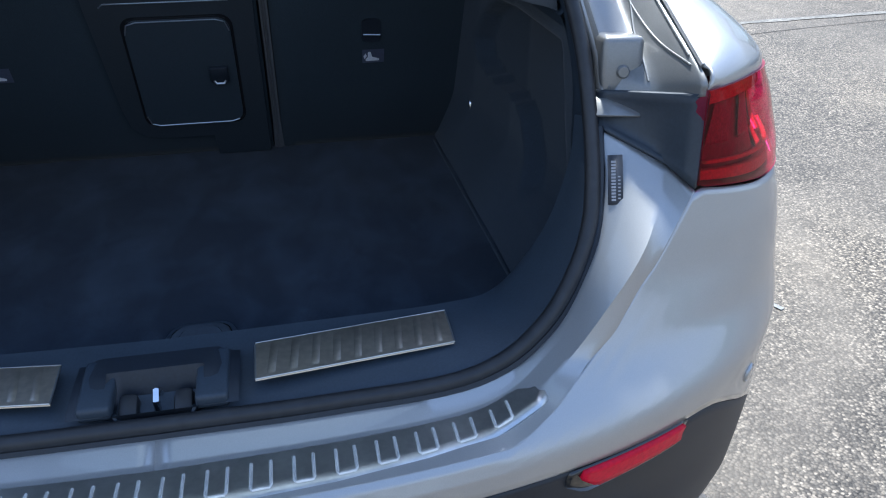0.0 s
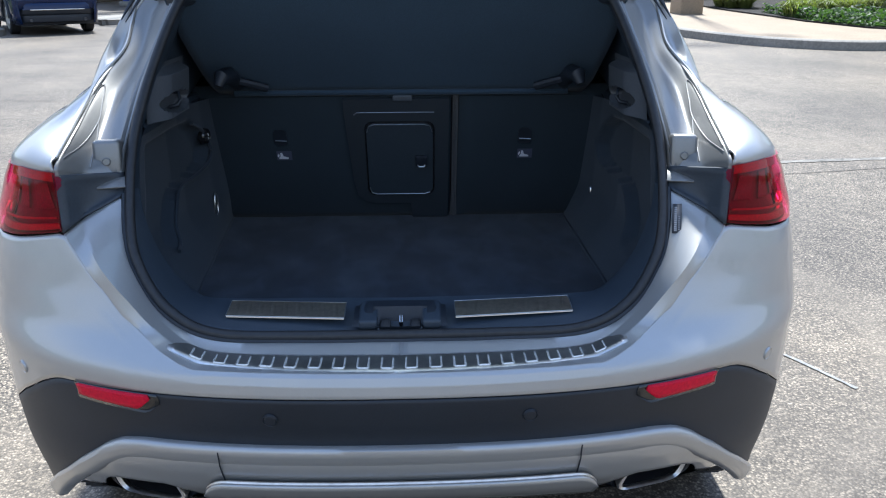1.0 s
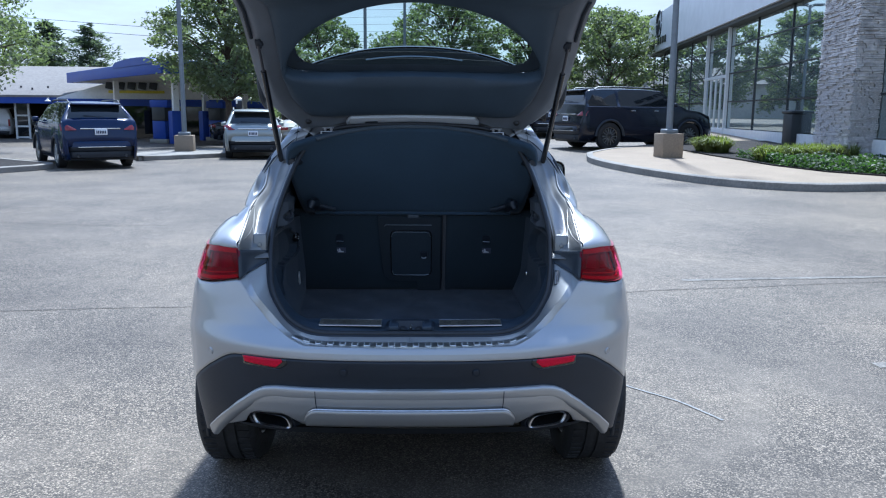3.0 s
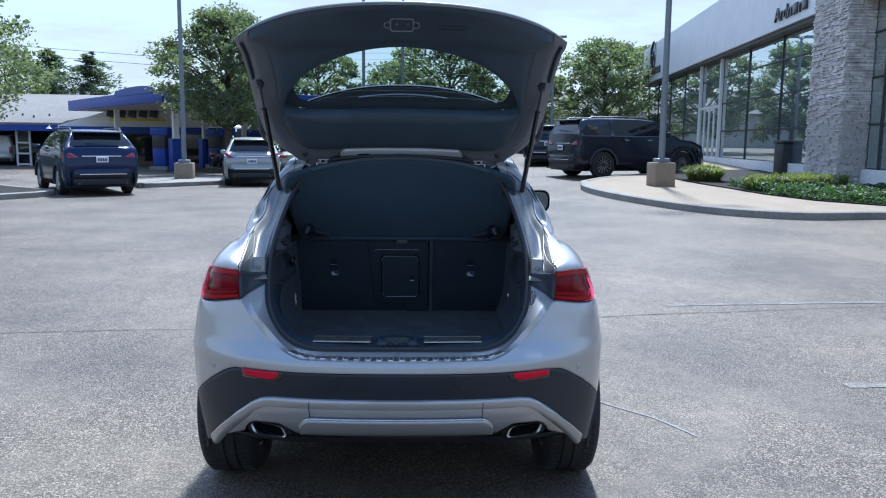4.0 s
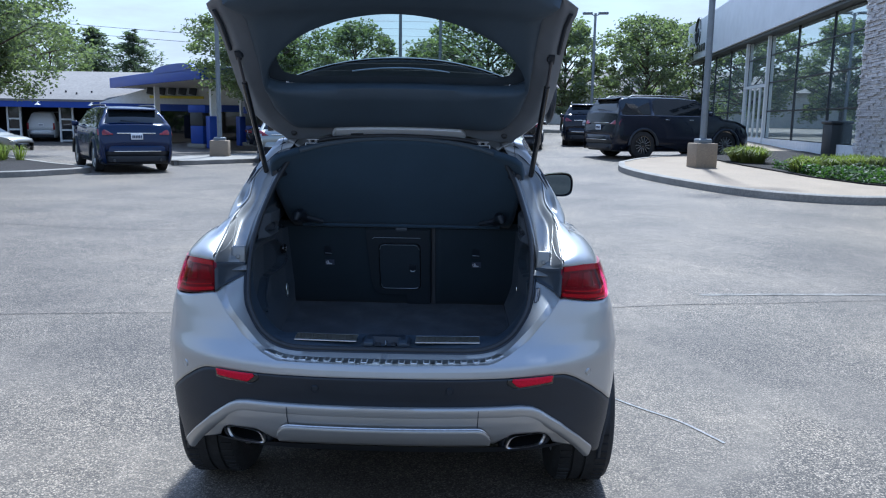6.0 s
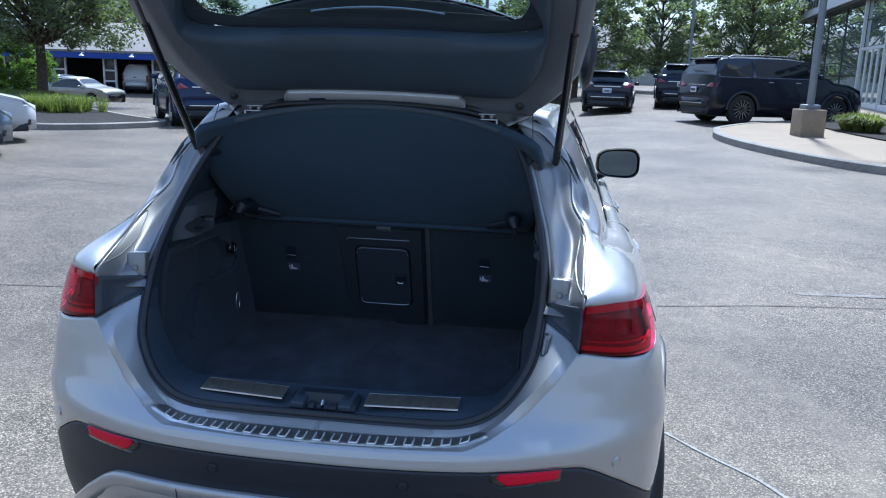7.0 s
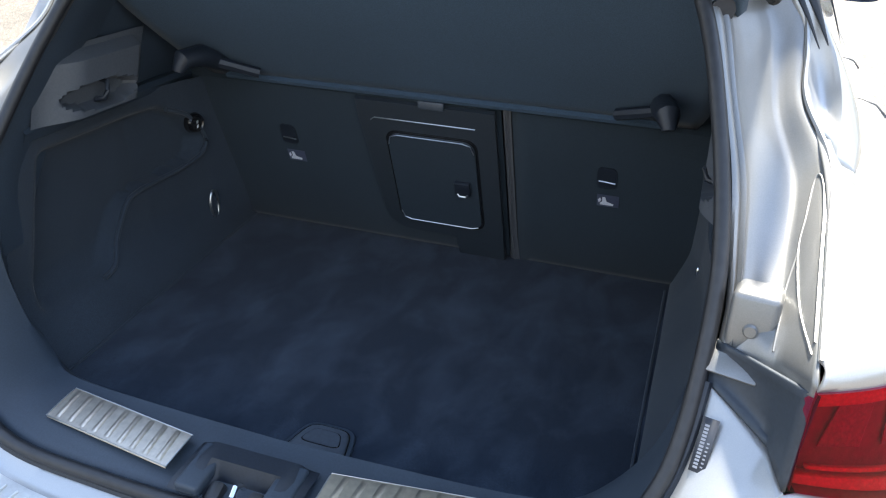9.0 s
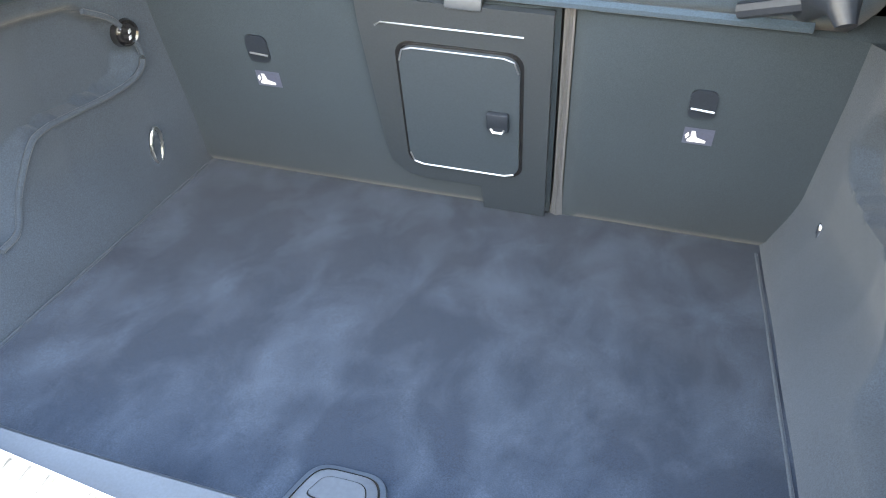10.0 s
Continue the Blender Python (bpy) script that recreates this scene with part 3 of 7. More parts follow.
CX = [.594, .572, .566, .515, .447, 0, 0, 0, 0, 0, 0, 0, 0, 0, 0, 0, 0]
CZ = [1.212, 1.265, 1.315, 1.382, 1.439, 1.524, 1.528, 1.53, 1.53, 1.52, 1.45, 1.27, 1.06, 1.00, .915, .80, .695]
ARCH = ((0.79, 0.385), (3.45, 0.385))


def foot(y):
    z = 0.26
    for c, r in ARCH:
        if abs(y - c) < r:
            z = max(z, 0.34 + math.sqrt(r * r - (y - c) ** 2))
    return z


def eased(x, xs, ys, w):
    """interp, rounded off over a stretch of w either way."""
    w = min(w, x - xs[0], xs[-1] - x) if xs[0] < x < xs[-1] else 0.0
    return sum(interp(x + w * k / 4, xs, ys) for k in range(-4, 5)) / 9


def section(y):
    g = lambda a, w=.05: eased(y, SY, a, w)
    zs = g(SH)
    zb = foot(y)
    lo = [Vector((side_x(y, z), y, z)) for z in [zb + (zs - zb) * k / 7 for k in range(8)]]
    S, B, R, C = lo[-1], Vector((g(BX), y, g(BZ))), Vector((g(RX, .02), y, g(RH, .02))), Vector((g(CX, .004), y, g(CZ, .004)))
    win = [lerp(B, R, f) + Vector((0.018 * math.sin(math.pi * f), 0, 0)) for f in (0, .15, .32, .5, .68, .85, 1)]
    dent = sstep(.42, .46, y) * (1 - sstep(.49, .535, y))
    top = []
    for f in (.08, .18, .3, .45, .6, .75, .88, 1):
        k = math.sin(math.pi * f)
        top.append(lerp(R, C, f) + Vector((0, 0, 0.018 * math.sin(math.pi * f * .5) * (1 - f) * 2)) * (1 - dent) + Vector((0, .8, -.6)) * (dent * .016 * k ** 1.3))
    haunch = [lerp(S, B, f) + Vector((.55, 0, .8)) * (.026 * math.sin(math.pi * f ** .8)) for f in (.25, .5, .75)]
    return lo + haunch + win + top


YS = sorted({round(v, 4) for v in [0.42 + 0.0075 * k for k in range(25)] + [0.62 + 0.02 * k for k in range(27)] + [1.2 + 0.1 * k for k in range(19)] + [3.0 + .02 * k for k in range(46)] + [3.95, 4.05, 4.15, 4.22, 4.30, 4.34, 4.37]})
SEC = [section(y) for y in YS]
for s in (-1, 1):
    m = Vector((s, 1, 1))
    shell, glass = bmesh.new(), bmesh.new()
    vs = [[shell.verts.new(p * m) for p in r] for r in SEC]
    for i in range(len(YS) - 1):
        ym = (YS[i] + YS[i + 1]) / 2
        for j in range(len(SEC[0]) - 1):
            side_win = 11 <= j < 16 and 0.98 < ym < 2.92 and abs(ym - 1.62) > 0.06
            if side_win and ym < 1.12 and j > 11 + (ym - 0.95) / 0.034:
                side_win = False
            screen = j >= 16 and 2.62 < ym < 3.28
            q = (SEC[i][j], SEC[i + 1][j], SEC[i + 1][j + 1], SEC[i][j + 1])
            if side_win or screen:
                glass.faces.new([glass.verts.new(p * m + Vector((-0.004 * s, 0, 0))) for p in q])
            else:
                try:
                    shell.faces.new((vs[i][j], vs[i + 1][j], vs[i + 1][j + 1], vs[i][j + 1]))
                except ValueError:
                    pass
    bmesh.ops.remove_doubles(glass, verts=glass.verts, dist=1e-5)
    bmesh.ops.remove_doubles(shell, verts=shell.verts, dist=1e-5)
    part("body_side", shell, SILVER, car, "silver painted body side and roof half", thick=0.004)
    part("side_glass", glass, CARGLASS, car, "dark tinted glass")
    # shoulder over the lamp
    EDGE = spline([(.607, .126, 1.081), (.610, .20, 1.108), (.610, .27, 1.137), (.611, .35, 1.172), (.594, .42, 1.212)], 33)
    last = section(.42)[7:]
    run = [0.0]
    for p, q in zip(last, last[1:]):
        run.append(run[-1] + (q - p).length)
    bm = bmesh.new()
    P = []
    for i in range(33):
        u = i / 32
        t = LTA + (1 - LTA) * u ** 1.25
        S, E = ring(t, lamp_z(ring(t, .97).x, t)[1], .001), EDGE[i]
        lift = .010 + .010 * sstep(0, .3, u)
        r = [(S + Vector((0, 0.004, -0.002)) + Vector((-.012, .012, -.004)) * (1 - sstep(.8, 1, u)) * sstep(.02, .15, u)) * m]
        for j in range(17):
            f = j / 16
            p = lerp(S, E, f) + Vector((.45, -.35, .82)) * (lift * math.sin(math.pi * f ** .75) ** .75)
            q = Vector([float(np.interp(f * run[-1], run, [v[k] for v in last])) for k in range(3)])
            r.append(lerp(p, q, sstep(.55, 1, u)) * m)
        P.append(r)
    grid(bm, P)
    part("rear_shoulder", bm, SILVER, car, "silver rear shoulder over the lamp", thick=0.004, smooth=60)
    # shut line edge
    bm = bmesh.new()
    tube(bm, [q * m for q in spline([(.608, .128, 1.082), (.612, .27, 1.139), (.612, .385, 1.189), (.578, .455, 1.242), (.572, .50, 1.289), (.564, .53, 1.333)], 40)], 0.0035, 6)
    part("shoulder_edge", bm, SILVER, car)
    # dark strip beside the hinge gutter and the door shut line
    for o0, o1 in ((.001, .007), (.010, .021)):
        bm = bmesh.new()
        A = spline([(.583, .505, 1.292), (.557, .53, 1.333), (.525, .55, 1.372), (.485, .566, 1.409), (.44, .585, 1.447)], 24)
        grid(bm, [[(p + Vector((o, -.005 + o * .3, .002 + o * .5))) * m for o in [o0 + (o1 - o0) * k / 3 * min(1, (i + .5) / 8) for k in range(4)]] for i, p in enumerate(A)])
        part("gutter_strip", bm, PLASTIC, car, thick=0.003)
    bm = bmesh.new()
    tube(bm, [(section(1.02 + 0.16 * (k / 13) ** 0.6)[k] if k < 14 else section(1.18)[k]) * m for k in range(2, 16)], 0.003, 5)
    part("door_gap", bm, PLASTIC, car)
    bm = bmesh.new()
    tube(bm, [section(1.62)[k] * m for k in range(1, 12)], 0.003, 5)
    part("door_gap", bm, PLASTIC, car)
    for y, z in ((1.12, 1.0), (2.30, 0.965)):
        bm = bmesh.new()
        x = side_x(y, z)
        tube(bm, [(s * (x - .01), y - .08, z), (s * (x + .014), y - .08, z + .003), (s * (x + .018), y, z + .004), (s * (x + .014), y + .08, z + .003), (s * (x - .01), y + .08, z)], 0.007, 8, squash=1.3)
        part("door_handle", bm, TIPMETAL, car, "chrome door handle")
    # arch lip and sill cladding
    for c, r in ARCH:
        bm = bmesh.new()
        P = []
        for k in range(33):
            a = math.pi * (-0.06 + 1.12 * k / 32)
            row = []
            for rr, o in ((r - .035, -.02), (r - .02, .008), (r + .015, .016), (r + .055, .012), (r + .062, -.004)):
                y, z = c - math.cos(a) * rr, 0.34 + math.sin(a) * rr
                row.append(Vector((s * (side_x(y, min(z, 1.0)) + o), y, max(z, 0.25))))
            P.append(row)
        grid(bm, P)
        part("arch_cladding", bm, PLASTIC, car, "black wheel-arch cladding", thick=0.004)
        bm = bmesh.new()
        P = []
        for k in range(25):
            a = math.pi * k / 24
            P.append([(s * xx, c - math.cos(a) * (r - .01), 0.33 + math.sin(a) * (r - .01)) for xx in (.86, .55)])
        grid(bm, P)
        part("wheel_well", bm, PLASTIC, car, thick=0.003)
    bm = bmesh.new()
    box(bm, (s * .845, 2.1, .30), (.07, 1.95, .12), bevel=.02)
    part("sill_cladding", bm, PLASTIC, car)

# wheels
for wy in (0.79, 3.45):
    for s in (-1, 1):
        wheel = new("wheel")
        wheel.parent = car
        wheel.location = (s * 0.768, wy, 0.345)
        M = pose(0, 0, 0, 0, 0, 0 if s > 0 else 180)
        bm = bmesh.new()
        lathe(bm, [(.235, -.10), (.25, -.115), (.31, -.122), (.332, -.112), (.343, -.09), (.345, -.05), (.338, -.048), (.338, -.040), (.346, -.038), (.346, .0), (.339, .002), (.339, .010), (.346, .012), (.345, .05), (.343, .09), (.332, .112), (.31, .122), (.25, .115), (.235, .10)], M, 56)
        for k in range(56):
            a = 2 * math.pi * k / 56
            for h in (-.072, .072):
                box(bm, (h, math.cos(a) * .343, math.sin(a) * .343), (.045, .010, .014), pose(0, 0, 0, math.degrees(a), 0, 0))
        part("tyre", bm, TYRE, wheel)
        bm = bmesh.new()
        lathe(bm, [(.235, -.10), (.225, -.09), (.215, 0), (.225, .09), (.237, .10), (.237, .105), (.222, .10)], M, 48)
        for k in range(10):
            box(bm, M @ Vector((.07, math.cos(k * math.pi / 5) * .14, math.sin(k * math.pi / 5) * .14)), (.025, .17, .03), M @ pose(0, 0, 0, k * 36, 0, 0), .006)
        lathe(bm, [(0, .09), (.05, .088), (.06, .06), (.06, 0)], M, 24)
        part("rim", bm, ALLOY, wheel)
        bm = bmesh.new()
        lathe(bm, [(0, -.02), (.17, -.02), (.17, .01), (0, .01)], M, 32)
        part("brake_disc", bm, STEEL, wheel)

# rear lamps
def lamp_patch(name, material, s, f0, f1, g0, g1, out, parent, label="", n=36, k=12, thick=0.0, dome=0.0, lean=0.0):
    bm = bmesh.new()
    P = []
    for i in range(n + 1):
        row = []
        for j in range(k + 1):
            g = g0 + (g1 - g0) * j / k
            f = f0 + (f1 - f0) * i / n + lean * (g - .5)
            t0 = LTB + (LTA - LTB) * g
            t = t0 + (0.985 - t0) * f
            a, b = lamp_z(ring(t, 0.97).x, t)
            o = out + dome * (1 - abs(2 * g - 1) ** 3) * (1 - abs(2 * f - 1) ** 6)
            row.append(ring(s * t, a + (b - a) * g, o))
        P.append(row)
    grid(bm, P)
    return part(name, bm, material, parent, label, thick=thick)


for s in (-1, 1):
    lampo = new("rear_lamp")
    lampo.parent = car
    lampo["label"] = "red rear lamp with dark centre"
    lamp_patch("lamp_housing", REDDARK, s, 0, 1, 0, 1, -0.024, lampo)
    lamp_patch("light_bar", REDIN, s, 0.01, 0.99, .83, .985, -0.004, lampo, "bright red light bar", thick=0.012)
    lamp_patch("light_bar", REDIN, s, 0.01, 0.97, .03, .13, -0.006, lampo, "bright red light bar", thick=0.012)
    lamp_patch("light_bar", REDIN, s, 0.76, 0.99, .10, .86, -0.005, lampo, "bright red light bar", thick=0.012)
    lamp_patch("light_guide", REDIN, s, 0.03, 0.70, .215, .245, -0.003, lampo, "thin bright light guide", thick=0.006)
    for f in (.09, .30, .51):
        lamp_patch("reflector_cell", REDCELL, s, f, f + .13, .34, .76, -0.020, lampo, "dotted reflector cell", thick=0.001, lean=.12)
    lens = lamp_patch("lamp_lens", REDLENS, s, -0.005, 1.0, 0.0, 1.0, 0.003, lampo, "clear red outer lens", dome=0.007)
    lens.visible_shadow = False
    bm = bmesh.new()
    grid(bm, [[ring(s * (LTB + (LTA - LTB) * g), .957 + .103 * g, o) for o in (-.024, .003)] for g in [k / 8 for k in range(9)]])
    part("lamp_end", bm, REDDARK, lampo)
    bm = bmesh.new()
    tube(bm, [ring(s * (LT0 + (.97 - LT0) * .93), z, .0075) for z in (.965, .99, 1.01, 1.03)], .0015, 5)
    part("marker_seam", bm, REDDARK, lampo)
    bm = bmesh.new()
    P = []
    for i in range(37):
        t = LT0 + (0.985 - LT0) * i / 36
        a, b = lamp_z(ring(t, .97).x, t)
        P.append([ring(s * t, a, o) for o in (-.022, .004)] )
    grid(bm, P)
    part("lamp_edge", bm, REDDARK, lampo)
    bm = bmesh.new()
    P = []
    for i in range(37):
        t = LTA + (0.985 - LTA) * i / 36
        a, b = lamp_z(ring(t, .97).x, t)
        P.append([ring(s * t, b, o) for o in (-.03, .004)])
    grid(bm, P)
    part("lamp_edge", bm, REDDARK, lampo)

# loading-lip tread plate with pressed ribs
plate = new("tread_plate")
plate.parent = car
plate["label"] = "brushed steel tread plate on the loading lip, scuffed"


def lip(x, f, up=0.0):
    """A place on the loading lip, f from its outer edge (0) to the seal (1)."""
    a, b = spline(CREASE, 13), spline(RIM_LOW, 13)
    u = np.interp(abs(x), [q.x for q in a[:8]], range(8))
    i = min(int(u), 11)
    p, q = lerp(a[i], a[i + 1], u - i), lerp(b[i], b[i + 1], u - i)
    r = lerp(p, q, f)
    return Vector((x, r.y, 0.7665 - 0.003 * (1 - sstep(0, .14, f)) + 0.020 * sstep(.33, .45, abs(x)) - 0.0072 * (1 - sstep(.30, .40, abs(x))) + up))


bm = bmesh.new()
P = []
for i in range(61):
    x = -0.404 + 0.808 * i / 60
    e = sstep(.376, .404, abs(x))
    P.append([lip(x, .030, -.006), lip(x, .035, -.001), lip(x, .06, .0), lip(x, .12, .0005), lip(x, .22, .0), lip(x, .36, .0), lip(x, .585 - .26 * e, 0), lip(x, .60 - .26 * e, -.004)])
grid(bm, P)
part("plate", bm, STEEL, plate, thick=0.002)
for i in range(18):
    x = -0.3527 + 0.0415 * i
    bm = bmesh.new()
    tube(bm, [lip(x - .0095, .47, .0008), lip(x - .0095, .30, .0012), lip(x - .0095, .16, .0012), lip(x - .008, .13, .0012), lip(x + .008, .13, .0012), lip(x + .0095, .16, .0012), lip(x + .0095, .30, .0012), lip(x + .0095, .47, .0008)], .0018, 6)
    part("rib", bm, RIBSTEEL, plate)

# sticker on the jamb
label = new("identification_label")
label.parent = car
label["label"] = "small black printed label on the painted jamb"
pa, pb = Vector((.5105, .150, .952)), Vector((.560, .120, .945))
e1 = (pb - pa).normalized()
e2 = Vector((.010, .045, .065)).normalized()
e1 = (e1 - e2 * e1.dot(e2)).normalized()
nn = e2.cross(e1).normalized()
nn = nn if nn.y < 0 else -nn
bx = pa + e1 * .018 - e2 * .002 + nn * .004


def stick(bm, u0, u1, v0, v1, o):
    bm.faces.new([bm.verts.new(bx + e1 * u + e2 * v + nn * o) for u, v in ((u0, v0), (u1, v0), (u1, v1), (u0, v1))])


bm = bmesh.new()
stick(bm, -.0085, .0085, -.034, .024, .005)
part("label_face", bm, LABELGREY, label, thick=0.001)
bm = bmesh.new()
for k in range(13):
    stick(bm, -.0045, .0005, -.030 + k * .0037, -.0276 + k * .0037, .0064)
for k in range(7):
    stick(bm, .0030, .0058, -.028 + k * .0042, -.0264 + k * .0042, .0064)
part("label_print", bm, LABELINK, label)

# ---- boot interior ----
FZ = 0.737


def seat_y(z):
    return 0.813 - 0.40 * (z - 0.93)


# sill trim: plastic step from the seal down to the boot floor
half = spline(RIM_LOW, 40)
inner = spline([(0, .145, .796), (.18, .150, .796), (.33, .162, .793), (.40, .182, .797), (.462, .200, .86), (.494, .212, .94), (.506, .232, 1.0)], 40)
for s in (-1, 1):
    bm = bmesh.new()
    P = []
    for i, (a, b) in enumerate(zip(half, inner)):
        m = Vector((s, 1, 1))
        P.append([q * m for q in (a + Vector((0, .008, -.004)), lerp(a, b, .06) + Vector((0, 0, -.006)), lerp(a, b, .12) + Vector((0, 0, .004)), lerp(a, b, .18) + Vector((0, 0, .008)), lerp(a, b, .9), b, b + Vector((.012 if i > 24 else 0, .012, -.012)), Vector((b.x + (.02 if i > 24 else 0), b.y + .016, max(FZ - .01, b.z - .09))))])
    grid(bm, P)
    part("sill_trim", bm, TRIM, car, "dark plastic sill trim inside the boot")
# latch cover with striker
latch = new("latch_cover")
latch.parent = car
latch["label"] = "black latch cover with a steel striker"
bm = bmesh.new()
P = []
for i in range(25):
    x = -.085 + .17 * i / 24
    e = 1 - sstep(.060, .085, abs(x))
    hole = (1 - sstep(.040, .048, abs(x)))
    P.append([(x, .024, .790), (x, .030, .794 + .004 * e - .022 * hole), (x, .060, .796 + .010 * e - .026 * hole), (x, .072, .797 + .012 * e), (x, .100, .797 + .012 * e), (x, .106, .797 + .001 * e)])
grid(bm, P)
part("cover", bm, PLASTIC, latch)
bm = bmesh.new()
tube(bm, [(.002, .066, .775), (.002, .056, .792), (.002, .044, .800), (.002, .036, .794), (.002, .036, .772)], .004, 8)
part("striker", bm, CHROME, latch, "chrome striker loop")
for x in (-.058, .058):
    bm = bmesh.new()
    box(bm, (x, .062, .796), (.034, .076, .018), pose(0, 0, 0, 6, 0, 0), .005, 3)
    part("cover_shoulder", bm, TRIM, latch)
bm = bmesh.new()
tube(bm, [(-.040, .028, .788), (-.036, .026, .779), (0, .025, .776), (.036, .026, .779), (.040, .028, .788)], .003, 6)
part("cover_lip", bm, TRIM, latch)
for x in (-.027, .028):
    bm = bmesh.new()
    box(bm, (x, .042, .781), (.020, .030, .022), pose(0, 0, 0, 20, 0, 0), .006)
    part("guide_block", bm, RUBBER, latch)
# steel scuff plates either side of the latch
for s in (-1, 1):
    sp = new("scuff_plate")
    sp.parent = car
    sp["label"] = "ribbed steel scuff plate set in the sill trim"
    bm = bmesh.new()

    def sc(x, f, h):
        return Vector((s * x, .046 + .155 * (x - .10) + .060 * f, .8035 - .030 * (x - .10) - .006 * (1 - f) + h))

    P = []
    for i in range(31):
        x = .102 + .222 * i / 30
        P.append([sc(x, 0, -.002), sc(x, .02, .001), sc(x, .5, .0016), sc(x, .98, .001), sc(x, 1, -.002)])
    grid(bm, P)
    part("plate", bm, SCUFF, sp)
    bm = bmesh.new()
    tube(bm, [sc(.102, .9, .001), sc(.102, .02, .001)] + [sc(.102 + .222 * k / 12, 0, .001) for k in range(13)] + [sc(.324, .5, .002), sc(.324, .9, .001)], .0011, 6)
    tube(bm, [sc(.102, .97, .001), sc(.213, .97, .0008), sc(.324, .97, .001)], .0005, 5)
    part("plate_edge", bm, ALLOY, sp, "bright steel edge")
    for k in range(9):
        x = .118 + .0235 * k
        bm = bmesh.new()
        P = []
        for dx, h in ((-.0045, 0), (-.002, .0012), (.002, .0012), (.0045, 0)):
            P.append([sc(x + dx + .006 * f, f, (h if 0.1 < f < 0.9 else 0) + .0015) for f in (.08, .2, .5, .8, .92)])
        grid(bm, P)
        part("rib", bm, SCUFF, sp)

# boot floor with seams and a lift-up handle
bm = bmesh.new()
P = []
for i in range(41):
    f = i / 40
    y = .152 + (.905 - .152) * f
    w = interp(f, [0, .15, .4, 1], [.44, .47, .50, .51])
    P.append([(w * (-1 + 2 * j / 30), y, FZ + .003 * math.sin(j * .9 + i * .5) * .4) for j in range(31)])
grid(bm, P)
part("boot_carpet", bm, CARPET, car, "dark blue-black boot carpet with dusty scuffs", thick=0.01)
for s in (-1, 1):
    bm = bmesh.new()
    tube(bm, [(s * ((.432 + .052 * f) if s < 0 else (.452 - .006 * f)), .19 + .67 * f, FZ + .0005) for f in [k / 20 for k in range(21)]], .0025, 6)
    part("floor_seam", bm, FELT, car)
fh = new("floor_handle")
fh.parent = car
fh["label"] = "black plastic lift handle in the boot floor"
for nm, sx, sy, o, h, mt in (("handle_frame", .047, .041, 0, .005, TRIM), ("handle_gap", .0425, .0365, 0, .0056, GLOSSBLACK), ("handle_flap", .039, .033, .000, .008, HANDLE), ("finger_groove", .028, .0165, .007, .0086, GLOSSBLACK), ("finger_pad", .0265, .0150, .007, .0096, HANDLE)):
    bm = bmesh.new()
    P = []
    for hh, g in ((0, 1.03), (h * .8, 1.0), (h, .95)):
        R = []
        for k in range(48):
            a = 2 * math.pi * k / 48
            cx, cy = math.copysign(abs(math.cos(a)) ** .45, math.cos(a)), math.copysign(abs(math.sin(a)) ** .45, math.sin(a))
            R.append((.027 + sx * g * cx * (1 - .20 * cy), .215 + o + sy * g * cy, FZ + .001 + hh))
        P.append(R)
    rows = grid(bm, P, closed=True)
    cap(bm, rows[-1])
    part(nm, bm, mt, fh)

# rear seat backs: wide part with the load hatch, narrow part, and the belt gap between
SPLIT = 0.134


def back(x, z, o=0.0):
    return Vector((x, seat_y(z) - o * .93, z - o * .37))


for x0, x1, nm in ((-.535, SPLIT - .010, "wide"), (SPLIT + .0095, .535, "narrow")):
    seat = new("seat_back")
    seat.parent = car
    seat["label"] = "felt-backed " + nm + " part of the rear seat"
    bm = bmesh.new()
    P = []
    n = 30
    for i in range(n + 1):
        x = x0 + (x1 - x0) * i / n
        e = min(1, (n / 2 - abs(i - n / 2)) / 1.5)
        P.append([back(x, FZ - .01, -.02), back(x, FZ, .0), back(x, .76, .012 * e), back(x, .9, .014 * e), back(x, 1.02, .014 * e), back(x, 1.10, .010 * e), back(x, 1.115, -.02)])
    grid(bm, P)
    part("felt_panel", bm, SEATBACK, seat)
# black backing sheet stands for the shade between the seat backs
bm = bmesh.new()
grid(bm, [[back(x, z, -.03) for z in (FZ - .01, 1.1)] for x in (-.52, .52)])
part("seat_gap_shade", bm, RUBBER, car)
bm = bmesh.new()
grid(bm, [[back(SPLIT + .001 + dx * (1 + .6 * max(0, (.80 - z) / .09)), z, .002 + .004 * (dx == 0)) for dx in (-.007, -.004, 0, .004, .007)] for z in (FZ, .74, .77, .80, .9, 1.0, 1.1)])
part("gap_strip", bm, STRAP, car, "grey plastic strip between the seat backs")
# added black sheet stands in for the unlit cabin behind the shelf
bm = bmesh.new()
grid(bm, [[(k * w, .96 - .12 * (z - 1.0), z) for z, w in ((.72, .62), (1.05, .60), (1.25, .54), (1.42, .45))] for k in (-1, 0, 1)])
part("cabin_shade_sheet", bm, RUBBER, car, "added black sheet for the shaded cabin behind the parcel shelf", thick=0.01)
bm = bmesh.new()
lathe(bm, [(0, .006), (.005, .005), (.007, 0)], disc_m(back(SPLIT - .004, .722, .012), Vector((0, -1, .3))), 14)
part("bolt", bm, CHROME, car)


def round_rect(cx, cz, w, h, r, n=6):
    out = []
    for qx, qz, a0 in ((1, 1, 0), (-1, 1, 90), (-1, -1, 180), (1, -1, 270)):
        for k in range(n + 1):
            a = radians(a0 + 90 * k / n)
            out.append((cx + qx * (w / 2 - r) + r * math.cos(a), cz + qz * (h / 2 - r) + r * math.sin(a)))
    return out


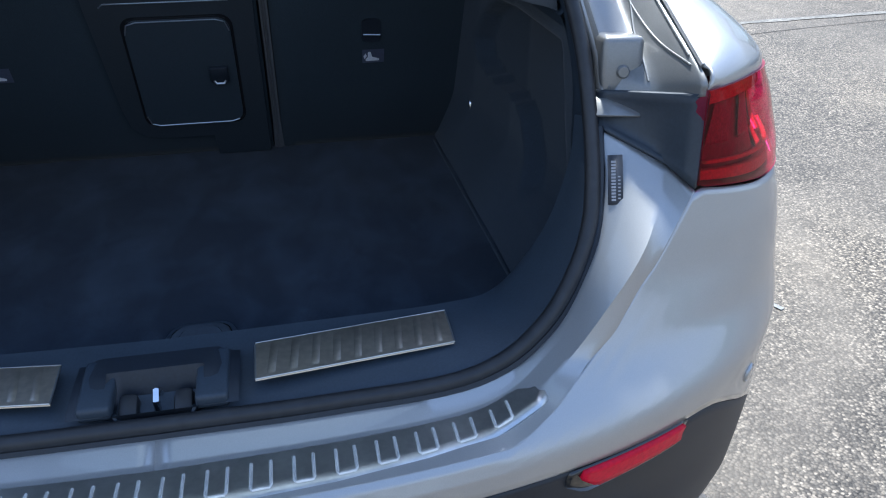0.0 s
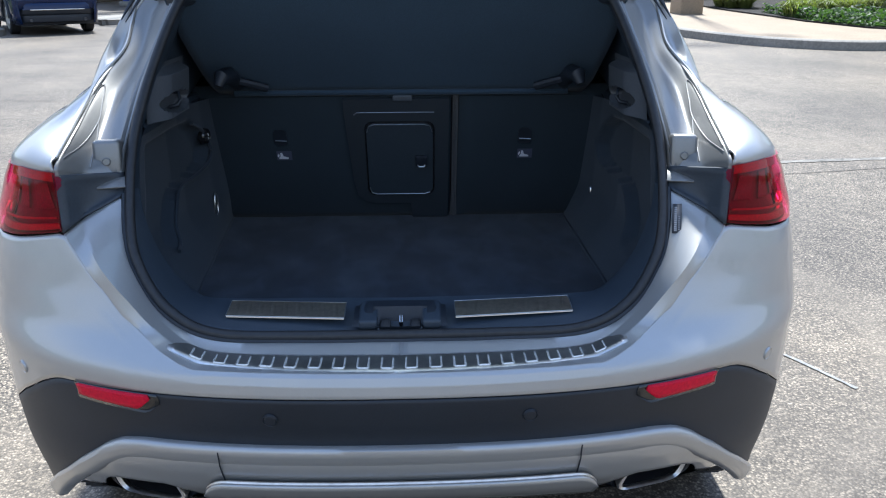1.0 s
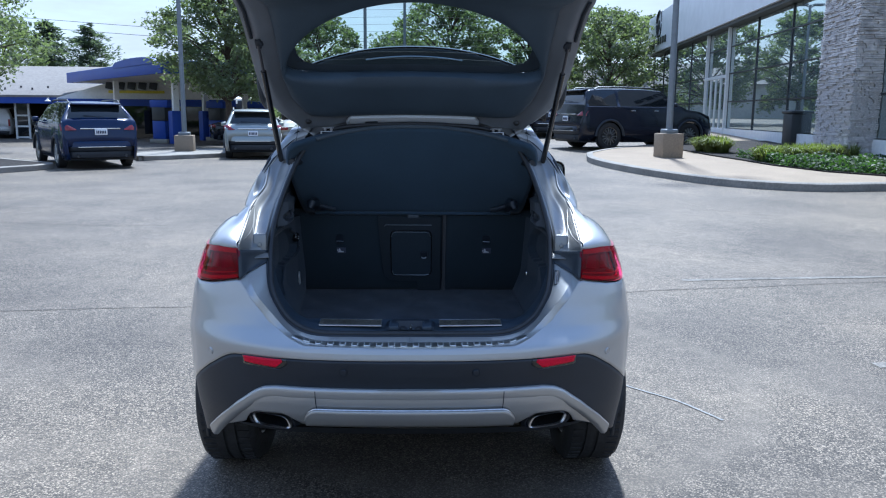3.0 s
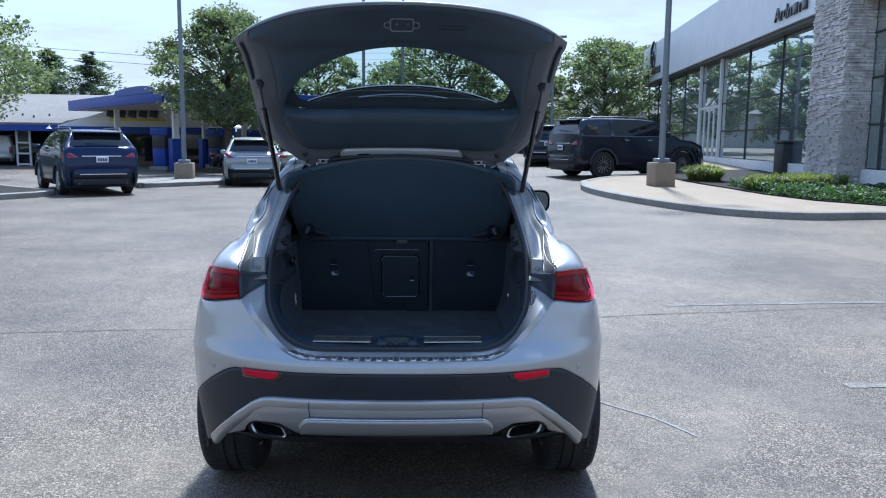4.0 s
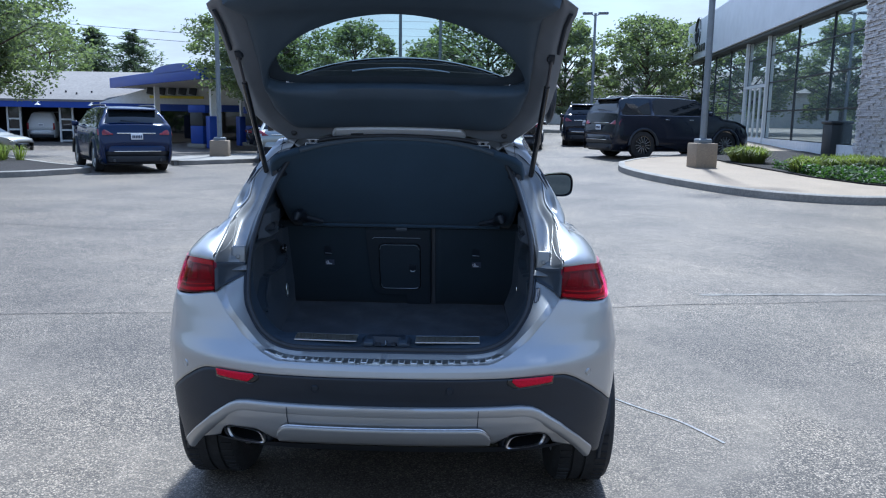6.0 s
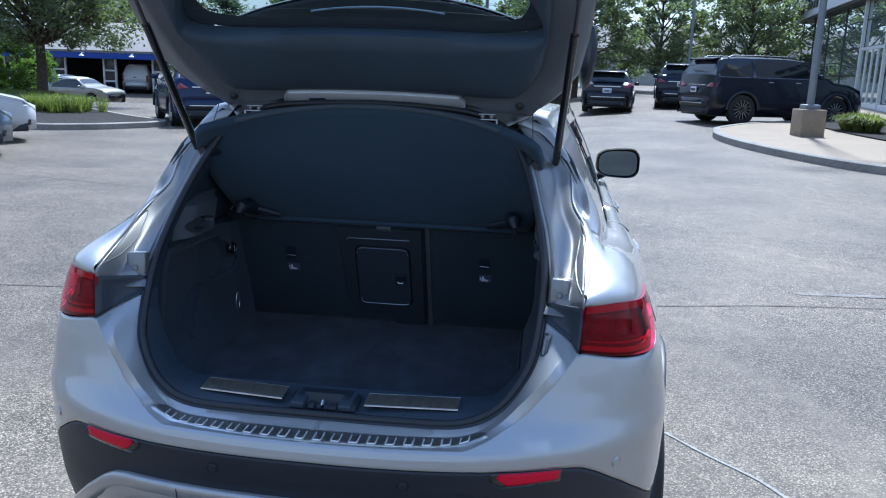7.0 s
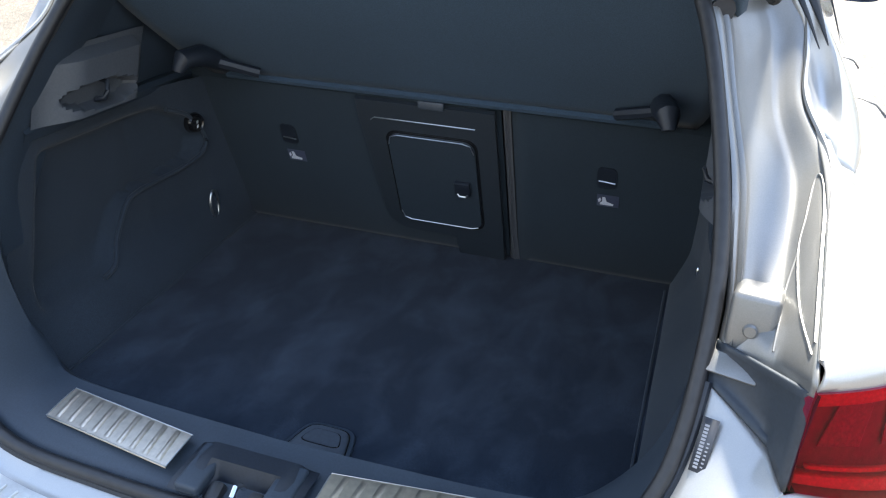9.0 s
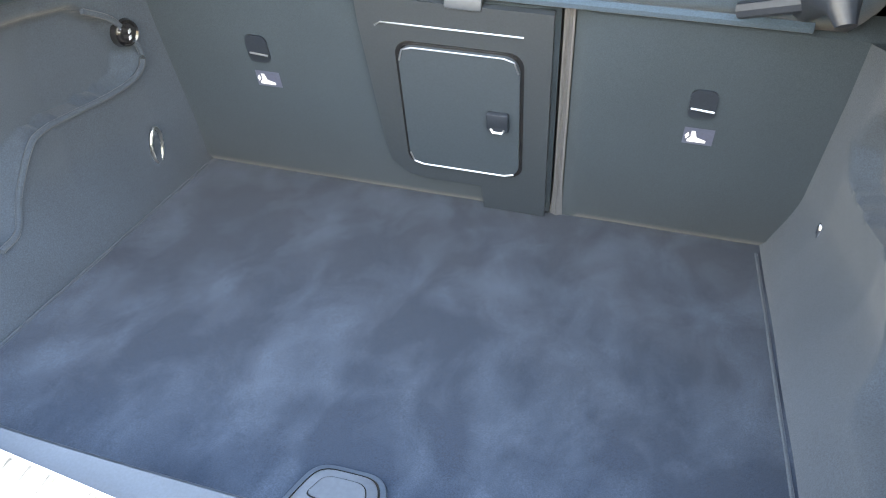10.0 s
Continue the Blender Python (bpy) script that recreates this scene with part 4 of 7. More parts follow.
# load-through hatch in the wide seat back
hatch = new("load_through_hatch")
hatch.parent = car
hatch["label"] = "black plastic load-through flap in the seat back"
bm = bmesh.new()
outline = [(-.150, 1.099), (.118, 1.099), (.118, .748), (.020, .748), (.016, .793), (-.071, .793), (-.105, .798), (-.128, .820), (-.136, .86), (-.150, 1.06)]
A = [bm.verts.new(back(x, z, .010)) for x, z in outline]
B = [bm.verts.new(back(x, z, .0215)) for x, z in outline]
bm.faces.new(B)
for i in range(len(A)):
    j = (i + 1) % len(A)
    bm.faces.new((A[i], A[j], B[j], B[i]))
part("hatch_frame", bm, FLAPPLASTIC, hatch)
for nm, w, h, cz, o, mt in (("flap_gap", .182, .218, .9305, .0225, GLOSSBLACK), ("flap", .172, .208, .9305, .0265, FLAPPANEL)):
    bm = bmesh.new()
    rr = round_rect(-.0095, cz, w, h, .022)
    A = [bm.verts.new(back(x, z, .020)) for x, z in rr]
    B = [bm.verts.new(back(x, z, o)) for x, z in rr]
    bm.faces.new(B)
    for i in range(len(A)):
        j = (i + 1) % len(A)
        bm.faces.new((A[i], A[j], B[j], B[i]))
    part(nm, bm, mt, hatch)
# thin alloy lines paint the highlights on the flap's plastic edges
for pts, r in (([(-.094, 1.012), (-.089, 1.029), (-.074, 1.0335), (.054, 1.0335), (.069, 1.029), (.075, 1.012)], .0011), ([(-.094, .848), (-.089, .832), (-.075, .8275), (.054, .8275), (.069, .832)], .0012), ([(-.125, 1.058), (-.117, 1.064), (.080, 1.064)], .0012)):
    bm = bmesh.new()
    tube(bm, [back(x, z, .0275 if z < 1.05 else .0225) for x, z in pts], r, 6)
    part("edge_glint", bm, ALLOY, hatch)
bm = bmesh.new()
for dz, hgt in ((0, .030), (-.012, .010)):
    box(bm, back(.046, .932 + dz, .030), (.032, .010, hgt), pose(0, 0, 0, 22, 0, 0), .003)
part("flap_latch", bm, PLASTIC, hatch)
bm = bmesh.new()
tube(bm, [back(.036, .921, .034), back(.040, .916, .036), (back(.053, .916, .036)), back(.057, .921, .034)], .0022, 6)
part("flap_latch_edge", bm, ALLOY, hatch)

# child-seat anchors with their tags
for x in (-.316, .322):
    an = new("child_seat_anchor")
    an.parent = car
    an["label"] = "child-seat anchor slot with a white-printed tag"
    bm = bmesh.new()
    rr = round_rect(x - .004, .992, .034, .044, .010)
    A = [bm.verts.new(back(p, q, .013)) for p, q in rr]
    B = [bm.verts.new(back(p, q, .0165)) for p, q in rr]
    bm.faces.new(B)
    for i in range(len(A)):
        j = (i + 1) % len(A)
        bm.faces.new((A[i], A[j], B[j], B[i]))
    part("anchor_slot", bm, PLASTIC, an)
    bm = bmesh.new()
    tube(bm, [back(x - .018, .985, .017), back(x + .012, .985, .020)], .0015, 6)
    part("anchor_bar", bm, ALLOY, an)
    bm = bmesh.new()
    bm.faces.new([bm.verts.new(back(p, q, .0155)) for p, q in ((x - .020, .927), (x + .020, .927), (x + .020, .954), (x - .020, .954))])
    part("tag", bm, TAGBLUE, an)
    bm = bmesh.new()
    for poly in ([(-.014, .922), (.010, .922), (.011, .926), (-.002, .930), (-.005, .940), (-.010, .940), (-.010, .930), (-.014, .926)], [(-.016, .926), (-.012, .932), (-.014, .938), (-.018, .932)]):
        bm.faces.new([bm.verts.new(back(x + p, q + .0095, .0168)) for p, q in poly])
    part("tag_print", bm, TAGPRINT, an)

# felt side trims, ledges and upper pillar trims
for s in (-1, 1):
    m = Vector((s, 1, 1))
    bm = bmesh.new()
    P = []
    for i in range(81):
        f = i / 80
        row = []
        for j in range(61):
            g = j / 60
            z = FZ - .01 + (1.095 - FZ + .01) * g
            y0 = .185 + .75 * max(0, z - .80) * .62
            y1 = seat_y(z) + .03
            y = y0 + (y1 - y0) * f
            foot_x = (.432 + .058 * f) if s < 0 else (.455 - .004 * f)
            wall_x = interp(f, [0, .55, .82, 1], [.522, .522, .500, .470])
            x = foot_x + (wall_x - foot_x) * sstep(FZ - .01, .86, z) ** .8
            # recess in the rear part, over the wheel arch line
            edge = interp(z, [.80, .815, .854, .90, .915, .925, .94, .974, 1.025, 1.054], [.40, .44, .472, .505, .54, .66, .715, .727, .69, .637])
            inside = (1 - sstep(edge - .012, edge + .008, y)) * sstep(.26, .285, y - .3 * (z - .80)) * sstep(.800, .816, z) * (1 - sstep(1.048, 1.062, z))
            row.append(Vector((x + .028 * inside, y, z)) * m)
        P.append(row)
    grid(bm, P)
    part("side_trim", bm, FELT, car, "dark felt boot side trim with a recess", smooth=60)
    bm = bmesh.new()
    EZ, EY = [.806, .815, .854, .90, .915, .925, .94, .974, 1.025, 1.050], [.40, .44, .472, .505, .54, .66, .715, .727, .69, .637]
    edge_pts = []
    for q in spline([(0, y, z) for y, z in zip(EY, EZ)], 60):
        f = (q.y - .25) / .55
        foot_x = (.432 + .058 * f) if s < 0 else (.455 - .004 * f)
        wx = interp(f, [0, .55, .82, 1], [.522, .522, .500, .470])
        edge_pts.append(Vector((foot_x + (wx - foot_x) * sstep(FZ - .01, .86, q.z) ** .8 - .001, q.y + .006, q.z)) * m)
    if s < 0:
        tube(bm, edge_pts, .0045, 8)
        part("recess_edge", bm, FELT, car, "rounded felt edge of the side recess")
    else:
        bm.free()
    bm = bmesh.new()
    P = []
    for f in [k / 16 for k in range(17)]:
        y = .315 + (.74 - .315) * f
        P.append([Vector((.515, y, 1.085)) * m, Vector((.508, y, 1.100)) * m, Vector((.515, y, 1.108)) * m, Vector((.53, y, 1.108)) * m, Vector((.505 - .045 * sstep(.3, 1, f), y + .10 + .09 * f, 1.24)) * m, Vector((.46 - .07 * f, y + .18 + .17 * f, 1.38)) * m, Vector((.40 - .05 * f, y + .235 + .2 * f, 1.47)) * m])
    grid(bm, P)
    part("pillar_trim", bm, TRIM, car, "dark plastic pillar trim above the side ledge")
    # jamb liner beside the seal, up the pillar
    bm = bmesh.new()
    A = spline(RIM[5:11], 24)
    grid(bm, [[(a + Vector((0, .006, -.004))) * m, (a + Vector((-.006, .03, -.015))) * m, (a + Vector((.004, .08, -.02))) * m, (a + Vector((.012, .13, -.02))) * m] for a in A])
    part("jamb_liner", bm, TRIM, car)
    # grey hard panel with a lens-shaped pocket and its bag hook
    bm = bmesh.new()
    P = []
    for i in range(49):
        y = .325 + .245 * i / 48
        row = []
        for j in range(25):
            z = 1.104 + .110 * j / 24
            cz = 1.132 - .05 * (y - .45)
            lens = 1 - ((y - .455) / .088) ** 2 - ((z - cz) / .021) ** 2
            x = .507 - .029 * sstep(.325, .41, y) + .05 * sstep(.535, .57, y) + .028 * sstep(0, .30, lens) + .045 * sstep(1.190, 1.214, z)
            row.append(Vector((min(x, .507 - .10 * max(0, z - 1.15)), y + .35 * (z - 1.104), z)) * m)
        P.append(row)
    grid(bm, P)
    panel = part("pocket_panel", bm, PILLARGREY, car, "grey hard plastic panel with a pocket")
    bm = bmesh.new()
    tube(bm, [Vector((.500, .462, 1.118)) * m, Vector((.482, .464, 1.122)) * m, Vector((.478, .470, 1.134)) * m, Vector((.482, .476, 1.147)) * m, Vector((.500, .478, 1.150)) * m], .0042, 8)
    part("bag_hook", bm, PLASTIC, panel)
bm = bmesh.new()
tube(bm, [(-.494, .742 + .014 * math.cos(a), .818 + .030 * math.sin(a)) for a in [2 * math.pi * k / 24 for k in range(24)]], .0028, 8, closed=True)
part("tie_down_ring", bm, STEEL, car, "steel tie-down ring")
bm = bmesh.new()
tube(bm, [(.498, .760 + .004 * math.cos(a), .818 + .030 * math.sin(a)) for a in [2 * math.pi * k / 24 for k in range(24)]], .0035, 8, closed=True)
part("tie_down_ring", bm, CHROME, car, "chrome tie-down ring")
sock = new("power_socket")
sock.parent = car
bm = bmesh.new()
lathe(bm, [(0, .012), (.013, .012), (.016, .008), (.019, .010), (.022, 0)], disc_m(Vector((-.503, .715, 1.005)), Vector((1, -.35, 0))), 24)
part("socket_cap", bm, GLOSSBLACK, sock)
bm = bmesh.new()
for dz in (.004, -.005):
    box(bm, (-.4885, .710, 1.005 + dz), (.001, .010, .005), pose(0, 0, 0, 0, 0, 20))
part("socket_print", bm, WHITEPRINT, sock)

# raised parcel shelf with its pivots and lifting pegs
shelf = new("parcel_shelf")
shelf.parent = car
shelf["label"] = "black fabric parcel shelf tilted up with the tailgate"
bm = bmesh.new()
P = []
for i in range(49):
    k = -1 + 2 * i / 48
    w = abs(k)
    row = []
    for j in range(17):
        f = j / 16
        hw = interp(f, [0, .1, .5, .8, .93, 1], [.455, .470, .484, .484, .473, .446])
        zt = 1.477 - .075 * w ** 2.3
        x = k * hw
        z = 1.105 + (zt - 1.105) * f
        y = .735 - .205 * f - .125 * f * w ** 2.4 - .02 * math.sin(math.pi * f)
        row.append((x, y, z))
    P.append(row)
grid(bm, P)
part("shelf_panel", bm, SHELF, shelf, thick=-0.02)
bm = bmesh.new()
tube(bm, [Vector(r[-1]) + Vector((0, .004, .002)) for r in P[4:-4]], .0075, 8)
part("shelf_edge", bm, SHELFEDGE, shelf, "paler bound edge of the shelf")
bm = bmesh.new()
tube(bm, [Vector(r[0]) + Vector((0, -.004, .004)) for r in P[2:-2]], .012, 8, squash=.7)
part("shelf_fold", bm, SHELF, shelf, "rolled fabric fold along the shelf's lower edge")
for s in (-1, 1):
    bm = bmesh.new()
    tube(bm, [(s * .40, .70, 1.135), (s * .405, .63, 1.165), (s * .415, .59, 1.165), (s * .42, .58, 1.145)], [.016, .020, .018, .010], 10)
    tube(bm, [(s * .33, .70, 1.125), (s * .40, .66, 1.150)], .010, 8)
    part("shelf_pivot", bm, PLASTIC, shelf, "black shelf pivot arm")
    bm = bmesh.new()
    tube(bm, [(s * .40, .585, 1.345), (s * .44, .51, 1.342), (s * .466, .452, 1.338)], [.012, .014, .016], 10)
    part("lifting_peg", bm, PLASTIC, shelf, "grey lifting peg of the shelf")
    bm = bmesh.new()
    tube(bm, [(s * .462, .455, 1.345), (s * .452, .545, 1.48)], .0012, 5)
    part("lifting_cord", bm, RUBBER, shelf)
bm = bmesh.new()
box(bm, (0.0, .728, 1.094), (.05, .012, .016), None, .003)
part("shelf_clip", bm, POCKET, shelf)

# ---- raised tailgate ----
# pale colour paints the sky's sheen on the silver hinge strip
STRIPPAINT = mat("sky_sheen_strip_paint", (0.62, 0.65, 0.69), 0.45, 0.15, coat=0.3, var=0.05, scale=300)
POLEDARK = mat("dark_steel_rod", (0.10, 0.10, 0.11), 0.3, 0.8, var=0.05, scale=50)
gate = new("tailgate")
gate.parent = car
gate["label"] = "raised silver tailgate with black inner trim and a rear window"
GPROF = spline([(0, .590, 1.497), (0, .515, 1.565), (0, .40, 1.668), (0, .28, 1.775), (0, .17, 1.873), (0, .09, 1.940), (0, .01, 1.983), (0, -.08, 2.002), (0, -.17, 2.008)], 161)
GLEN = [0.0]
for p, q in zip(GPROF, GPROF[1:]):
    GLEN.append(GLEN[-1] + (q - p).length)
GL = GLEN[-1]


def gp(x, s, o=0.0):
    """A place on the raised tailgate: x across, s from the hinge, o towards the boot side."""
    u = float(np.interp(s, GLEN, range(161)))
    i = min(int(u), 159)
    p = lerp(GPROF[i], GPROF[i + 1], u - i)
    d = (GPROF[min(i + 6, 160)] - GPROF[max(i - 6, 0)]).normalized()
    n = Vector((0, -d.z, d.y))
    n = n if n.y < 0 else -n
    n = Vector((0, d.z, -d.y)) if Vector((0, d.z, -d.y)).z < 0 else Vector((0, -d.z, d.y))
    return p + d * min(0.0, s) + n * (o + 0.045 * (x / .6) ** 2) + Vector((x + .020 * max(0.0, s), 0, 0))


def ghw(s):
    return interp(s, [-.06, -.03, 0, .03, .09, .17, .3, .5, .62, .68, .74, .80, .95], [.425, .447, .462, .490, .530, .566, .580, .586, .592, .606, .622, .62, .60])


def gend(x):
    return GL - 0.255 * min(1, abs(x) / .60) ** 2.4


def in_outer(x, s):
    return -.055 * sstep(.24, .40, abs(x)) < s < gend(x) and abs(x) < ghw(s)


def in_trim(x, s):
    return .045 + .35 * max(0, abs(x) - .33) ** 1.3 < s < gend(x) - .006 and abs(x) < ghw(s) - .098 + .03 * sstep(.6, .8, s)


def in_hole(x, s):
    if abs(x) >= .47:
        return False
    k = abs(x) / .47
    return .300 - .050 * (1 - k ** 4) ** .5 < s < .300 + .312 * (1 - k ** 2) ** .56


def loop_of(inside, n=120, c=(0.0, .42)):
    out = []
    for k in range(n):
        a = 2 * math.pi * k / n
        lo, hi = 0.0, 1.2
        for _ in range(34):
            m = (lo + hi) / 2
            lo, hi = (m, hi) if inside(c[0] + m * math.cos(a), c[1] + m * math.sin(a)) else (lo, m)
        out.append((c[0] + lo * math.cos(a), c[1] + lo * math.sin(a)))
    return out


LO, LT, LH = loop_of(in_outer), loop_of(in_trim), loop_of(in_hole)


def between(A, B, f):
    return [(a[0] + (b[0] - a[0]) * f, a[1] + (b[1] - a[1]) * f) for a, b in zip(A, B)]


def swell(s):
    """The trim's swelling below the latch."""
    return .026 * sstep(.62, .69, s) * (1 - sstep(.71, .90, s))


def ring3(L, o, swollen=0):
    return [gp(x, s, (o if o > 0 else o * (1 - .90 * max(sstep(.68, .80, s), 1 - sstep(.03, .22, gend(x) - s)))) + swollen * swell(s)) for x, s in L]


bm = bmesh.new()
grid(bm, [ring3(LH, -.032), ring3(between(LH, LT, -.02), .0), ring3(between(LH, LT, .08), .016, 1), ring3(between(LH, LT, .2), .019, 1), ring3(between(LH, LT, .3), .020, 1), ring3(between(LH, LT, .45), .021, 1), ring3(between(LH, LT, .6), .022, 1), ring3(between(LH, LT, .75), .022, 1), ring3(between(LH, LT, .9), .018, 1), ring3(between(LH, LT, .97), .010, 1), ring3(LT, -.004)], closed=True)
part("inner_trim", bm, HATCHTRIM, gate, "black moulded inner trim", smooth=50)
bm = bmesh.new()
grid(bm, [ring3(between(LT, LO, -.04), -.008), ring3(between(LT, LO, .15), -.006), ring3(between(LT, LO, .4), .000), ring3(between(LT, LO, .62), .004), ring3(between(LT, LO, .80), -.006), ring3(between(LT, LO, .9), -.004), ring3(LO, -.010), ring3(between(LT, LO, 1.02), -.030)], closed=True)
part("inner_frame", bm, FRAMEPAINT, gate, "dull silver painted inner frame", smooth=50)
bm = bmesh.new()
grid(bm, [ring3(between(LT, LO, 1.02), -.030), ring3(between(LT, LO, 1.01), -.055), ring3(between(LT, LO, .85), -.075), ring3(between(LT, LO, .3), -.085), ring3(between(LH, LT, .5), -.066), ring3(between(LH, LT, .42), -.056)], closed=True)
part("outer_skin", bm, SILVER, gate, "silver painted outer skin", smooth=50)
bm = bmesh.new()
rows = grid(bm, [ring3(between(LH, LT, .03), -.040)] + [ring3(between(LH, [(0, .42)] * 120, f), -.040 - .01 * f) for f in (.25, .5, .75, .97)], closed=True)
cap(bm, rows[-1])
bm2 = bmesh.new()
grid(bm2, [ring3(LH, -.0335), ring3(LH, -.046), ring3(between(LH, LT, .25), -.052), ring3(between(LH, LT, .41), -.058)], closed=True)
FRIT = [(x + (0 - x) * q, s + (.42 - s) * q) for x, s in LH for q in (.16 * max(0.0, (.42 - s) / .16),)]
grid(bm2, [ring3(between(LH, LT, .03), -.0385), ring3(FRIT, -.0395)], closed=True)
part("window_border", bm2, TRIM, gate, "black printed border of the rear window")
pane = part("rear_window", bm, GLASS, gate, "tinted rear window glass")
for k in range(9):
    s = .31 + .033 * k
    w = .47 * math.sqrt(max(0.02, 1 - (max(0, s - .300) / .325) ** 2)) * .95
    bm = bmesh.new()
    tube(bm, [gp(-w + 2 * w * i / 20, s, -.0385) for i in range(21)], .0004, 4)
    part("heater_line", bm, PLASTIC, pane)
# hinge strip, hinges, latch, grip slots
bm = bmesh.new()
P = []
for i in range(31):
    x = -.262 + .524 * i / 30
    e = 1 if abs(x) < .245 else .4
    P.append([gp(x, -.006, .004), gp(x, -.002, .014), gp(x, .042 * e + .004, .017), gp(x, .048 * e + .004, .004)])
grid(bm, P)
part("hinge_strip", bm, STRIPPAINT, gate, "silver strip along the hinge edge", thick=0.003)
bm = bmesh.new()
box(bm, gp(-.165, .020, .0185), (.05, .003, .010), pose(0, 0, 0, 40, 0, 0), .0015)
part("strip_slot", bm, PLASTIC, gate)
for s in (-1, 1):
    bm = bmesh.new()
    hx = s * .330
    box(bm, (hx, .502, 1.458), (.058, .012, .0035), pose(0, 0, 0, 0, 0, 0), .001)
    box(bm, (hx, .506, 1.472), (.046, .012, .0025), pose(0, 0, 0, 0, 0, 0), .001)
    for dx, lg in ((-.027, .024), (.027, .024)):
        box(bm, (hx + dx, .502, 1.458 - lg / 2), (.004, .012, lg), pose(0, 0, 0, 0, 0, 0), .001)
    for dx in (-.012, .012):
        lathe(bm, [(0, .006), (.0045, .005), (.006, 0)], disc_m(Vector((hx + dx, .504, 1.466)), Vector((0, -.9, -.3))), 10)
    part("hinge", bm, ALLOY, gate, "bright steel tailgate hinge")
    bm = bmesh.new()
    lathe(bm, [(0, .010), (.008, .009), (.012, .003), (.013, 0)], disc_m(gp(s * .415, .022, .0), Vector((0, -.6, -.7))), 16)
    part("rubber_buffer", bm, RUBBER, gate)
    # gas strut
    strut = new("gas_strut")
    strut.parent = gate
    strut["label"] = "black gas strut holding the tailgate up"
    lo, hi = Vector((s * .522, .548, 1.330)), gp(s * .545, .45, .010)
    mid = lerp(lo, hi, .80)
    bm = bmesh.new()
    tube(bm, [lo, lerp(lo, hi, .02), mid], .0105, 12)
    part("strut_tube", bm, GLOSSBLACK, strut)
    bm = bmesh.new()
    tube(bm, [mid, hi], .0055, 10)
    part("strut_rod", bm, POLEDARK, strut)
    bm = bmesh.new()
    box(bm, lo + Vector((0, .004, -.006)), (.032, .026, .03), pose(0, 0, 0, -30, 0, 0), .006)
    part("strut_socket", bm, PLASTIC, strut)
    bm = bmesh.new()
    box(bm, hi + Vector((0, .004, .006)), (.022, .040, .020), pose(0, 0, 0, -45, 0, 0), .006)
    lathe(bm, [(0, .016), (.009, .015), (.011, .004), (.015, 0)], disc_m(hi + Vector((0, .006, .006)), Vector((-s, -.2, 0))), 12)
    part("strut_socket", bm, PLASTIC, strut)
    # wiring sleeve on the frame side
    bm = bmesh.new()
    tube(bm, [gp(s * (ghw(v) - .02), v, .004) for v in (.48, .54, .60, .66)], .007, 8)
    part("frame_clip", bm, PLASTIC, gate)
    # black spoiler fin beside the window
    bm = bmesh.new()
    P = []
    for i in range(9):
        f = i / 8
        w = .052 * math.sin(math.pi * (.12 + .76 * f)) ** .7
        c = Vector((s * (.586 + .016 * f), .62 - .06 * f, 1.545 + .17 * f))
        P.append([c + Vector((s * .022 * math.cos(a), .04 * math.sin(a), w * .6 * math.sin(a) - .01 * math.cos(a))) * (.12 + .88 * math.sin(math.pi * f) ** .6) for a in [2 * math.pi * k / 12 for k in range(12)]])
    rows = grid(bm, P, closed=True)
    cap(bm, rows[0])
    cap(bm, rows[-1])
    part("spoiler_fin", bm, PLASTIC, gate, "black spoiler fin")
bm = bmesh.new()


def on_trim(x, s, o=.0235):
    return gp(x, s, o + swell(s))


rr = round_rect(0, .80, .080, .085, .012)
tube(bm, [on_trim(x, s) for x, s in rr], .0026, 6, closed=True)
for sx in (-1, 1):
    tube(bm, [on_trim(sx * .040, .780), on_trim(sx * .054, .778), on_trim(sx * .062, .792), on_trim(sx * .060, .810), on_trim(sx * .050, .820), on_trim(sx * .040, .816)], .0026, 6)
part("latch_bezel", bm, BEZEL, gate, "grey outlined latch bezel")
bm = bmesh.new()
for x in (-.018, .022):
    lathe(bm, [(0, .004), (.004, .003), (.005, 0)], disc_m(on_trim(x, .80, .021), Vector((0, -.4, -.9))), 10)
part("latch_screw", bm, ALLOY, gate)
bm = bmesh.new()
for i in range(2):
    rr = round_rect(.18, .79, .10 - .03 * i, .030 - .008 * i, .008)
    tube(bm, [on_trim(x, s, .022) for x, s in rr], .002, 6, closed=True)
part("grip_recess", bm, PLASTIC, gate)
# spoiler standing up beyond the hinge, with the high brake light
sp = new("spoiler")
sp.parent = gate
sp["label"] = "roof spoiler seen through the rear window"
bm = bmesh.new()
P = []
for i in range(41):
    k = -1 + i / 20
    x = .535 * k + .006
    zt = 1.790 - .128 * abs(k) ** 2.2
    P.append([(x, .605, 1.53 - .03 * k * k), (x, .595, 1.60 - .03 * k * k), (x, .575, zt - .012), (x, .570, zt), (x, .582, zt + .004), (x, .63, zt - .10), (x, .645, 1.54 - .03 * k * k)])
grid(bm, P)
part("spoiler_blade", bm, GLOSSBLACK, sp)
bm = bmesh.new()
P = []
for i in range(41):
    k = -1 + i / 20
    x = .533 * k + .006
    zt = 1.787 - .128 * abs(k) ** 2.2
    P.append([(x, .600, 1.54 - .03 * k * k), (x, .588, 1.61 - .03 * k * k), (x, .567, zt - .014), (x, .566, zt - .004)])
grid(bm, P)
part("spoiler_underside", bm, RUBBER, sp, thick=0.003)
bm = bmesh.new()
tube(bm, [(x + .006, .566, 1.752 - .10 * (x / .5) ** 2) for x in [-.19 + .38 * i / 24 for i in range(25)]], .0030, 6)
part("high_brake_light", bm, ALLOY, sp)

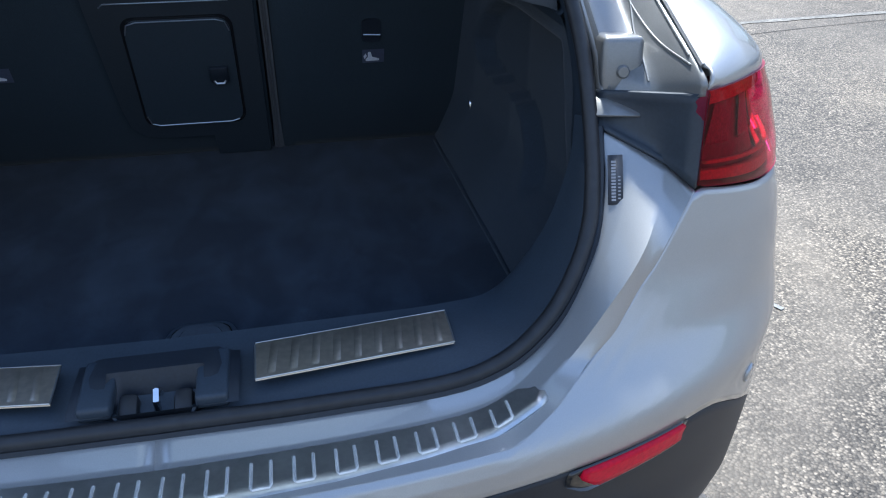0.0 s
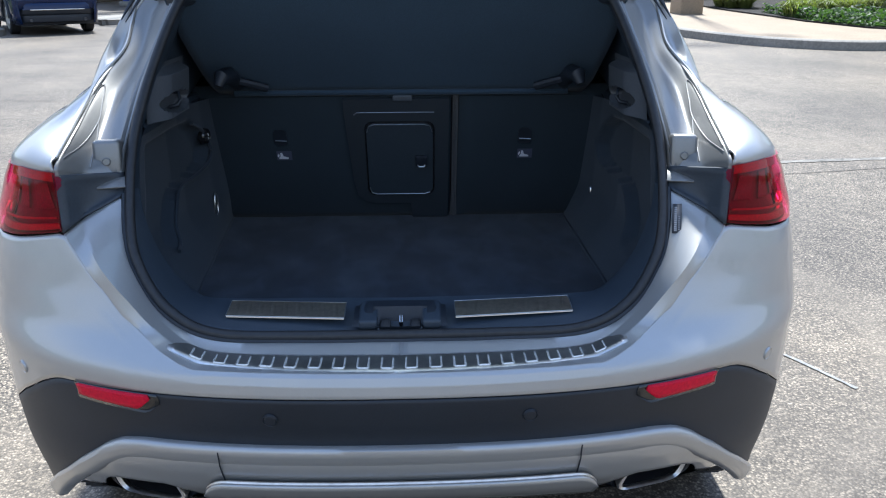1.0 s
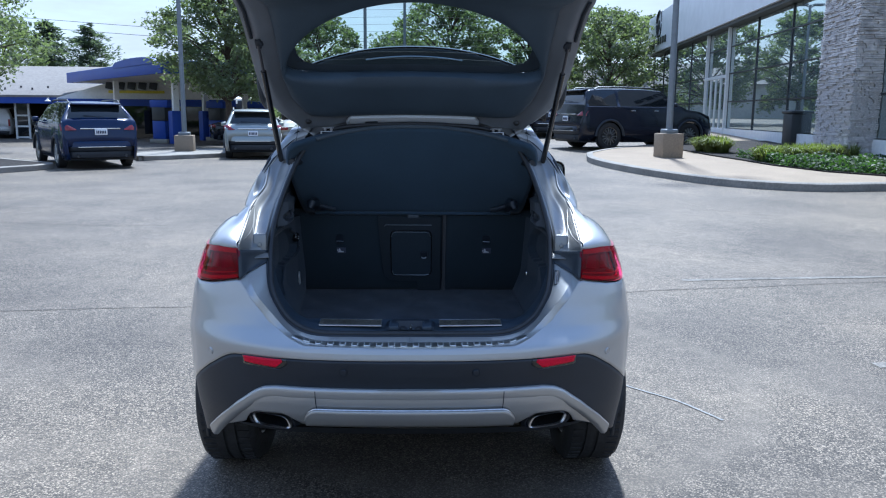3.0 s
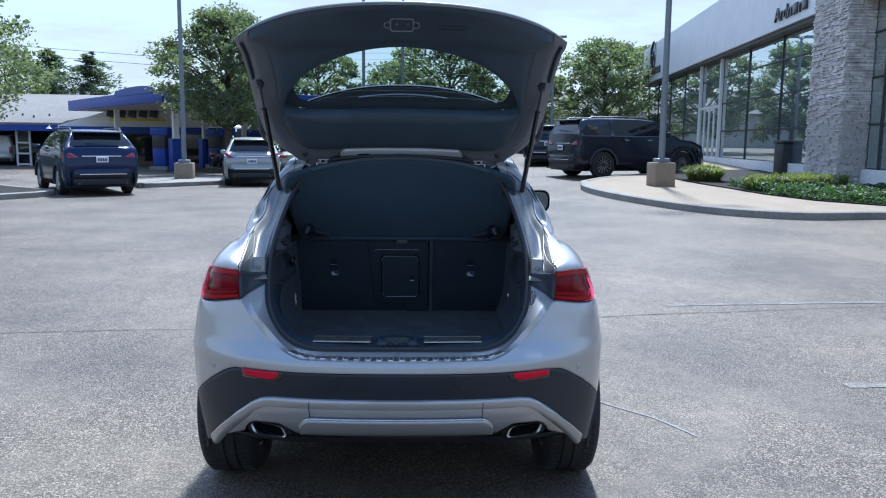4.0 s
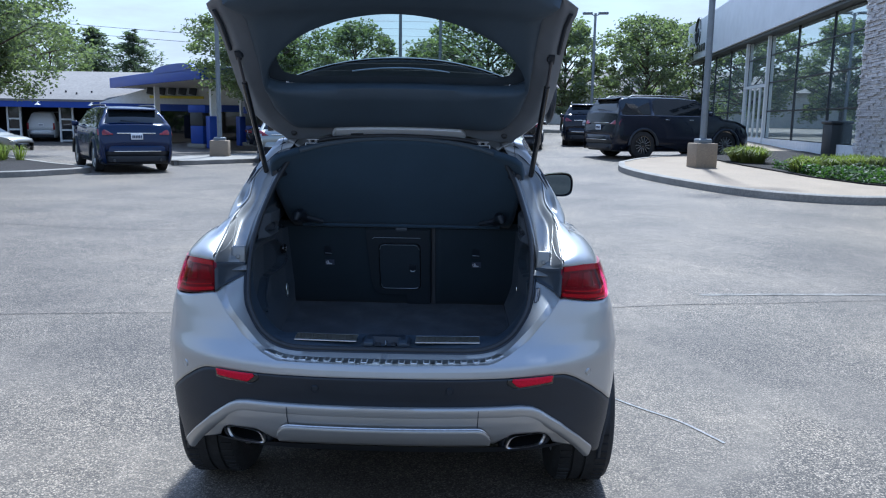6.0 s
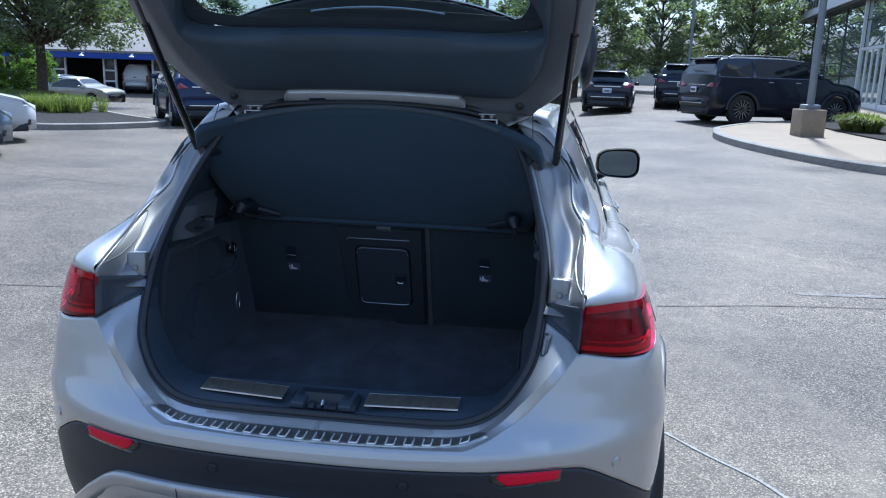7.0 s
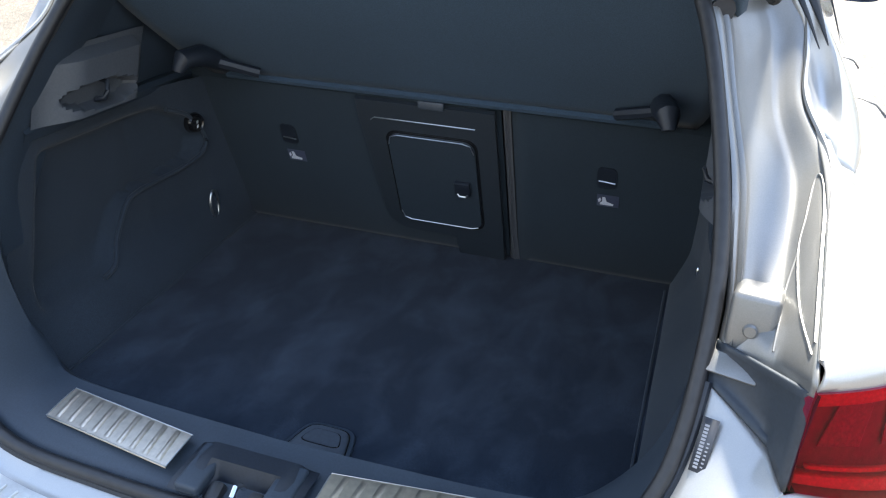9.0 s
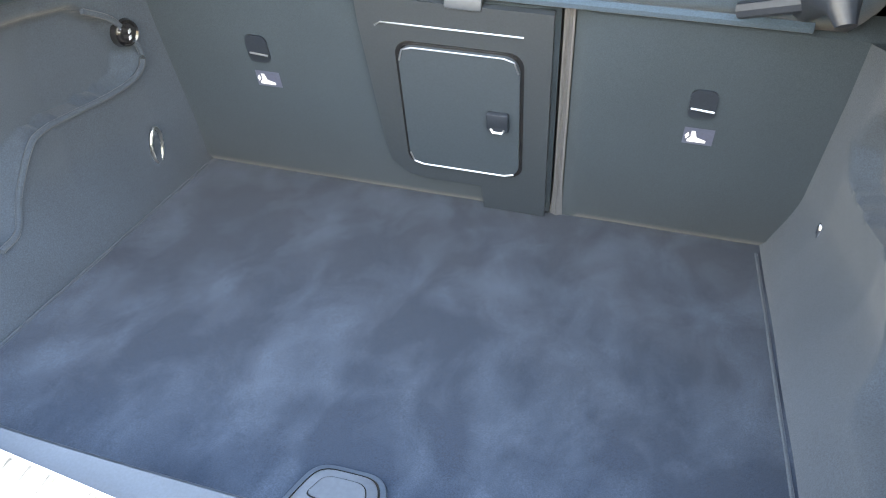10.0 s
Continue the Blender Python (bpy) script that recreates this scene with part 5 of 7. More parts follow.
# door mirrors
for s in (-1, 1):
    mir = new("door_mirror")
    mir.parent = car
    mir["label"] = "silver door mirror with a black base"
    C = Vector((s * .855, 2.545, 1.152))
    bm = bmesh.new()
    P = []
    for y, g in ((-.042, .93), (-.045, 1.0), (-.01, 1.02), (.04, .92), (.075, .7), (.095, .35)):
        R = []
        for k in range(32):
            a = 2 * math.pi * k / 32
            cx, cz = math.copysign(abs(math.cos(a)) ** .6, math.cos(a)), math.copysign(abs(math.sin(a)) ** .6, math.sin(a))
            R.append(C + Vector((s * (.112 * g * cx), y + .02 * cx, .074 * g * cz * (1 + .10 * cx))))
        P.append(R)
    rows = grid(bm, P, closed=True)
    cap(bm, rows[-1])
    part("mirror_housing", bm, GLOSSBLACK, mir)
    bm = bmesh.new()
    cap(bm, [bm.verts.new(C + Vector((s * .099 * math.copysign(abs(math.cos(a)) ** .6, math.cos(a)), -.036 + .02 * math.cos(a), .063 * math.copysign(abs(math.sin(a)) ** .6, math.sin(a)) * (1 + .10 * math.cos(a))))) for a in [2 * math.pi * k / 32 for k in range(32)]])
    part("mirror_glass", bm, MIRROR, mir)
    bm = bmesh.new()
    tube(bm, [(s * .76, 2.60, 1.07), (s * .82, 2.575, 1.10), (s * .85, 2.56, 1.115)], [.03, .024, .02], 10, squash=.7)
    part("mirror_arm", bm, PLASTIC, mir)

# ---- ground, kerbs and beds ----
def leaf_mat(name, c1, c2, scale):
    """Thin leaves: part of the light comes through them."""
    m = mat(name, c1, 0.5, color2=c2, scale=scale, spec=0.4)
    nt = m.node_tree
    b = nt.nodes["Principled BSDF"]
    tr = nt.nodes.new("ShaderNodeBsdfTranslucent")
    mx = nt.nodes.new("ShaderNodeMixShader")
    mx.inputs[0].default_value = 0.48
    hue = nt.nodes.new("ShaderNodeMixRGB")
    hue.blend_type = 'MULTIPLY'
    hue.inputs["Fac"].default_value = 1
    hue.inputs["Color2"].default_value = (1.5, 1.7, 0.7, 1)
    nt.links.new(b.inputs["Base Color"].links[0].from_socket, hue.inputs["Color1"])
    nt.links.new(hue.outputs["Color"], tr.inputs["Color"])
    nt.links.new(b.outputs[0], mx.inputs[1])
    nt.links.new(tr.outputs[0], mx.inputs[2])
    nt.links.new(mx.outputs[0], nt.nodes["Material Output"].inputs["Surface"])
    return m


def asphalt_mat():
    """Worn asphalt: pale and dark chippings in a grey binder, with broad stains."""
    m = bpy.data.materials.new("weathered_asphalt")
    m.use_nodes = True
    nt = m.node_tree
    b = nt.nodes["Principled BSDF"]
    b.inputs["Roughness"].default_value = 0.60
    b.inputs["Specular IOR Level"].default_value = 0.32
    co = nt.nodes.new("ShaderNodeTexCoord")

    def ramp(src, stops):
        r = nt.nodes.new("ShaderNodeValToRGB")
        e = r.color_ramp.elements
        while len(e) < len(stops):
            e.new(0.5)
        for k, (p, c) in zip(e, stops):
            k.position, k.color = p, (*c, 1)
        nt.links.new(src, r.inputs["Fac"])
        return r.outputs["Color"]

    def mul(a, c, f=1.0):
        x = nt.nodes.new("ShaderNodeMixRGB")
        x.blend_type = 'MULTIPLY'
        x.inputs["Fac"].default_value = f
        nt.links.new(a, x.inputs["Color1"])
        nt.links.new(c, x.inputs["Color2"])
        return x.outputs["Color"]

    def tex(kind, scale, detail=4.0):
        n = nt.nodes.new(kind)
        n.inputs["Scale"].default_value = scale
        if kind == "ShaderNodeTexNoise":
            n.inputs["Detail"].default_value = detail
        nt.links.new(co.outputs["Object"], n.inputs["Vector"])
        return n

    v = tex("ShaderNodeTexVoronoi", 138.0)
    sep = nt.nodes.new("ShaderNodeSeparateColor")
    nt.links.new(v.outputs["Color"], sep.inputs["Color"])
    chips = ramp(sep.outputs["Red"], [(0.0, (0.036, 0.031, 0.026)), (0.30, (0.093, 0.079, 0.063)), (0.62, (0.172, 0.145, 0.112)), (0.86, (0.285, 0.240, 0.182)), (1.0, (0.43, 0.362, 0.275))])
    gaps = ramp(v.outputs["Distance"], [(0.0, (1.2, 1.2, 1.2)), (0.40, (1.0, 1.0, 1.0)), (0.75, (0.36, 0.36, 0.37))])
    stains = ramp(tex("ShaderNodeTexNoise", 0.55, 8).outputs["Fac"], [(0.3, (0.62, 0.62, 0.65)), (0.5, (0.96, 0.96, 0.97)), (0.72, (1.26, 1.24, 1.20))])
    mid = ramp(tex("ShaderNodeTexNoise", 7.0, 6).outputs["Fac"], [(0.3, (0.82, 0.82, 0.82)), (0.7, (1.15, 1.15, 1.15))])
    # worn stretches where dust has filled the gaps between the chippings
    worn = ramp(tex("ShaderNodeTexNoise", 0.9, 5).outputs["Fac"], [(0.46, (0.0, 0.0, 0.0)), (0.60, (0.36, 0.36, 0.36))])
    dusty = nt.nodes.new("ShaderNodeMixRGB")
    dusty.inputs["Color2"].default_value = (0.172, 0.146, 0.114, 1)
    # pale arc worn by turning tyres beside the parked car
    off = nt.nodes.new("ShaderNodeVectorMath")
    off.operation = 'MULTIPLY_ADD'
    off.inputs[1].default_value, off.inputs[2].default_value = (1, 1, 0), (-0.40, -1.90, 0)
    nt.links.new(co.outputs["Object"], off.inputs[0])
    far = nt.nodes.new("ShaderNodeVectorMath")
    far.operation = 'LENGTH'
    nt.links.new(off.outputs["Vector"], far.inputs[0])
    wob = nt.nodes.new("ShaderNodeMath")
    wob.operation = 'MULTIPLY_ADD'
    wob.inputs[1].default_value = 0.22
    nt.links.new(tex("ShaderNodeTexNoise", 1.7, 4).outputs["Fac"], wob.inputs[0])
    nt.links.new(far.outputs["Value"], wob.inputs[2])
    arc = ramp(wob.outputs[0], [(0.0, (0.25, 0.25, 0.25)), (0.50, (0.25, 0.25, 0.25)), (0.535, (0.52, 0.52, 0.52)), (0.555, (0.52, 0.52, 0.52)), (0.60, (0.0, 0.0, 0.0))])
    scale3 = nt.nodes.new("ShaderNodeMath")
    scale3.operation = 'DIVIDE'
    scale3.inputs[1].default_value = 3.0
    nt.links.new(wob.outputs[0], scale3.inputs[0])
    nt.links.new(scale3.outputs[0], arc.node.inputs["Fac"])
    top = nt.nodes.new("ShaderNodeMixRGB")
    top.blend_type = 'LIGHTEN'
    top.inputs["Fac"].default_value = 1
    nt.links.new(worn, top.inputs["Color1"])
    nt.links.new(arc, top.inputs["Color2"])
    nt.links.new(top.outputs["Color"], dusty.inputs["Fac"])
    nt.links.new(mul(chips, gaps), dusty.inputs["Color1"])
    nt.links.new(mul(mul(dusty.outputs["Color"], stains), mid), b.inputs["Base Color"])
    bp = nt.nodes.new("ShaderNodeBump")
    bp.inputs["Strength"].default_value, bp.inputs["Distance"].default_value = 0.40, 0.004
    bp.invert = True
    nt.links.new(v.outputs["Distance"], bp.inputs["Height"])
    n2 = tex("ShaderNodeTexNoise", 30.0, 3)
    bp2 = nt.nodes.new("ShaderNodeBump")
    bp2.inputs["Strength"].default_value, bp2.inputs["Distance"].default_value = 0.5, 0.008
    nt.links.new(n2.outputs["Fac"], bp2.inputs["Height"])
    nt.links.new(bp2.outputs["Normal"], bp.inputs["Normal"])
    nt.links.new(bp.outputs["Normal"], b.inputs["Normal"])
    return m


ASPHALT = asphalt_mat()
CONCRETE = mat("pale_concrete", (0.27, 0.216, 0.155), 0.85, var=0.12, scale=30, bump=0.4, bscale=120, var2=0.10, scale2=1.2)
KERBM = mat("kerb_concrete", (0.24, 0.225, 0.20), 0.85, var=0.18, scale=25, bump=0.5, bscale=90, var2=0.15, scale2=2)
MULCH = mat("dark_mulch", (0.013, 0.010, 0.009), 0.95, var=0.6, scale=40, bump=1.0, bscale=50, var2=0.3, scale2=3)
PAINTLINE = mat("worn_white_paint", (0.160, 0.150, 0.132), 0.8, var=0.5, scale=45, bump=0.4, bscale=110, var2=0.3, scale2=6)
SCRATCH = mat("pale_scratch_residue", (0.235, 0.23, 0.215), 0.32, spec=0.9, var=0.3, scale=60)
POLE = mat("grey_painted_steel", (0.20, 0.22, 0.24), 0.45, 0.3, var=0.08, scale=10)
BARK = mat("tree_bark", (0.075, 0.055, 0.042), 0.9, var=0.4, scale=14, bump=0.8, bscale=30)
LEAF = leaf_mat("maple_leaves", (0.180, 0.204, 0.142), (0.100, 0.122, 0.088), 1.6)
LEAF2 = leaf_mat("yellow_green_leaves", (0.15, 0.22, 0.055), (0.07, 0.13, 0.035), 2.0)
PINE = leaf_mat("pine_needles", (0.125, 0.148, 0.135), (0.075, 0.094, 0.086), 1.5)
GRASS = leaf_mat("bed_grass", (0.20, 0.225, 0.075), (0.10, 0.125, 0.042), 3.0)
SHRUB = leaf_mat("green_groundcover", (0.062, 0.112, 0.040), (0.030, 0.060, 0.020), 4.0)

bm = bmesh.new()
xs = [-700, -400, -200, -120, -80, -60, -45, -36] + [-32 + 1.0 * k for k in range(55)] + [25, 30, 36, 45, 60, 80, 120, 200, 400, 700]
ys = [-700, -300, -120, -60, -30, -18, -12, -8] + [-5 + 1.0 * k for k in range(66)] + [66, 75, 90, 120, 200, 400, 900]
grid(bm, [[(x, y, ground_z(x, y)) for y in ys] for x in xs])
tagged(part("ground", bm, ASPHALT, None, smooth=80), "weathered grey asphalt car park with pale chippings", "ground", kind="structure")


def smooth_line(pts, n):
    return [(p.x, p.y) for p in spline([(x, y, 0) for x, y in pts], n)]


def stripe(pts, w, material, label, name="painted_line", h=0.004, n=30):
    c = smooth_line(pts, n)
    bm = bmesh.new()
    rows = []
    for i, (x, y) in enumerate(c):
        a, b = c[max(0, i - 1)], c[min(n - 1, i + 1)]
        d = Vector((b[0] - a[0], b[1] - a[1], 0)).normalized()
        q = Vector((-d.y, d.x, 0))
        ww = w * (0.75 + 0.5 * random.random()) / 2
        rows.append([(x + q.x * e * ww, y + q.y * e * ww, ground_z(x, y) + h) for e in (-1, 1)])
    grid(bm, rows)
    tagged(part(name, bm, material, None), label, "road marking", kind="structure")


stripe([(1.10, 1.80), (1.24, 1.62), (1.42, 1.42), (1.52, 1.24), (1.57, 1.14)], .014, SCRATCH, "thin wandering white scratch line on asphalt")
stripe([(2.45, 4.52), (3.4, 4.60), (4.9, 4.70), (7.0, 4.8)], .075, PAINTLINE, "faded white parking line on asphalt")
stripe([(2.86, 2.03), (3.6, 2.08), (4.6, 2.15)], .09, PAINTLINE, "faded white parking line on asphalt")
CRACK = mat("crack_dirt", (0.055, 0.050, 0.045), 0.9, var=0.5, scale=9)
stripe([(-9, 2.6), (-5, 3.12), (-2.4, 3.46), (-1.8, 3.5), (0, 3.68), (1.4, 3.95), (2.1, 4.12), (3.0, 4.25), (4.6, 4.50), (11, 5.3)], .011, CRACK, "dark tar-filled crack across the asphalt", "asphalt_crack", n=60)
stripe([(-9, 9.0), (-5, 8.1), (-3.4, 8.0)], .016, CRACK, "dark patch line in the asphalt", "asphalt_crack")


def kerbed(name, outline, top_mat, label, n, kerb_h=0.15, kerb_w=0.16, closed=True):
    """A raised island: an inner top and a kerb round it, in kerb stones."""
    c = smooth_line(outline, n)
    bm = bmesh.new()
    cx, cy = sum(p[0] for p in c) / n, sum(p[1] for p in c) / n
    inn = []
    for i, (x, y) in enumerate(c):
        a, b = c[(i - 1) % n], c[(i + 1) % n]
        d = Vector((b[0] - a[0], b[1] - a[1], 0)).normalized()
        q = Vector((-d.y, d.x, 0))
        if q.dot(Vector((cx - x, cy - y, 0))) < 0:
            q = -q
        inn.append((x + q.x * kerb_w, y + q.y * kerb_w))
    island = thing(name, label, "kerb island", (0, 0, 0), kind="structure")
    zt = lambda x, y: ground_z(x, y) + kerb_h
    slab(bm, inn, lambda x, y: ground_z(x, y) - .05, lambda x, y: zt(x, y) - .012)
    part("island_top", bm, top_mat, island)
    for i in range(0, n - (0 if closed else 1), 3):
        bm = bmesh.new()
        ids = [(i + k) % n for k in range(4)]
        P = []
        for k in ids:
            o, q = c[k], inn[k]
            P.append([(o[0], o[1], ground_z(*o) - .05), (o[0], o[1], zt(*o) - .02), (o[0] * .85 + q[0] * .15, o[1] * .85 + q[1] * .15, zt(*o)), (q[0], q[1], zt(*q)), (q[0], q[1], zt(*q) - .06)])
        grid(bm, P)
        part("kerb_stone", bm, KERBM, island)
    return island


kerbed("showroom_island", [(4.52, 19.2), (4.27, 17.6), (4.46, 15.7), (5.0, 13.8), (5.68, 12.45), (6.5, 11.75), (7.4, 11.5), (8.8, 11.7), (14, 12.2), (22, 12.5), (24, 30), (13.2, 34), (11.0, 30.5), (9.2, 27.2), (7.6, 23.4), (5.6, 21.0), (4.52, 19.2)], CONCRETE, "kerbed island with pale concrete paving before the showroom", 96)
kerbed("mulch_island", [(-9.7, 17.6), (-9.75, 18.6), (-11.5, 20.0), (-16, 24.0), (-21, 27), (-24, 24), (-17, 18.5), (-12.2, 15.8), (-10.6, 16.2), (-9.7, 17.6)], MULCH, "kerbed planting island covered in dark mulch", 60)
kerbed("forecourt_island", [(-8.6, 21.7), (-6.6, 24.0), (-2.5, 28.6), (-3.4, 29.8), (-8.0, 27.0), (-9.6, 24.0), (-8.6, 21.7)], KERBM, "narrow kerbed strip along the filling station forecourt", 48)


def zi(x, y):
    return ground_z(x, y) + .14


# planting bed before the showroom
bed = [(7.6, 22.3), (7.5, 20.4), (7.6, 18.4), (7.85, 16.7), (8.0, 15.3), (8.5, 13.8), (9.4, 12.85), (12, 12.75), (20, 13.4), (20, 24.5), (11.6, 25.2), (9.5, 24.6)]
bm = bmesh.new()
slab(bm, bed, lambda x, y: zi(x, y) - .05, lambda x, y: zi(x, y) + .03)
tagged(part("planting_bed", bm, MULCH, None), "planting bed of dark mulch before the showroom", "planting bed", kind="structure")


def tuft_mesh(bm, c, r, h, n, droop=0.5, w=0.012):
    for _ in range(n):
        a, lean = random.random() * 6.283, random.uniform(.15, 1.0)
        d = Vector((math.cos(a), math.sin(a), 0))
        hh = h * random.uniform(.6, 1.05)
        b0 = Vector(c) + d * random.random() * r * .3
        mid = b0 + d * r * lean * .5 + Vector((0, 0, hh * .7))
        tip = b0 + d * r * lean + Vector((0, 0, hh * (1 - droop * lean)))
        q = Vector((-d.y, d.x, 0)) * w
        v = [bm.verts.new(p) for p in (b0 - q, b0 + q, mid + q * .8, mid - q * .8, tip)]
        bm.faces.new((v[0], v[1], v[2], v[3]))
        bm.faces.new((v[3], v[2], v[4]))


def tuft_bed(name, spots, material, label, category="ornamental grass", droop=.5, w=.02, n=90):
    bm = bmesh.new()
    for x, y, r, h in spots:
        tuft_mesh(bm, (x, y, zi(x, y)), r, h, n, droop, w)
    tagged(part(name, bm, material, None, smooth=0, normals=False), label, category, kind="stuff")


random.seed(5)
tuft_bed("ornamental_grass", [(7.95, 19.2, .55, .62), (8.25, 19.5, .5, .58), (7.85, 19.6, .5, .55), (8.2, 19.0, .5, .55)], GRASS, "rounded clump of green ornamental grass on mulch", n=420, w=.012)
tuft_bed("day_lilies", [(8.15 + 2.3 * u + random.gauss(0, .12), 16.3 + 1.0 * u + random.uniform(-.45, .45), .36, .50) for u in [random.random() for _ in range(40)]], GRASS, "yellow-green day lilies in the bed", n=130, w=.012)
bm = bmesh.new()
for _ in range(26000):
    x = random.uniform(8.05, 15)
    front = interp(x, [7.95, 8.1, 8.5, 9.4, 12, 16], [15.4, 15.1, 13.9, 13.0, 12.9, 13.1])
    y = front + 2.6 * random.random() ** 1.2
    z = zi(x, y) + random.random() * (.10 + .20 * sstep(0, .5, y - front)) * (.75 + .5 * noise.noise(Vector((x * 2.2, y * 2.2, 0))))
    a = random.random() * 6.283
    q = Vector((math.cos(a), math.sin(a), random.uniform(-.4, .4))) * random.uniform(.025, .055)
    k = Vector((-q.y, q.x, random.uniform(0.0, .06)))
    v = [bm.verts.new(Vector((x, y, z)) + e) for e in (-q, -k * .5, q, k * .5)]
    bm.faces.new(v)
tagged(part("groundcover", bm, SHRUB, None, smooth=0, normals=False), "low dense green groundcover behind the kerb", "groundcover", kind="stuff")
bm = bmesh.new()
for _ in range(220):
    u = random.random()
    x, y = -13.9 - 5.2 * u + random.gauss(0, .5), 20.6 + 3.6 * u + random.gauss(0, .5)
    tuft_mesh(bm, (x, y, .13), .40, .60, 60, .5, .010)
tagged(part("island_grass", bm, GRASS, None, smooth=0, normals=False), "bright green grass mounds on the mulch island", "grass", kind="stuff")


# ---- lamp posts ----
def lamp_post(at, height, base_w, base_h, arm=None, label="", square=True):
    post = thing("street_lamp", label, "street lamp", at)
    bm = bmesh.new()
    box(bm, (0, 0, base_h / 2), (base_w, base_w, base_h), pose(0, 0, 0, 0, 0, 8), .02)
    part("concrete_base", bm, CONCRETE, post, "square concrete footing")
    bm = bmesh.new()
    box(bm, (0, 0, base_h + .05), (base_w * .62, base_w * .62, .12), pose(0, 0, 0, 0, 0, 8), .03)
    part("base_cover", bm, POLE, post)
    bm = bmesh.new()
    tube(bm, [(0, 0, base_h), (0, 0, height)], [.085, .065], 14)
    part("pole", bm, POLE, post)
    for ax, ay in (arm or ()):
        bm = bmesh.new()
        tube(bm, [(0, 0, height - .15), (ax * .6, ay * .6, height - .05), (ax, ay, height)], .03, 8)
        part("arm", bm, POLE, post)
        bm = bmesh.new()
        box(bm, (ax * 1.3, ay * 1.3, height), (.55, .35, .12), pose(0, 0, 0, 0, 0, math.degrees(math.atan2(ay, ax))), .04)
        part("lamp_head", bm, POLE, post)
    return post


lamp_post((6.33, 17.75, zi(6.33, 17.75) - .02), 9.0, .56, .62, [(.5, 0), (-.5, 0)], "grey lamp post on a concrete footing in the paved island")
lamp_post((-8.25, 25.3, .0), 6.55, .62, .68, [(.45, -.1)], "grey lamp post on a concrete footing by the filling station")
lamp_post((7.35, 42.0, .8), 6.5, .5, .5, [(.32, -.05), (-.32, .05)], "grey two-armed lamp post beyond the parked cars")
lamp_post((-2.6, 34.0, .1), 8.0, .5, .5, None, "plain grey lamp post far across the lot")
lamp_post((-.98, 40.0, .2), 11.0, .5, .5, None, "tall plain grey lamp post beyond the car")


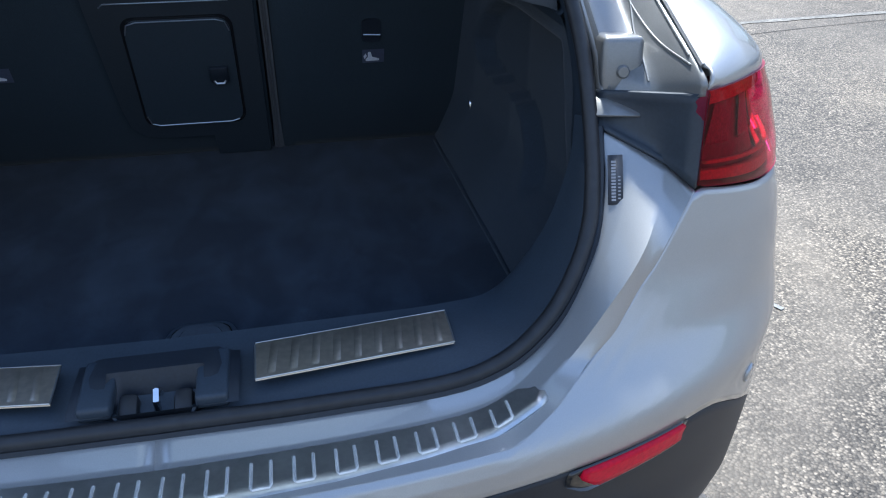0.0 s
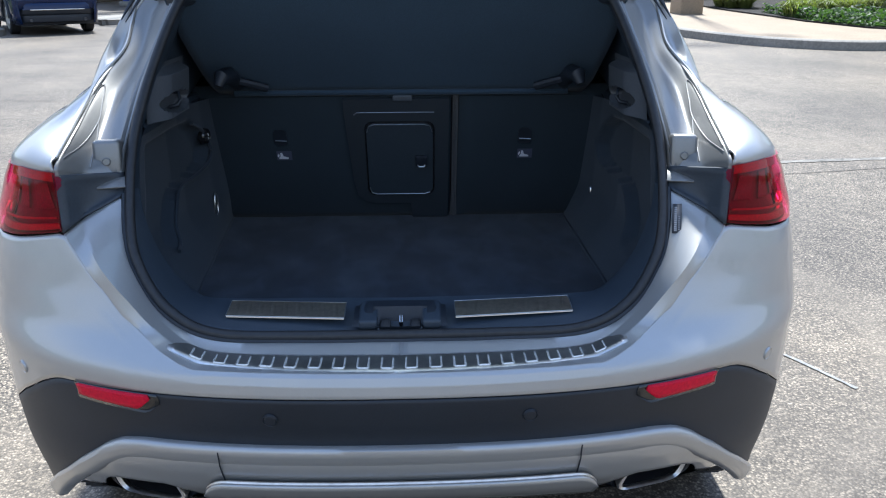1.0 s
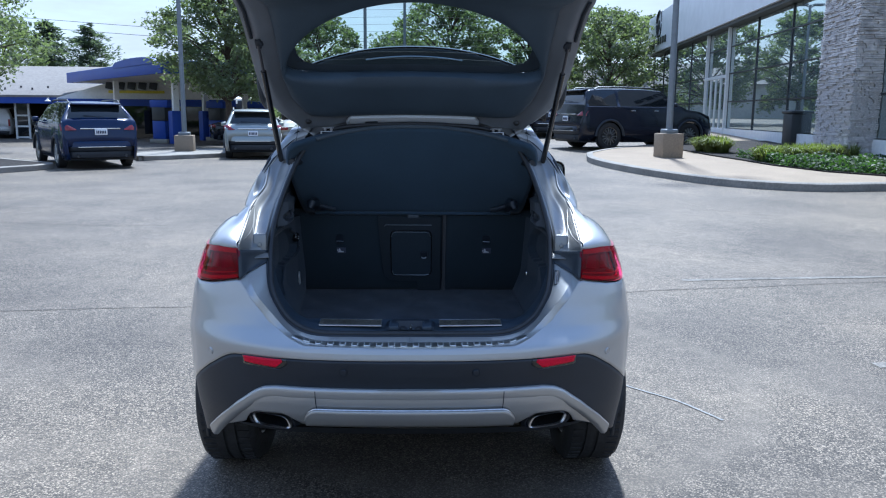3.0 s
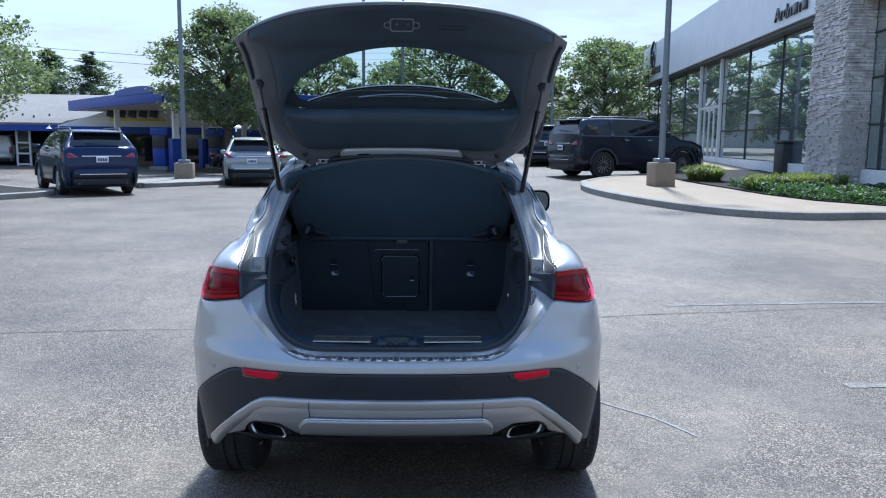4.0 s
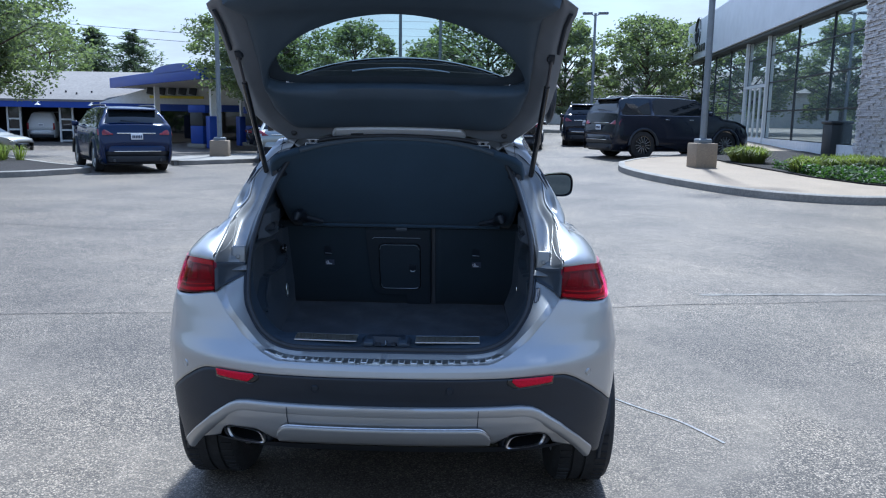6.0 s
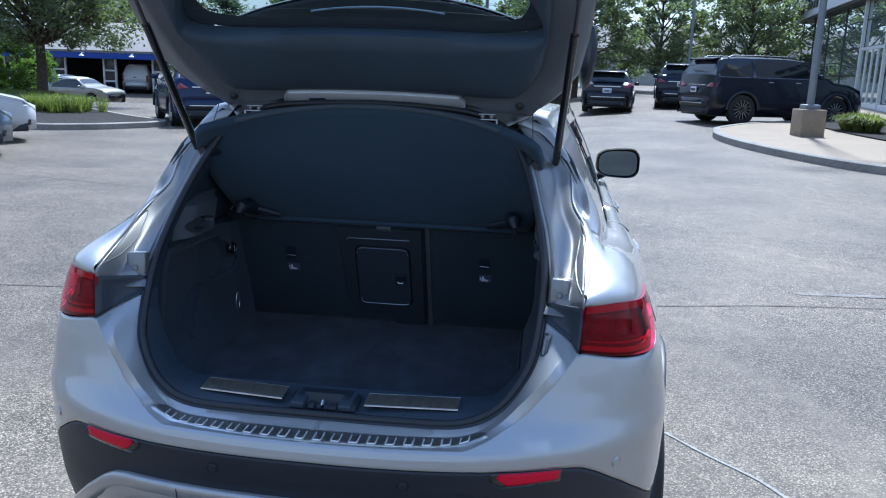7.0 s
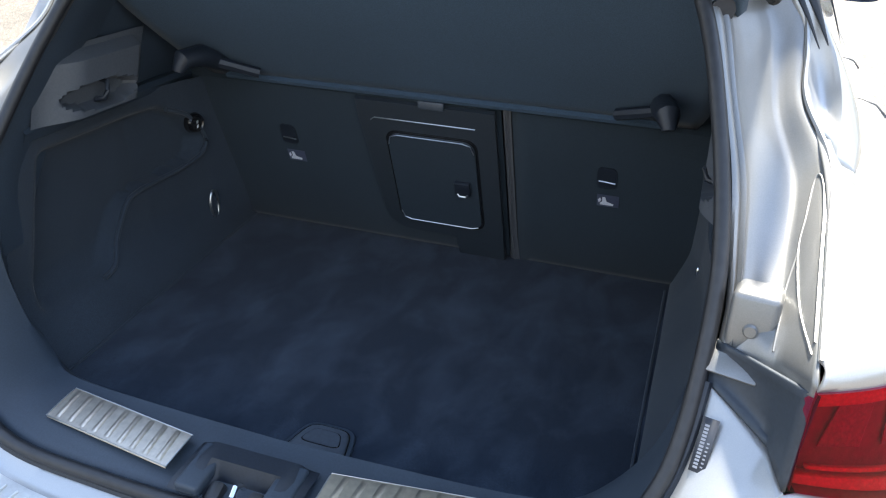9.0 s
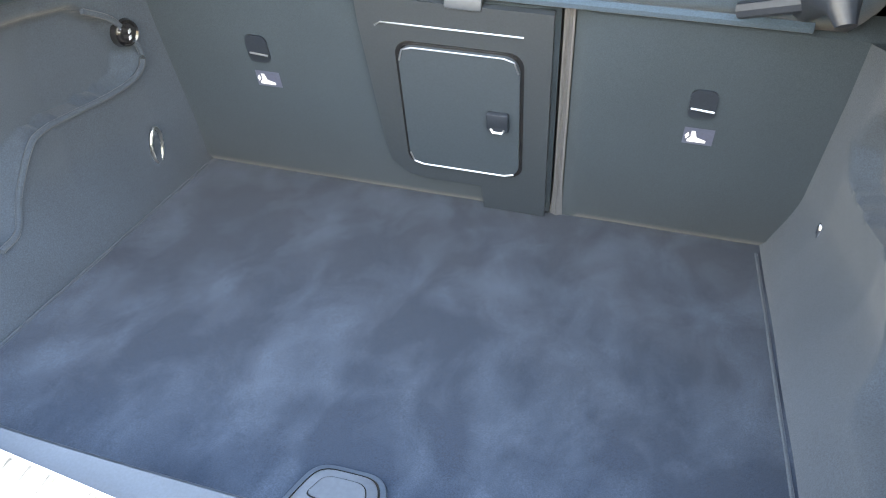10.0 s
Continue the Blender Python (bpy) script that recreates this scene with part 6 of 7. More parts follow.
# ---- parked vehicles ----
def parked_car(name, at, rz, L, W, H, paint, label, style="suv", rails=False, belt=0.98, plate=True, wheel_r=.36, lamps=True, category="car", spoke=10, lamp_h=None, plate_h=None):
    """A parked vehicle along local +y, its tail at y = 0."""
    ob = thing(name, label, category, at, rz=rz)
    hw = W / 2
    lamp_h = lamp_h or belt - .06
    if style == "suv":
        rake = .62 if belt > 1.25 else 1.0
        ys = [0, .03, .07, .13, .20 * rake + .06 * (1 - rake), .42 * rake, .56 * rake, .9, 1.6, 2.4, L * .60, L * .68, L * .76, L * .86, L * .95, L]
        roof = [.62, .84, 1.0, belt + .06, belt + .14, H - .13, H - .05, H - .01, H, H, H - .04, (H + belt) / 2 - .08, max(1.12, belt - .04), max(1.04, belt - .10), max(.92, belt - .24), .62]
        tap = [.86, .92, .955, .975, .985, 1, 1, 1, 1, 1, 1, 1, 1, .98, .90, .72]
    elif style == "van":
        ys = [0, .03, .10, .22, .5, .9, 1.6, 2.4, L * .66, L * .74, L * .80, L * .88, L * .96, L]
        roof = [.70, .95, 1.2, H - .10, H - .02, H, H, H, H - .02, H - .35, 1.25, 1.12, .95, .6]
        tap = [.95, .97, .98, 1, 1, 1, 1, 1, 1, 1, 1, .98, .9, .72]
    else:
        ys = [0, .05, .35, .75, 1.05, 1.5, 1.9, 2.4, L * .58, L * .66, L * .74, L * .86, L * .95, L]
        roof = [.66, .90, 1.00, 1.03, 1.16, H - .04, H, H, H - .05, H - .26, 1.01, .95, .86, .66]
        tap = [.82, .90, .96, .98, 1, 1, 1, 1, 1, 1, 1, .98, .92, .74]
    wc = (L * .20 if style != "sedan" else L * .235, L * .79 if style != "sedan" else L * .80)
    yy = sorted({round(v, 3) for v in ys + [c + d for c in wc for d in (-wheel_r - .07, -wheel_r * .9, -.25, -.12, 0, .12, .25, wheel_r * .9, wheel_r + .07)] if 0 <= v <= L})

    def sec(y):
        r, t = interp(y, ys, roof), interp(y, ys, tap)
        foot_z = .26
        for c in wc:
            if abs(y - c) < wheel_r + .06:
                foot_z = max(foot_z, wheel_r + math.sqrt((wheel_r + .06) ** 2 - (y - c) ** 2))
        bz = min(belt, r - .04)
        rw = hw * t * (1 - .26 * sstep(0, .55, r - bz))
        w = hw * t
        return [Vector((w * .95, y, foot_z)), Vector((w * .995, y, max(.5, foot_z + .03))), Vector((w, y, max(.72, foot_z + .05))), Vector((w * .985, y, bz)), Vector((w * .965, y, bz + .03)), Vector((lerp((w * .965, 0, 0), (rw, 0, 0), .5).x + .01, y, (bz + r) / 2)), Vector((rw, y, r - .05)), Vector((rw * .86, y, r - .008)), Vector((rw * .45, y, r + .012)), Vector((0, y, r + .018))]

    S = [sec(y) for y in yy]
    shell, clad = bmesh.new(), bmesh.new()
    panes = {}
    g0, g1 = (.40 * (.62 if belt > 1.25 else 1), L * .70) if style == "suv" else ((.5, L * .72) if style == "van" else (1.0, L * .68))
    pillars = (L * .27, L * .45, L * .60) if style != "sedan" else (L * .42,)
    for s in (-1, 1):
        m = Vector((s, 1, 1))
        vs = [[shell.verts.new(p * m) for p in r] for r in S]
        for i in range(len(yy) - 1):
            ym = (yy[i] + yy[i + 1]) / 2
            ra, rb = S[i][9].z, S[i + 1][9].z
            steep = abs(ra - rb) / max(.001, yy[i + 1] - yy[i])
            for j in range(9):
                win = j in (4, 5) and g0 < ym < g1 and max(ra, rb) > belt + .2 and min(S[i][6].z, S[i + 1][6].z) > belt + .1
                if win and any(abs(ym - p) < .05 for p in pillars):
                    win = False
                end = j in (7, 8) and steep > .45 and min(ra, rb) > belt + .10 and max(ra, rb) > belt + .12
                q = [p * m for p in (S[i][j], S[i + 1][j], S[i + 1][j + 1], S[i][j + 1])]
                if end:
                    panes.setdefault("rear_window" if ym < L / 2 else "windscreen", []).append(q)
                elif win:
                    panes.setdefault((s, sum(ym > p for p in pillars)), []).append(q)
                else:
                    shell.faces.new((vs[i][j], vs[i + 1][j], vs[i + 1][j + 1], vs[i][j + 1]))
    bmesh.ops.remove_doubles(shell, verts=shell.verts, dist=1e-5)
    bmesh.ops.holes_fill(shell, edges=[e for e in shell.edges if e.is_boundary and all(abs(v.co.y - 0) < 1e-4 for v in e.verts)])
    part("body", shell, paint, ob, smooth=50, thick=.01)
    for key, quads in panes.items():
        bm = bmesh.new()
        for q in quads:
            bm.faces.new([bm.verts.new(p) for p in q])
        bmesh.ops.remove_doubles(bm, verts=bm.verts, dist=1e-5)
        part(key if isinstance(key, str) else "side_window", bm, CARGLASS, ob, "dark tinted glass", smooth=50)
    # sills and under-body
    box(clad, (0, L / 2, .30), (W * .90, L * .93, .16), None, .03)
    part("underbody", clad, PLASTIC, ob)
    bm = bmesh.new()
    P = []
    for k in range(17):
        q = -1 + k / 8
        y0 = .30 * abs(q) ** 6 - .02
        P.append([(q * hw * .99, y0 + dy, z) for dy, z in ((.10, .74), (.0, .72), (-.03, .66), (-.04, .575))])
    grid(bm, P)
    part("rear_bumper", bm, paint, ob, smooth=50)
    bm = bmesh.new()
    P = []
    for k in range(17):
        q = -1 + k / 8
        y0 = .30 * abs(q) ** 6 - .02
        P.append([(q * hw * .99, y0 + dy, z) for dy, z in ((-.04, .575), (-.034, .565), (-.03, .50), (.02, .45), (.10, .44))])
    grid(bm, P)
    part("bumper_lower", bm, PLASTIC if style == "suv" else paint, ob, "black lower bumper" if style == "suv" else "", smooth=50)
    bm = bmesh.new()
    P = []
    for k in range(17):
        q = -1 + k / 8
        y0 = .30 * abs(q) ** 6
        P.append([(q * hw * .97, y0 + dy, z) for dy, z in ((.06, .46), (-.01, .45), (-.02, .38), (.0, .30), (.10, .27))])
    grid(bm, P)
    part("rear_valance", bm, PLASTIC, ob, "black lower valance")
    if style == "suv":
        bm = bmesh.new()
        box(bm, (0, .055 if lamp_h < 1.0 else .075, lamp_h + .045), (W * .52, .04, .03), None, .006)
        part("tailgate_strip", bm, CHROME, ob, "chrome strip over the number plate")
        bm = bmesh.new()
        box(bm, (-.08, .225 * (.70 if belt > 1.25 else 1), belt + .19), (.55, .018, .018), pose(0, 0, 0, 30, 4, 0), .004)
        part("rear_wiper", bm, PLASTIC, ob)
    if style == "suv":
        for s in (-1, 1):
            for c in wc:
                bm = bmesh.new()
                tube(bm, [(s * (hw - .005), c - math.cos(a) * (wheel_r + .075), wheel_r + math.sin(a) * (wheel_r + .075)) for a in [math.pi * k / 16 for k in range(17)]], .045, 6)
                part("arch_trim", bm, PLASTIC, ob)
            bm = bmesh.new()
            lathe(bm, [(0, .0), (.030, .0), (.034, .03), (.04, .0)], Matrix.Translation((s * hw * .62, -.01, .34)) @ pose(0, 0, 0, 0, 0, -90), 12)
            part("exhaust_tip", bm, RAILMETAL, ob)
    bm = bmesh.new()
    P = []
    for k in range(17):
        q = -1 + k / 8
        y0 = L - .46 * abs(q) ** 2.6
        w = hw * (.965 - .05 * abs(q) ** 3)
        P.append([(q * w, y0 + dy, z) for dy, z in ((-.16, .76), (-.07, .70), (-.005, .60), (.03, .50), (.035, .42), (.015, .34), (-.05, .26), (-.18, .22))])
    grid(bm, P)
    part("front_bumper", bm, paint, ob, smooth=60)
    bm = bmesh.new()
    P = []
    for k in range(9):
        q = -.62 + 1.24 * k / 8
        y0 = L + .05 - .46 * abs(q) ** 2.6
        P.append([(q * hw, y0 + dy, z) for dy, z in ((-.06, .585), (-.01, .57), (.002, .48), (.002, .40), (-.03, .33), (-.06, .32))])
    grid(bm, P)
    part("grille", bm, GLOSSBLACK, ob)
    for s in (-1, 1):
        bm = bmesh.new()
        if style == "suv":
            P = []
            for k in range(9):
                f = k / 8
                x = hw * (.62 + .375 * f)
                y = .055 + .34 * max(0, f - .45) ** 1.6
                h0 = lamp_h - .02 * f
                h1 = h0 + interp(f, [0, .3, .7, 1], [.05, .12, .19, .17])
                P.append([(s * x, y + .03, h0), (s * x, y - .02, h0 + .015), (s * x, y - .005, (h0 + h1) / 2), (s * x, y + .045, h1 - .012), (s * x, y + .08, h1)])
            grid(bm, P)
        elif style == "van":
            box(bm, (s * hw * .93, .02, .95), (.12, .06, .42), None, .02)
        else:
            box(bm, (s * hw * .72, .06, .84), (W * .2, .16, .12), pose(0, 0, 0, 0, 0, -14 * s), .03, 3)
        part("tail_lamp", bm, PARKLAMP, ob, "dark red tail lamp")
        bm = bmesh.new()
        P = []
        hz = .72 if style == "sedan" else .84
        for k in range(9):
            f = k / 8
            x = hw * (.52 + .42 * f)
            y = L + .03 - .40 * (x / hw) ** 2.6
            P.append([(s * x, y - .05 - .08 * f, hz - .045 + .03 * f), (s * x, y + .0 - .08 * f, hz - .02 + .04 * f), (s * x, y - .03 - .10 * f, hz + .04 + .04 * f), (s * x, y - .12 - .12 * f, hz + .065 + .05 * f)])
        grid(bm, P)
        part("headlight", bm, CHROME, ob, "clear headlight")
        if style == "sedan":
            bm = bmesh.new()
            box(bm, (s * hw * .74, L - .13, .40), (.20, .10, .13), pose(0, 0, 0, 0, 0, -28 * s), .03)
            part("fog_intake", bm, GLOSSBLACK, ob)
        bm = bmesh.new()
        box(bm, (s * (hw + .09), L * .655, belt + .09), (.18, .10, .14), None, .04, 3)
        part("door_mirror", bm, paint, ob)
        for y in (L * .36, L * .53):
            bm = bmesh.new()
            box(bm, (s * (hw + .006), y, belt - .10), (.03, .17, .028), None, .008)
            part("door_handle", bm, CHROME, ob)
        if rails:
            bm = bmesh.new()
            tube(bm, [(s * hw * .66, .62, H - .03), (s * hw * .66, .75, H + .035), (s * hw * .68, 1.6, H + .045), (s * hw * .68, L * .52, H + .035), (s * hw * .68, L * .55, H - .01)], .022, 8)
            part("roof_rail", bm, RAILMETAL, ob, "satin roof rail")
        for c in wc:
            wheel = new("wheel")
            wheel.parent = ob
            wheel.location = (s * (hw - .12), c, wheel_r)
            M = pose(0, 0, 0, 0, 0, 0 if s > 0 else 180)
            rr = wheel_r * .68
            bm = bmesh.new()
            lathe(bm, [(rr, -.10), (wheel_r * .93, -.11), (wheel_r, -.09), (wheel_r, .09), (wheel_r * .93, .11), (rr, .10)], M, 36)
            part("tyre", bm, TYRE, wheel)
            bm = bmesh.new()
            lathe(bm, [(rr, .09), (rr * .97, .105), (rr * .90, .098), (rr * .88, .02)], M, 36)
            for k in range(spoke):
                a = 2 * math.pi * k / spoke
                box(bm, M @ Vector((.085, math.cos(a) * rr * .52, math.sin(a) * rr * .52)), (.03, rr * .84, .035), M @ pose(0, 0, 0, math.degrees(a), 0, 0), .008, 1)
            lathe(bm, [(0, .105), (.05, .10), (.06, .06)], M, 16)
            part("rim", bm, GLOSSBLACK if spoke == 14 else ALLOY, wheel)
            if spoke == 14:
                for k in range(spoke):
                    a = 2 * math.pi * k / spoke
                    bm = bmesh.new()
                    box(bm, M @ Vector((.103, math.cos(a) * rr * .60, math.sin(a) * rr * .60)), (.008, rr * .62, .012), M @ pose(0, 0, 0, math.degrees(a), 0, 0))
                    part("bright_spoke_face", bm, ALLOY, wheel)
            bm = bmesh.new()
            lathe(bm, [(0, .03), (rr * .9, .03), (rr * .9, .0)], M, 24)
            part("brake_shadow_disc", bm, PLASTIC, wheel)
    if style != "sedan":
        bm = bmesh.new()
        box(bm, (0, .42 * (.66 if belt > 1.25 else 1), H - .055), (W * .64, .26, .045), pose(0, 0, 0, 8, 0, 0), .02)
        part("rear_spoiler", bm, paint, ob)
        bm = bmesh.new()
        box(bm, (0, -.058, .575), (W * .62, .012, .022), None, .005)
        part("bumper_strip", bm, CHROME, ob)
    if plate:
        bm = bmesh.new()
        pz = plate_h or (belt - .16 if style != "sedan" else .78)
        py = .012 if style != "sedan" else -.01
        box(bm, (0, py, pz), (.305, .02, .155), None, .006)
        pl = part("number_plate", bm, WHITEPRINT, ob, "white number plate with dark bars")
        bm = bmesh.new()
        for k in range(6):
            box(bm, (-.105 + .042 * k, py - .012, pz - .005), (.028, .004, .075))
        part("plate_bars", bm, BLUEPAINT, pl)
    return ob


RAILMETAL = mat("satin_roof_rail", (0.13, 0.135, 0.145), 0.5, 0.7, var=0.1, scale=60)
PARKLAMP = mat("dark_red_lamp", (0.21, 0.012, 0.018), 0.2, coat=0.4, var=0.3, scale=40)
BLUEPAINT = mat("dark_blue_car_paint", (0.003, 0.014, 0.058), 0.22, 0.1, coat=0.25, spec=0.35, var=0.06, scale=500)
BLACKPAINT = mat("black_blue_car_paint", (0.006, 0.009, 0.020), 0.2, 0.1, coat=0.25, spec=0.35, var=0.06, scale=500)
GREYPAINT = mat("pale_grey_car_paint", (0.30, 0.325, 0.315), 0.35, 0.4, coat=0.6, var=0.05, scale=500)
GREYBLUE = mat("grey_blue_car_paint", (0.17, 0.21, 0.25), 0.28, 0.6, coat=0.9, var=0.05, scale=500)
WHITEPAINT = mat("white_car_paint", (0.55, 0.56, 0.57), 0.35, 0.0, coat=0.5, var=0.03, scale=300)
BEIGEPAINT = mat("champagne_car_paint", (0.26, 0.25, 0.215), 0.38, 0.4, coat=0.5, var=0.04, scale=300)
parked_car("parked_suv", (-8.35, 18.4, 0), 34, 5.0, 1.90, 1.74, BLUEPAINT, "dark blue three-row SUV with roof rails parked by the kerb", rails=True, belt=1.17, wheel_r=.38, lamp_h=1.00, plate_h=.96)
parked_car("parked_hatchback", (-5.4, 23.0, 0), 12, 4.45, 1.80, 1.58, GREYPAINT, "pale grey compact crossover with dark bumper parked by the forecourt", rails=True, belt=.98, wheel_r=.35)
parked_car("parked_suv", (4.50, 22.65, .42), -70, 5.1, 2.03, 1.88, BLACKPAINT, "large black full-size SUV with silver roof rails before the showroom", rails=True, belt=1.30, wheel_r=.42, spoke=14, lamp_h=1.04, plate_h=.95)
parked_car("parked_hatchback", (2.35, 27.5, .38), -6, 4.5, 1.80, 1.52, BLACKPAINT, "black crossover seen from behind in the far row", rails=True, belt=.96, wheel_r=.34)
parked_car("parked_suv", (5.15, 29.2, .54), -8, 4.8, 1.88, 1.70, BLACKPAINT, "dark navy SUV seen from behind in the far row", rails=True, belt=1.13, wheel_r=.37, lamp_h=.98, plate_h=.92)
parked_car("parked_sedan", (-12.34, 7.64, 0), -45, 4.85, 1.84, 1.45, GREYBLUE, "grey-blue saloon car with bright alloy wheels", style="sedan", belt=.92, wheel_r=.335)
parked_car("parked_sedan", (-13.6, 10.1, 0), -45, 4.85, 1.84, 1.45, WHITEPAINT, "white saloon car parked beside a grey one", style="sedan", belt=.92, wheel_r=.335)
parked_car("parked_sedan", (-26.2, 38.1, -.62), -100, 4.4, 1.75, 1.40, BEIGEPAINT, "champagne saloon car parked before the workshop", style="sedan", belt=.9, wheel_r=.32)
parked_car("parked_sedan", (-27.8, 40.5, -.62), -106, 4.5, 1.78, 1.42, WHITEPAINT, "small white saloon car by the workshop", style="sedan", belt=.9, wheel_r=.32)
parked_car("parked_sedan", (-29.3, 41.5, -.60), -108, 4.6, 1.80, 1.48, BLACKPAINT, "black saloon car behind a champagne one", style="sedan", belt=.9, wheel_r=.32)
parked_car("parked_van", (-25.86, 46.5, -.25), 4, 4.5, 1.70, 1.85, WHITEPAINT, "white panel van standing in a workshop bay", style="van", belt=1.2, wheel_r=.36)
parked_car("parked_sedan", (-4.9, 29.5, 0), 10, 4.6, 1.80, 1.45, BEIGEPAINT, "pale green-grey saloon behind the crossover", style="sedan", belt=.9, wheel_r=.32)
parked_car("parked_sedan", (-9.6, 34.0, 0), -70, 4.6, 1.80, 1.40, BLACKPAINT, "black saloon car at the fuel pumps", style="sedan", belt=.9, wheel_r=.32)

# ---- showroom ----
STONE = mat("stacked_ledge_stone", (0.72, 0.68, 0.65), 0.85, color2=(0.46, 0.43, 0.42), scale=3.5, bump=0.6, bscale=30, var2=0.25, scale2=6)
FASCIA = mat("pale_metal_fascia", (0.72, 0.73, 0.75), 0.45, 0.1, var=0.04, scale=2, var2=0.03, scale2=.5)
FRAMEM = mat("dark_window_frame", (0.03, 0.033, 0.035), 0.5, var=0.1, scale=10)
WHITEFR = mat("white_door_frame", (0.62, 0.63, 0.62), 0.5, var=0.05, scale=10)
PANE = mat("showroom_glass", (0.52, 0.60, 0.60), 0.02, 0.85, var=0.06, scale=.4)
LETTER = mat("dark_sign_letters", (0.05, 0.055, 0.06), 0.35, 0.5, var=0.1, scale=20)
WALLW = mat("white_render_wall", (0.78, 0.77, 0.74), 0.85, var=0.06, scale=8, bump=.2, bscale=60)
show = thing("showroom_building", "glass-fronted car showroom with a pale metal fascia and a stacked-stone pier", "building", kind="structure")
FX, FS = 9.28, 0.11


def face(y, out=0.0, z=0.0):
    return Vector((FX + FS * y - out, y + out * FS, z))


FA = math.degrees(math.atan(FS))
GZ, Z0, Z1, Z2 = .55, .95, 5.2, 7.4
Y0, Y1 = 8.0, 49.0


def wall_box(bm, ya, yb, za, zb, d0, d1, bevel=0.0):
    c = lerp(face((ya + yb) / 2, d0, (za + zb) / 2), face((ya + yb) / 2, d1, (za + zb) / 2), .5)
    box(bm, c, (abs(d1 - d0), (yb - ya) * math.sqrt(1 + FS * FS), zb - za), pose(0, 0, 0, 0, 0, -FA), bevel)


bm = bmesh.new()
wall_box(bm, Y0, Y1, Z1, Z2, -.6, .35)
part("fascia", bm, FASCIA, show, "pale grey metal fascia")
bm = bmesh.new()
wall_box(bm, Y0, Y1, Z1 - .12, Z1 - .004, -.6, .25)
part("fascia_soffit", bm, FRAMEM, show)
bm = bmesh.new()
wall_box(bm, Y0, Y1, -.2, Z0, -.4, .0)
part("plinth", bm, WALLW, show, "white plinth wall")
bm = bmesh.new()
wall_box(bm, Y0, Y1, Z2 - .05, Z2 + .02, -14, -.6)
part("roof", bm, FASCIA, show)
bm = bmesh.new()
wall_box(bm, Y0, Y1, -.2, Z2 - .06, -14, -13.8)
wall_box(bm, Y1 - .2, Y1, -.2, Z2 - .06, -13.8, -.6)
wall_box(bm, Y0, Y0 + .2, -.2, Z2 - .06, -13.8, -.6)
wall_box(bm, Y0, Y1, -.2, .6, -13.8, -.6)
part("back_wall", bm, WALLW, show)
bays = [Y0, 12.5, 16.2, 19.9, 23.6, 27.3, 31.0, 34.6, 38.3, 42.0, 45.7, Y1]
for ya, yb in zip(bays, bays[1:]):
    door = 31.0 < (ya + yb) / 2 < 34.8
    for za, zb in ((Z0, 2.05), (2.05, 3.2), (3.2, 4.3), (4.3, Z1 - .12)):
        if door and zb <= 3.3:
            continue
        bm = bmesh.new()
        wall_box(bm, ya + .03, yb - .03, za + .03, zb - .03, -.14, -.12)
        part("pane", bm, PANE, show)
for y in bays:
    bm = bmesh.new()
    wall_box(bm, y - .028, y + .028, Z0, Z1 - .12, -.16, -.08)
    part("mullion", bm, FRAMEM, show)
for z in (2.05, 3.2, 4.3):
    bm = bmesh.new()
    wall_box(bm, Y0, Y1, z - .022, z + .022, -.155, -.09)
    part("transom", bm, FRAMEM, show)
door = new("entrance_door")
door.parent = show
door["label"] = "white-framed double glass entrance door"
D0, D1 = 31.0, 34.6
bm = bmesh.new()
for y in (D0, D1):
    wall_box(bm, y - .08, y + .08, GZ, Z1 - .12, -.10, .02)
for y in (D0 + .95, (D0 + D1) / 2, D1 - .95):
    wall_box(bm, y - .045, y + .045, GZ, 3.2, -.08, -.01)
for z in (.62, 3.12):
    wall_box(bm, D0, D1, z - .06, z + .06, -.078, -.012)
part("door_frame", bm, WHITEFR, door)
bm = bmesh.new()
wall_box(bm, D0 + .1, D1 - .1, .7, 3.05, -.06, -.05)
part("door_glass", bm, PANE, door)
# stacked-stone pier: uneven ledge stones round a core
pier = new("stone_pier")
pier.parent = show
pier["label"] = "tall pier of pale stacked ledge stone"
PY0, PY1, PD0, PD1 = 16.9, 19.2, -.11, .55
bm = bmesh.new()
wall_box(bm, PY0 + .04, PY1 - .04, .3, 9.2, PD0 + .04, PD1 - .04)
part("pier_core", bm, STONE, pier)
random.seed(11)
bm = bmesh.new()
bmesh.ops.create_cube(bm, size=1)
stone_me = bpy.data.meshes.new("ledge_stone")
bm.to_mesh(stone_me)
bm.free()
stone_me.materials.append(STONE)
rest = bmesh.new()
singles = 0


def ledge(ya, yb, za, zb, d0, d1, near):
    global singles
    if not near or singles >= 295:
        wall_box(rest, ya, yb, za, zb, d0, d1)
        return
    singles += 1
    ob = new("ledge_stone", stone_me)
    ob.parent = pier
    c = lerp(face((ya + yb) / 2, d0, (za + zb) / 2), face((ya + yb) / 2, d1, (za + zb) / 2), .5)
    ob.matrix_world = Matrix.Translation(c) @ pose(0, 0, 0, 0, 0, -FA) @ Matrix.Diagonal((abs(d1 - d0), (yb - ya) * math.sqrt(1 + FS * FS), zb - za, 1))


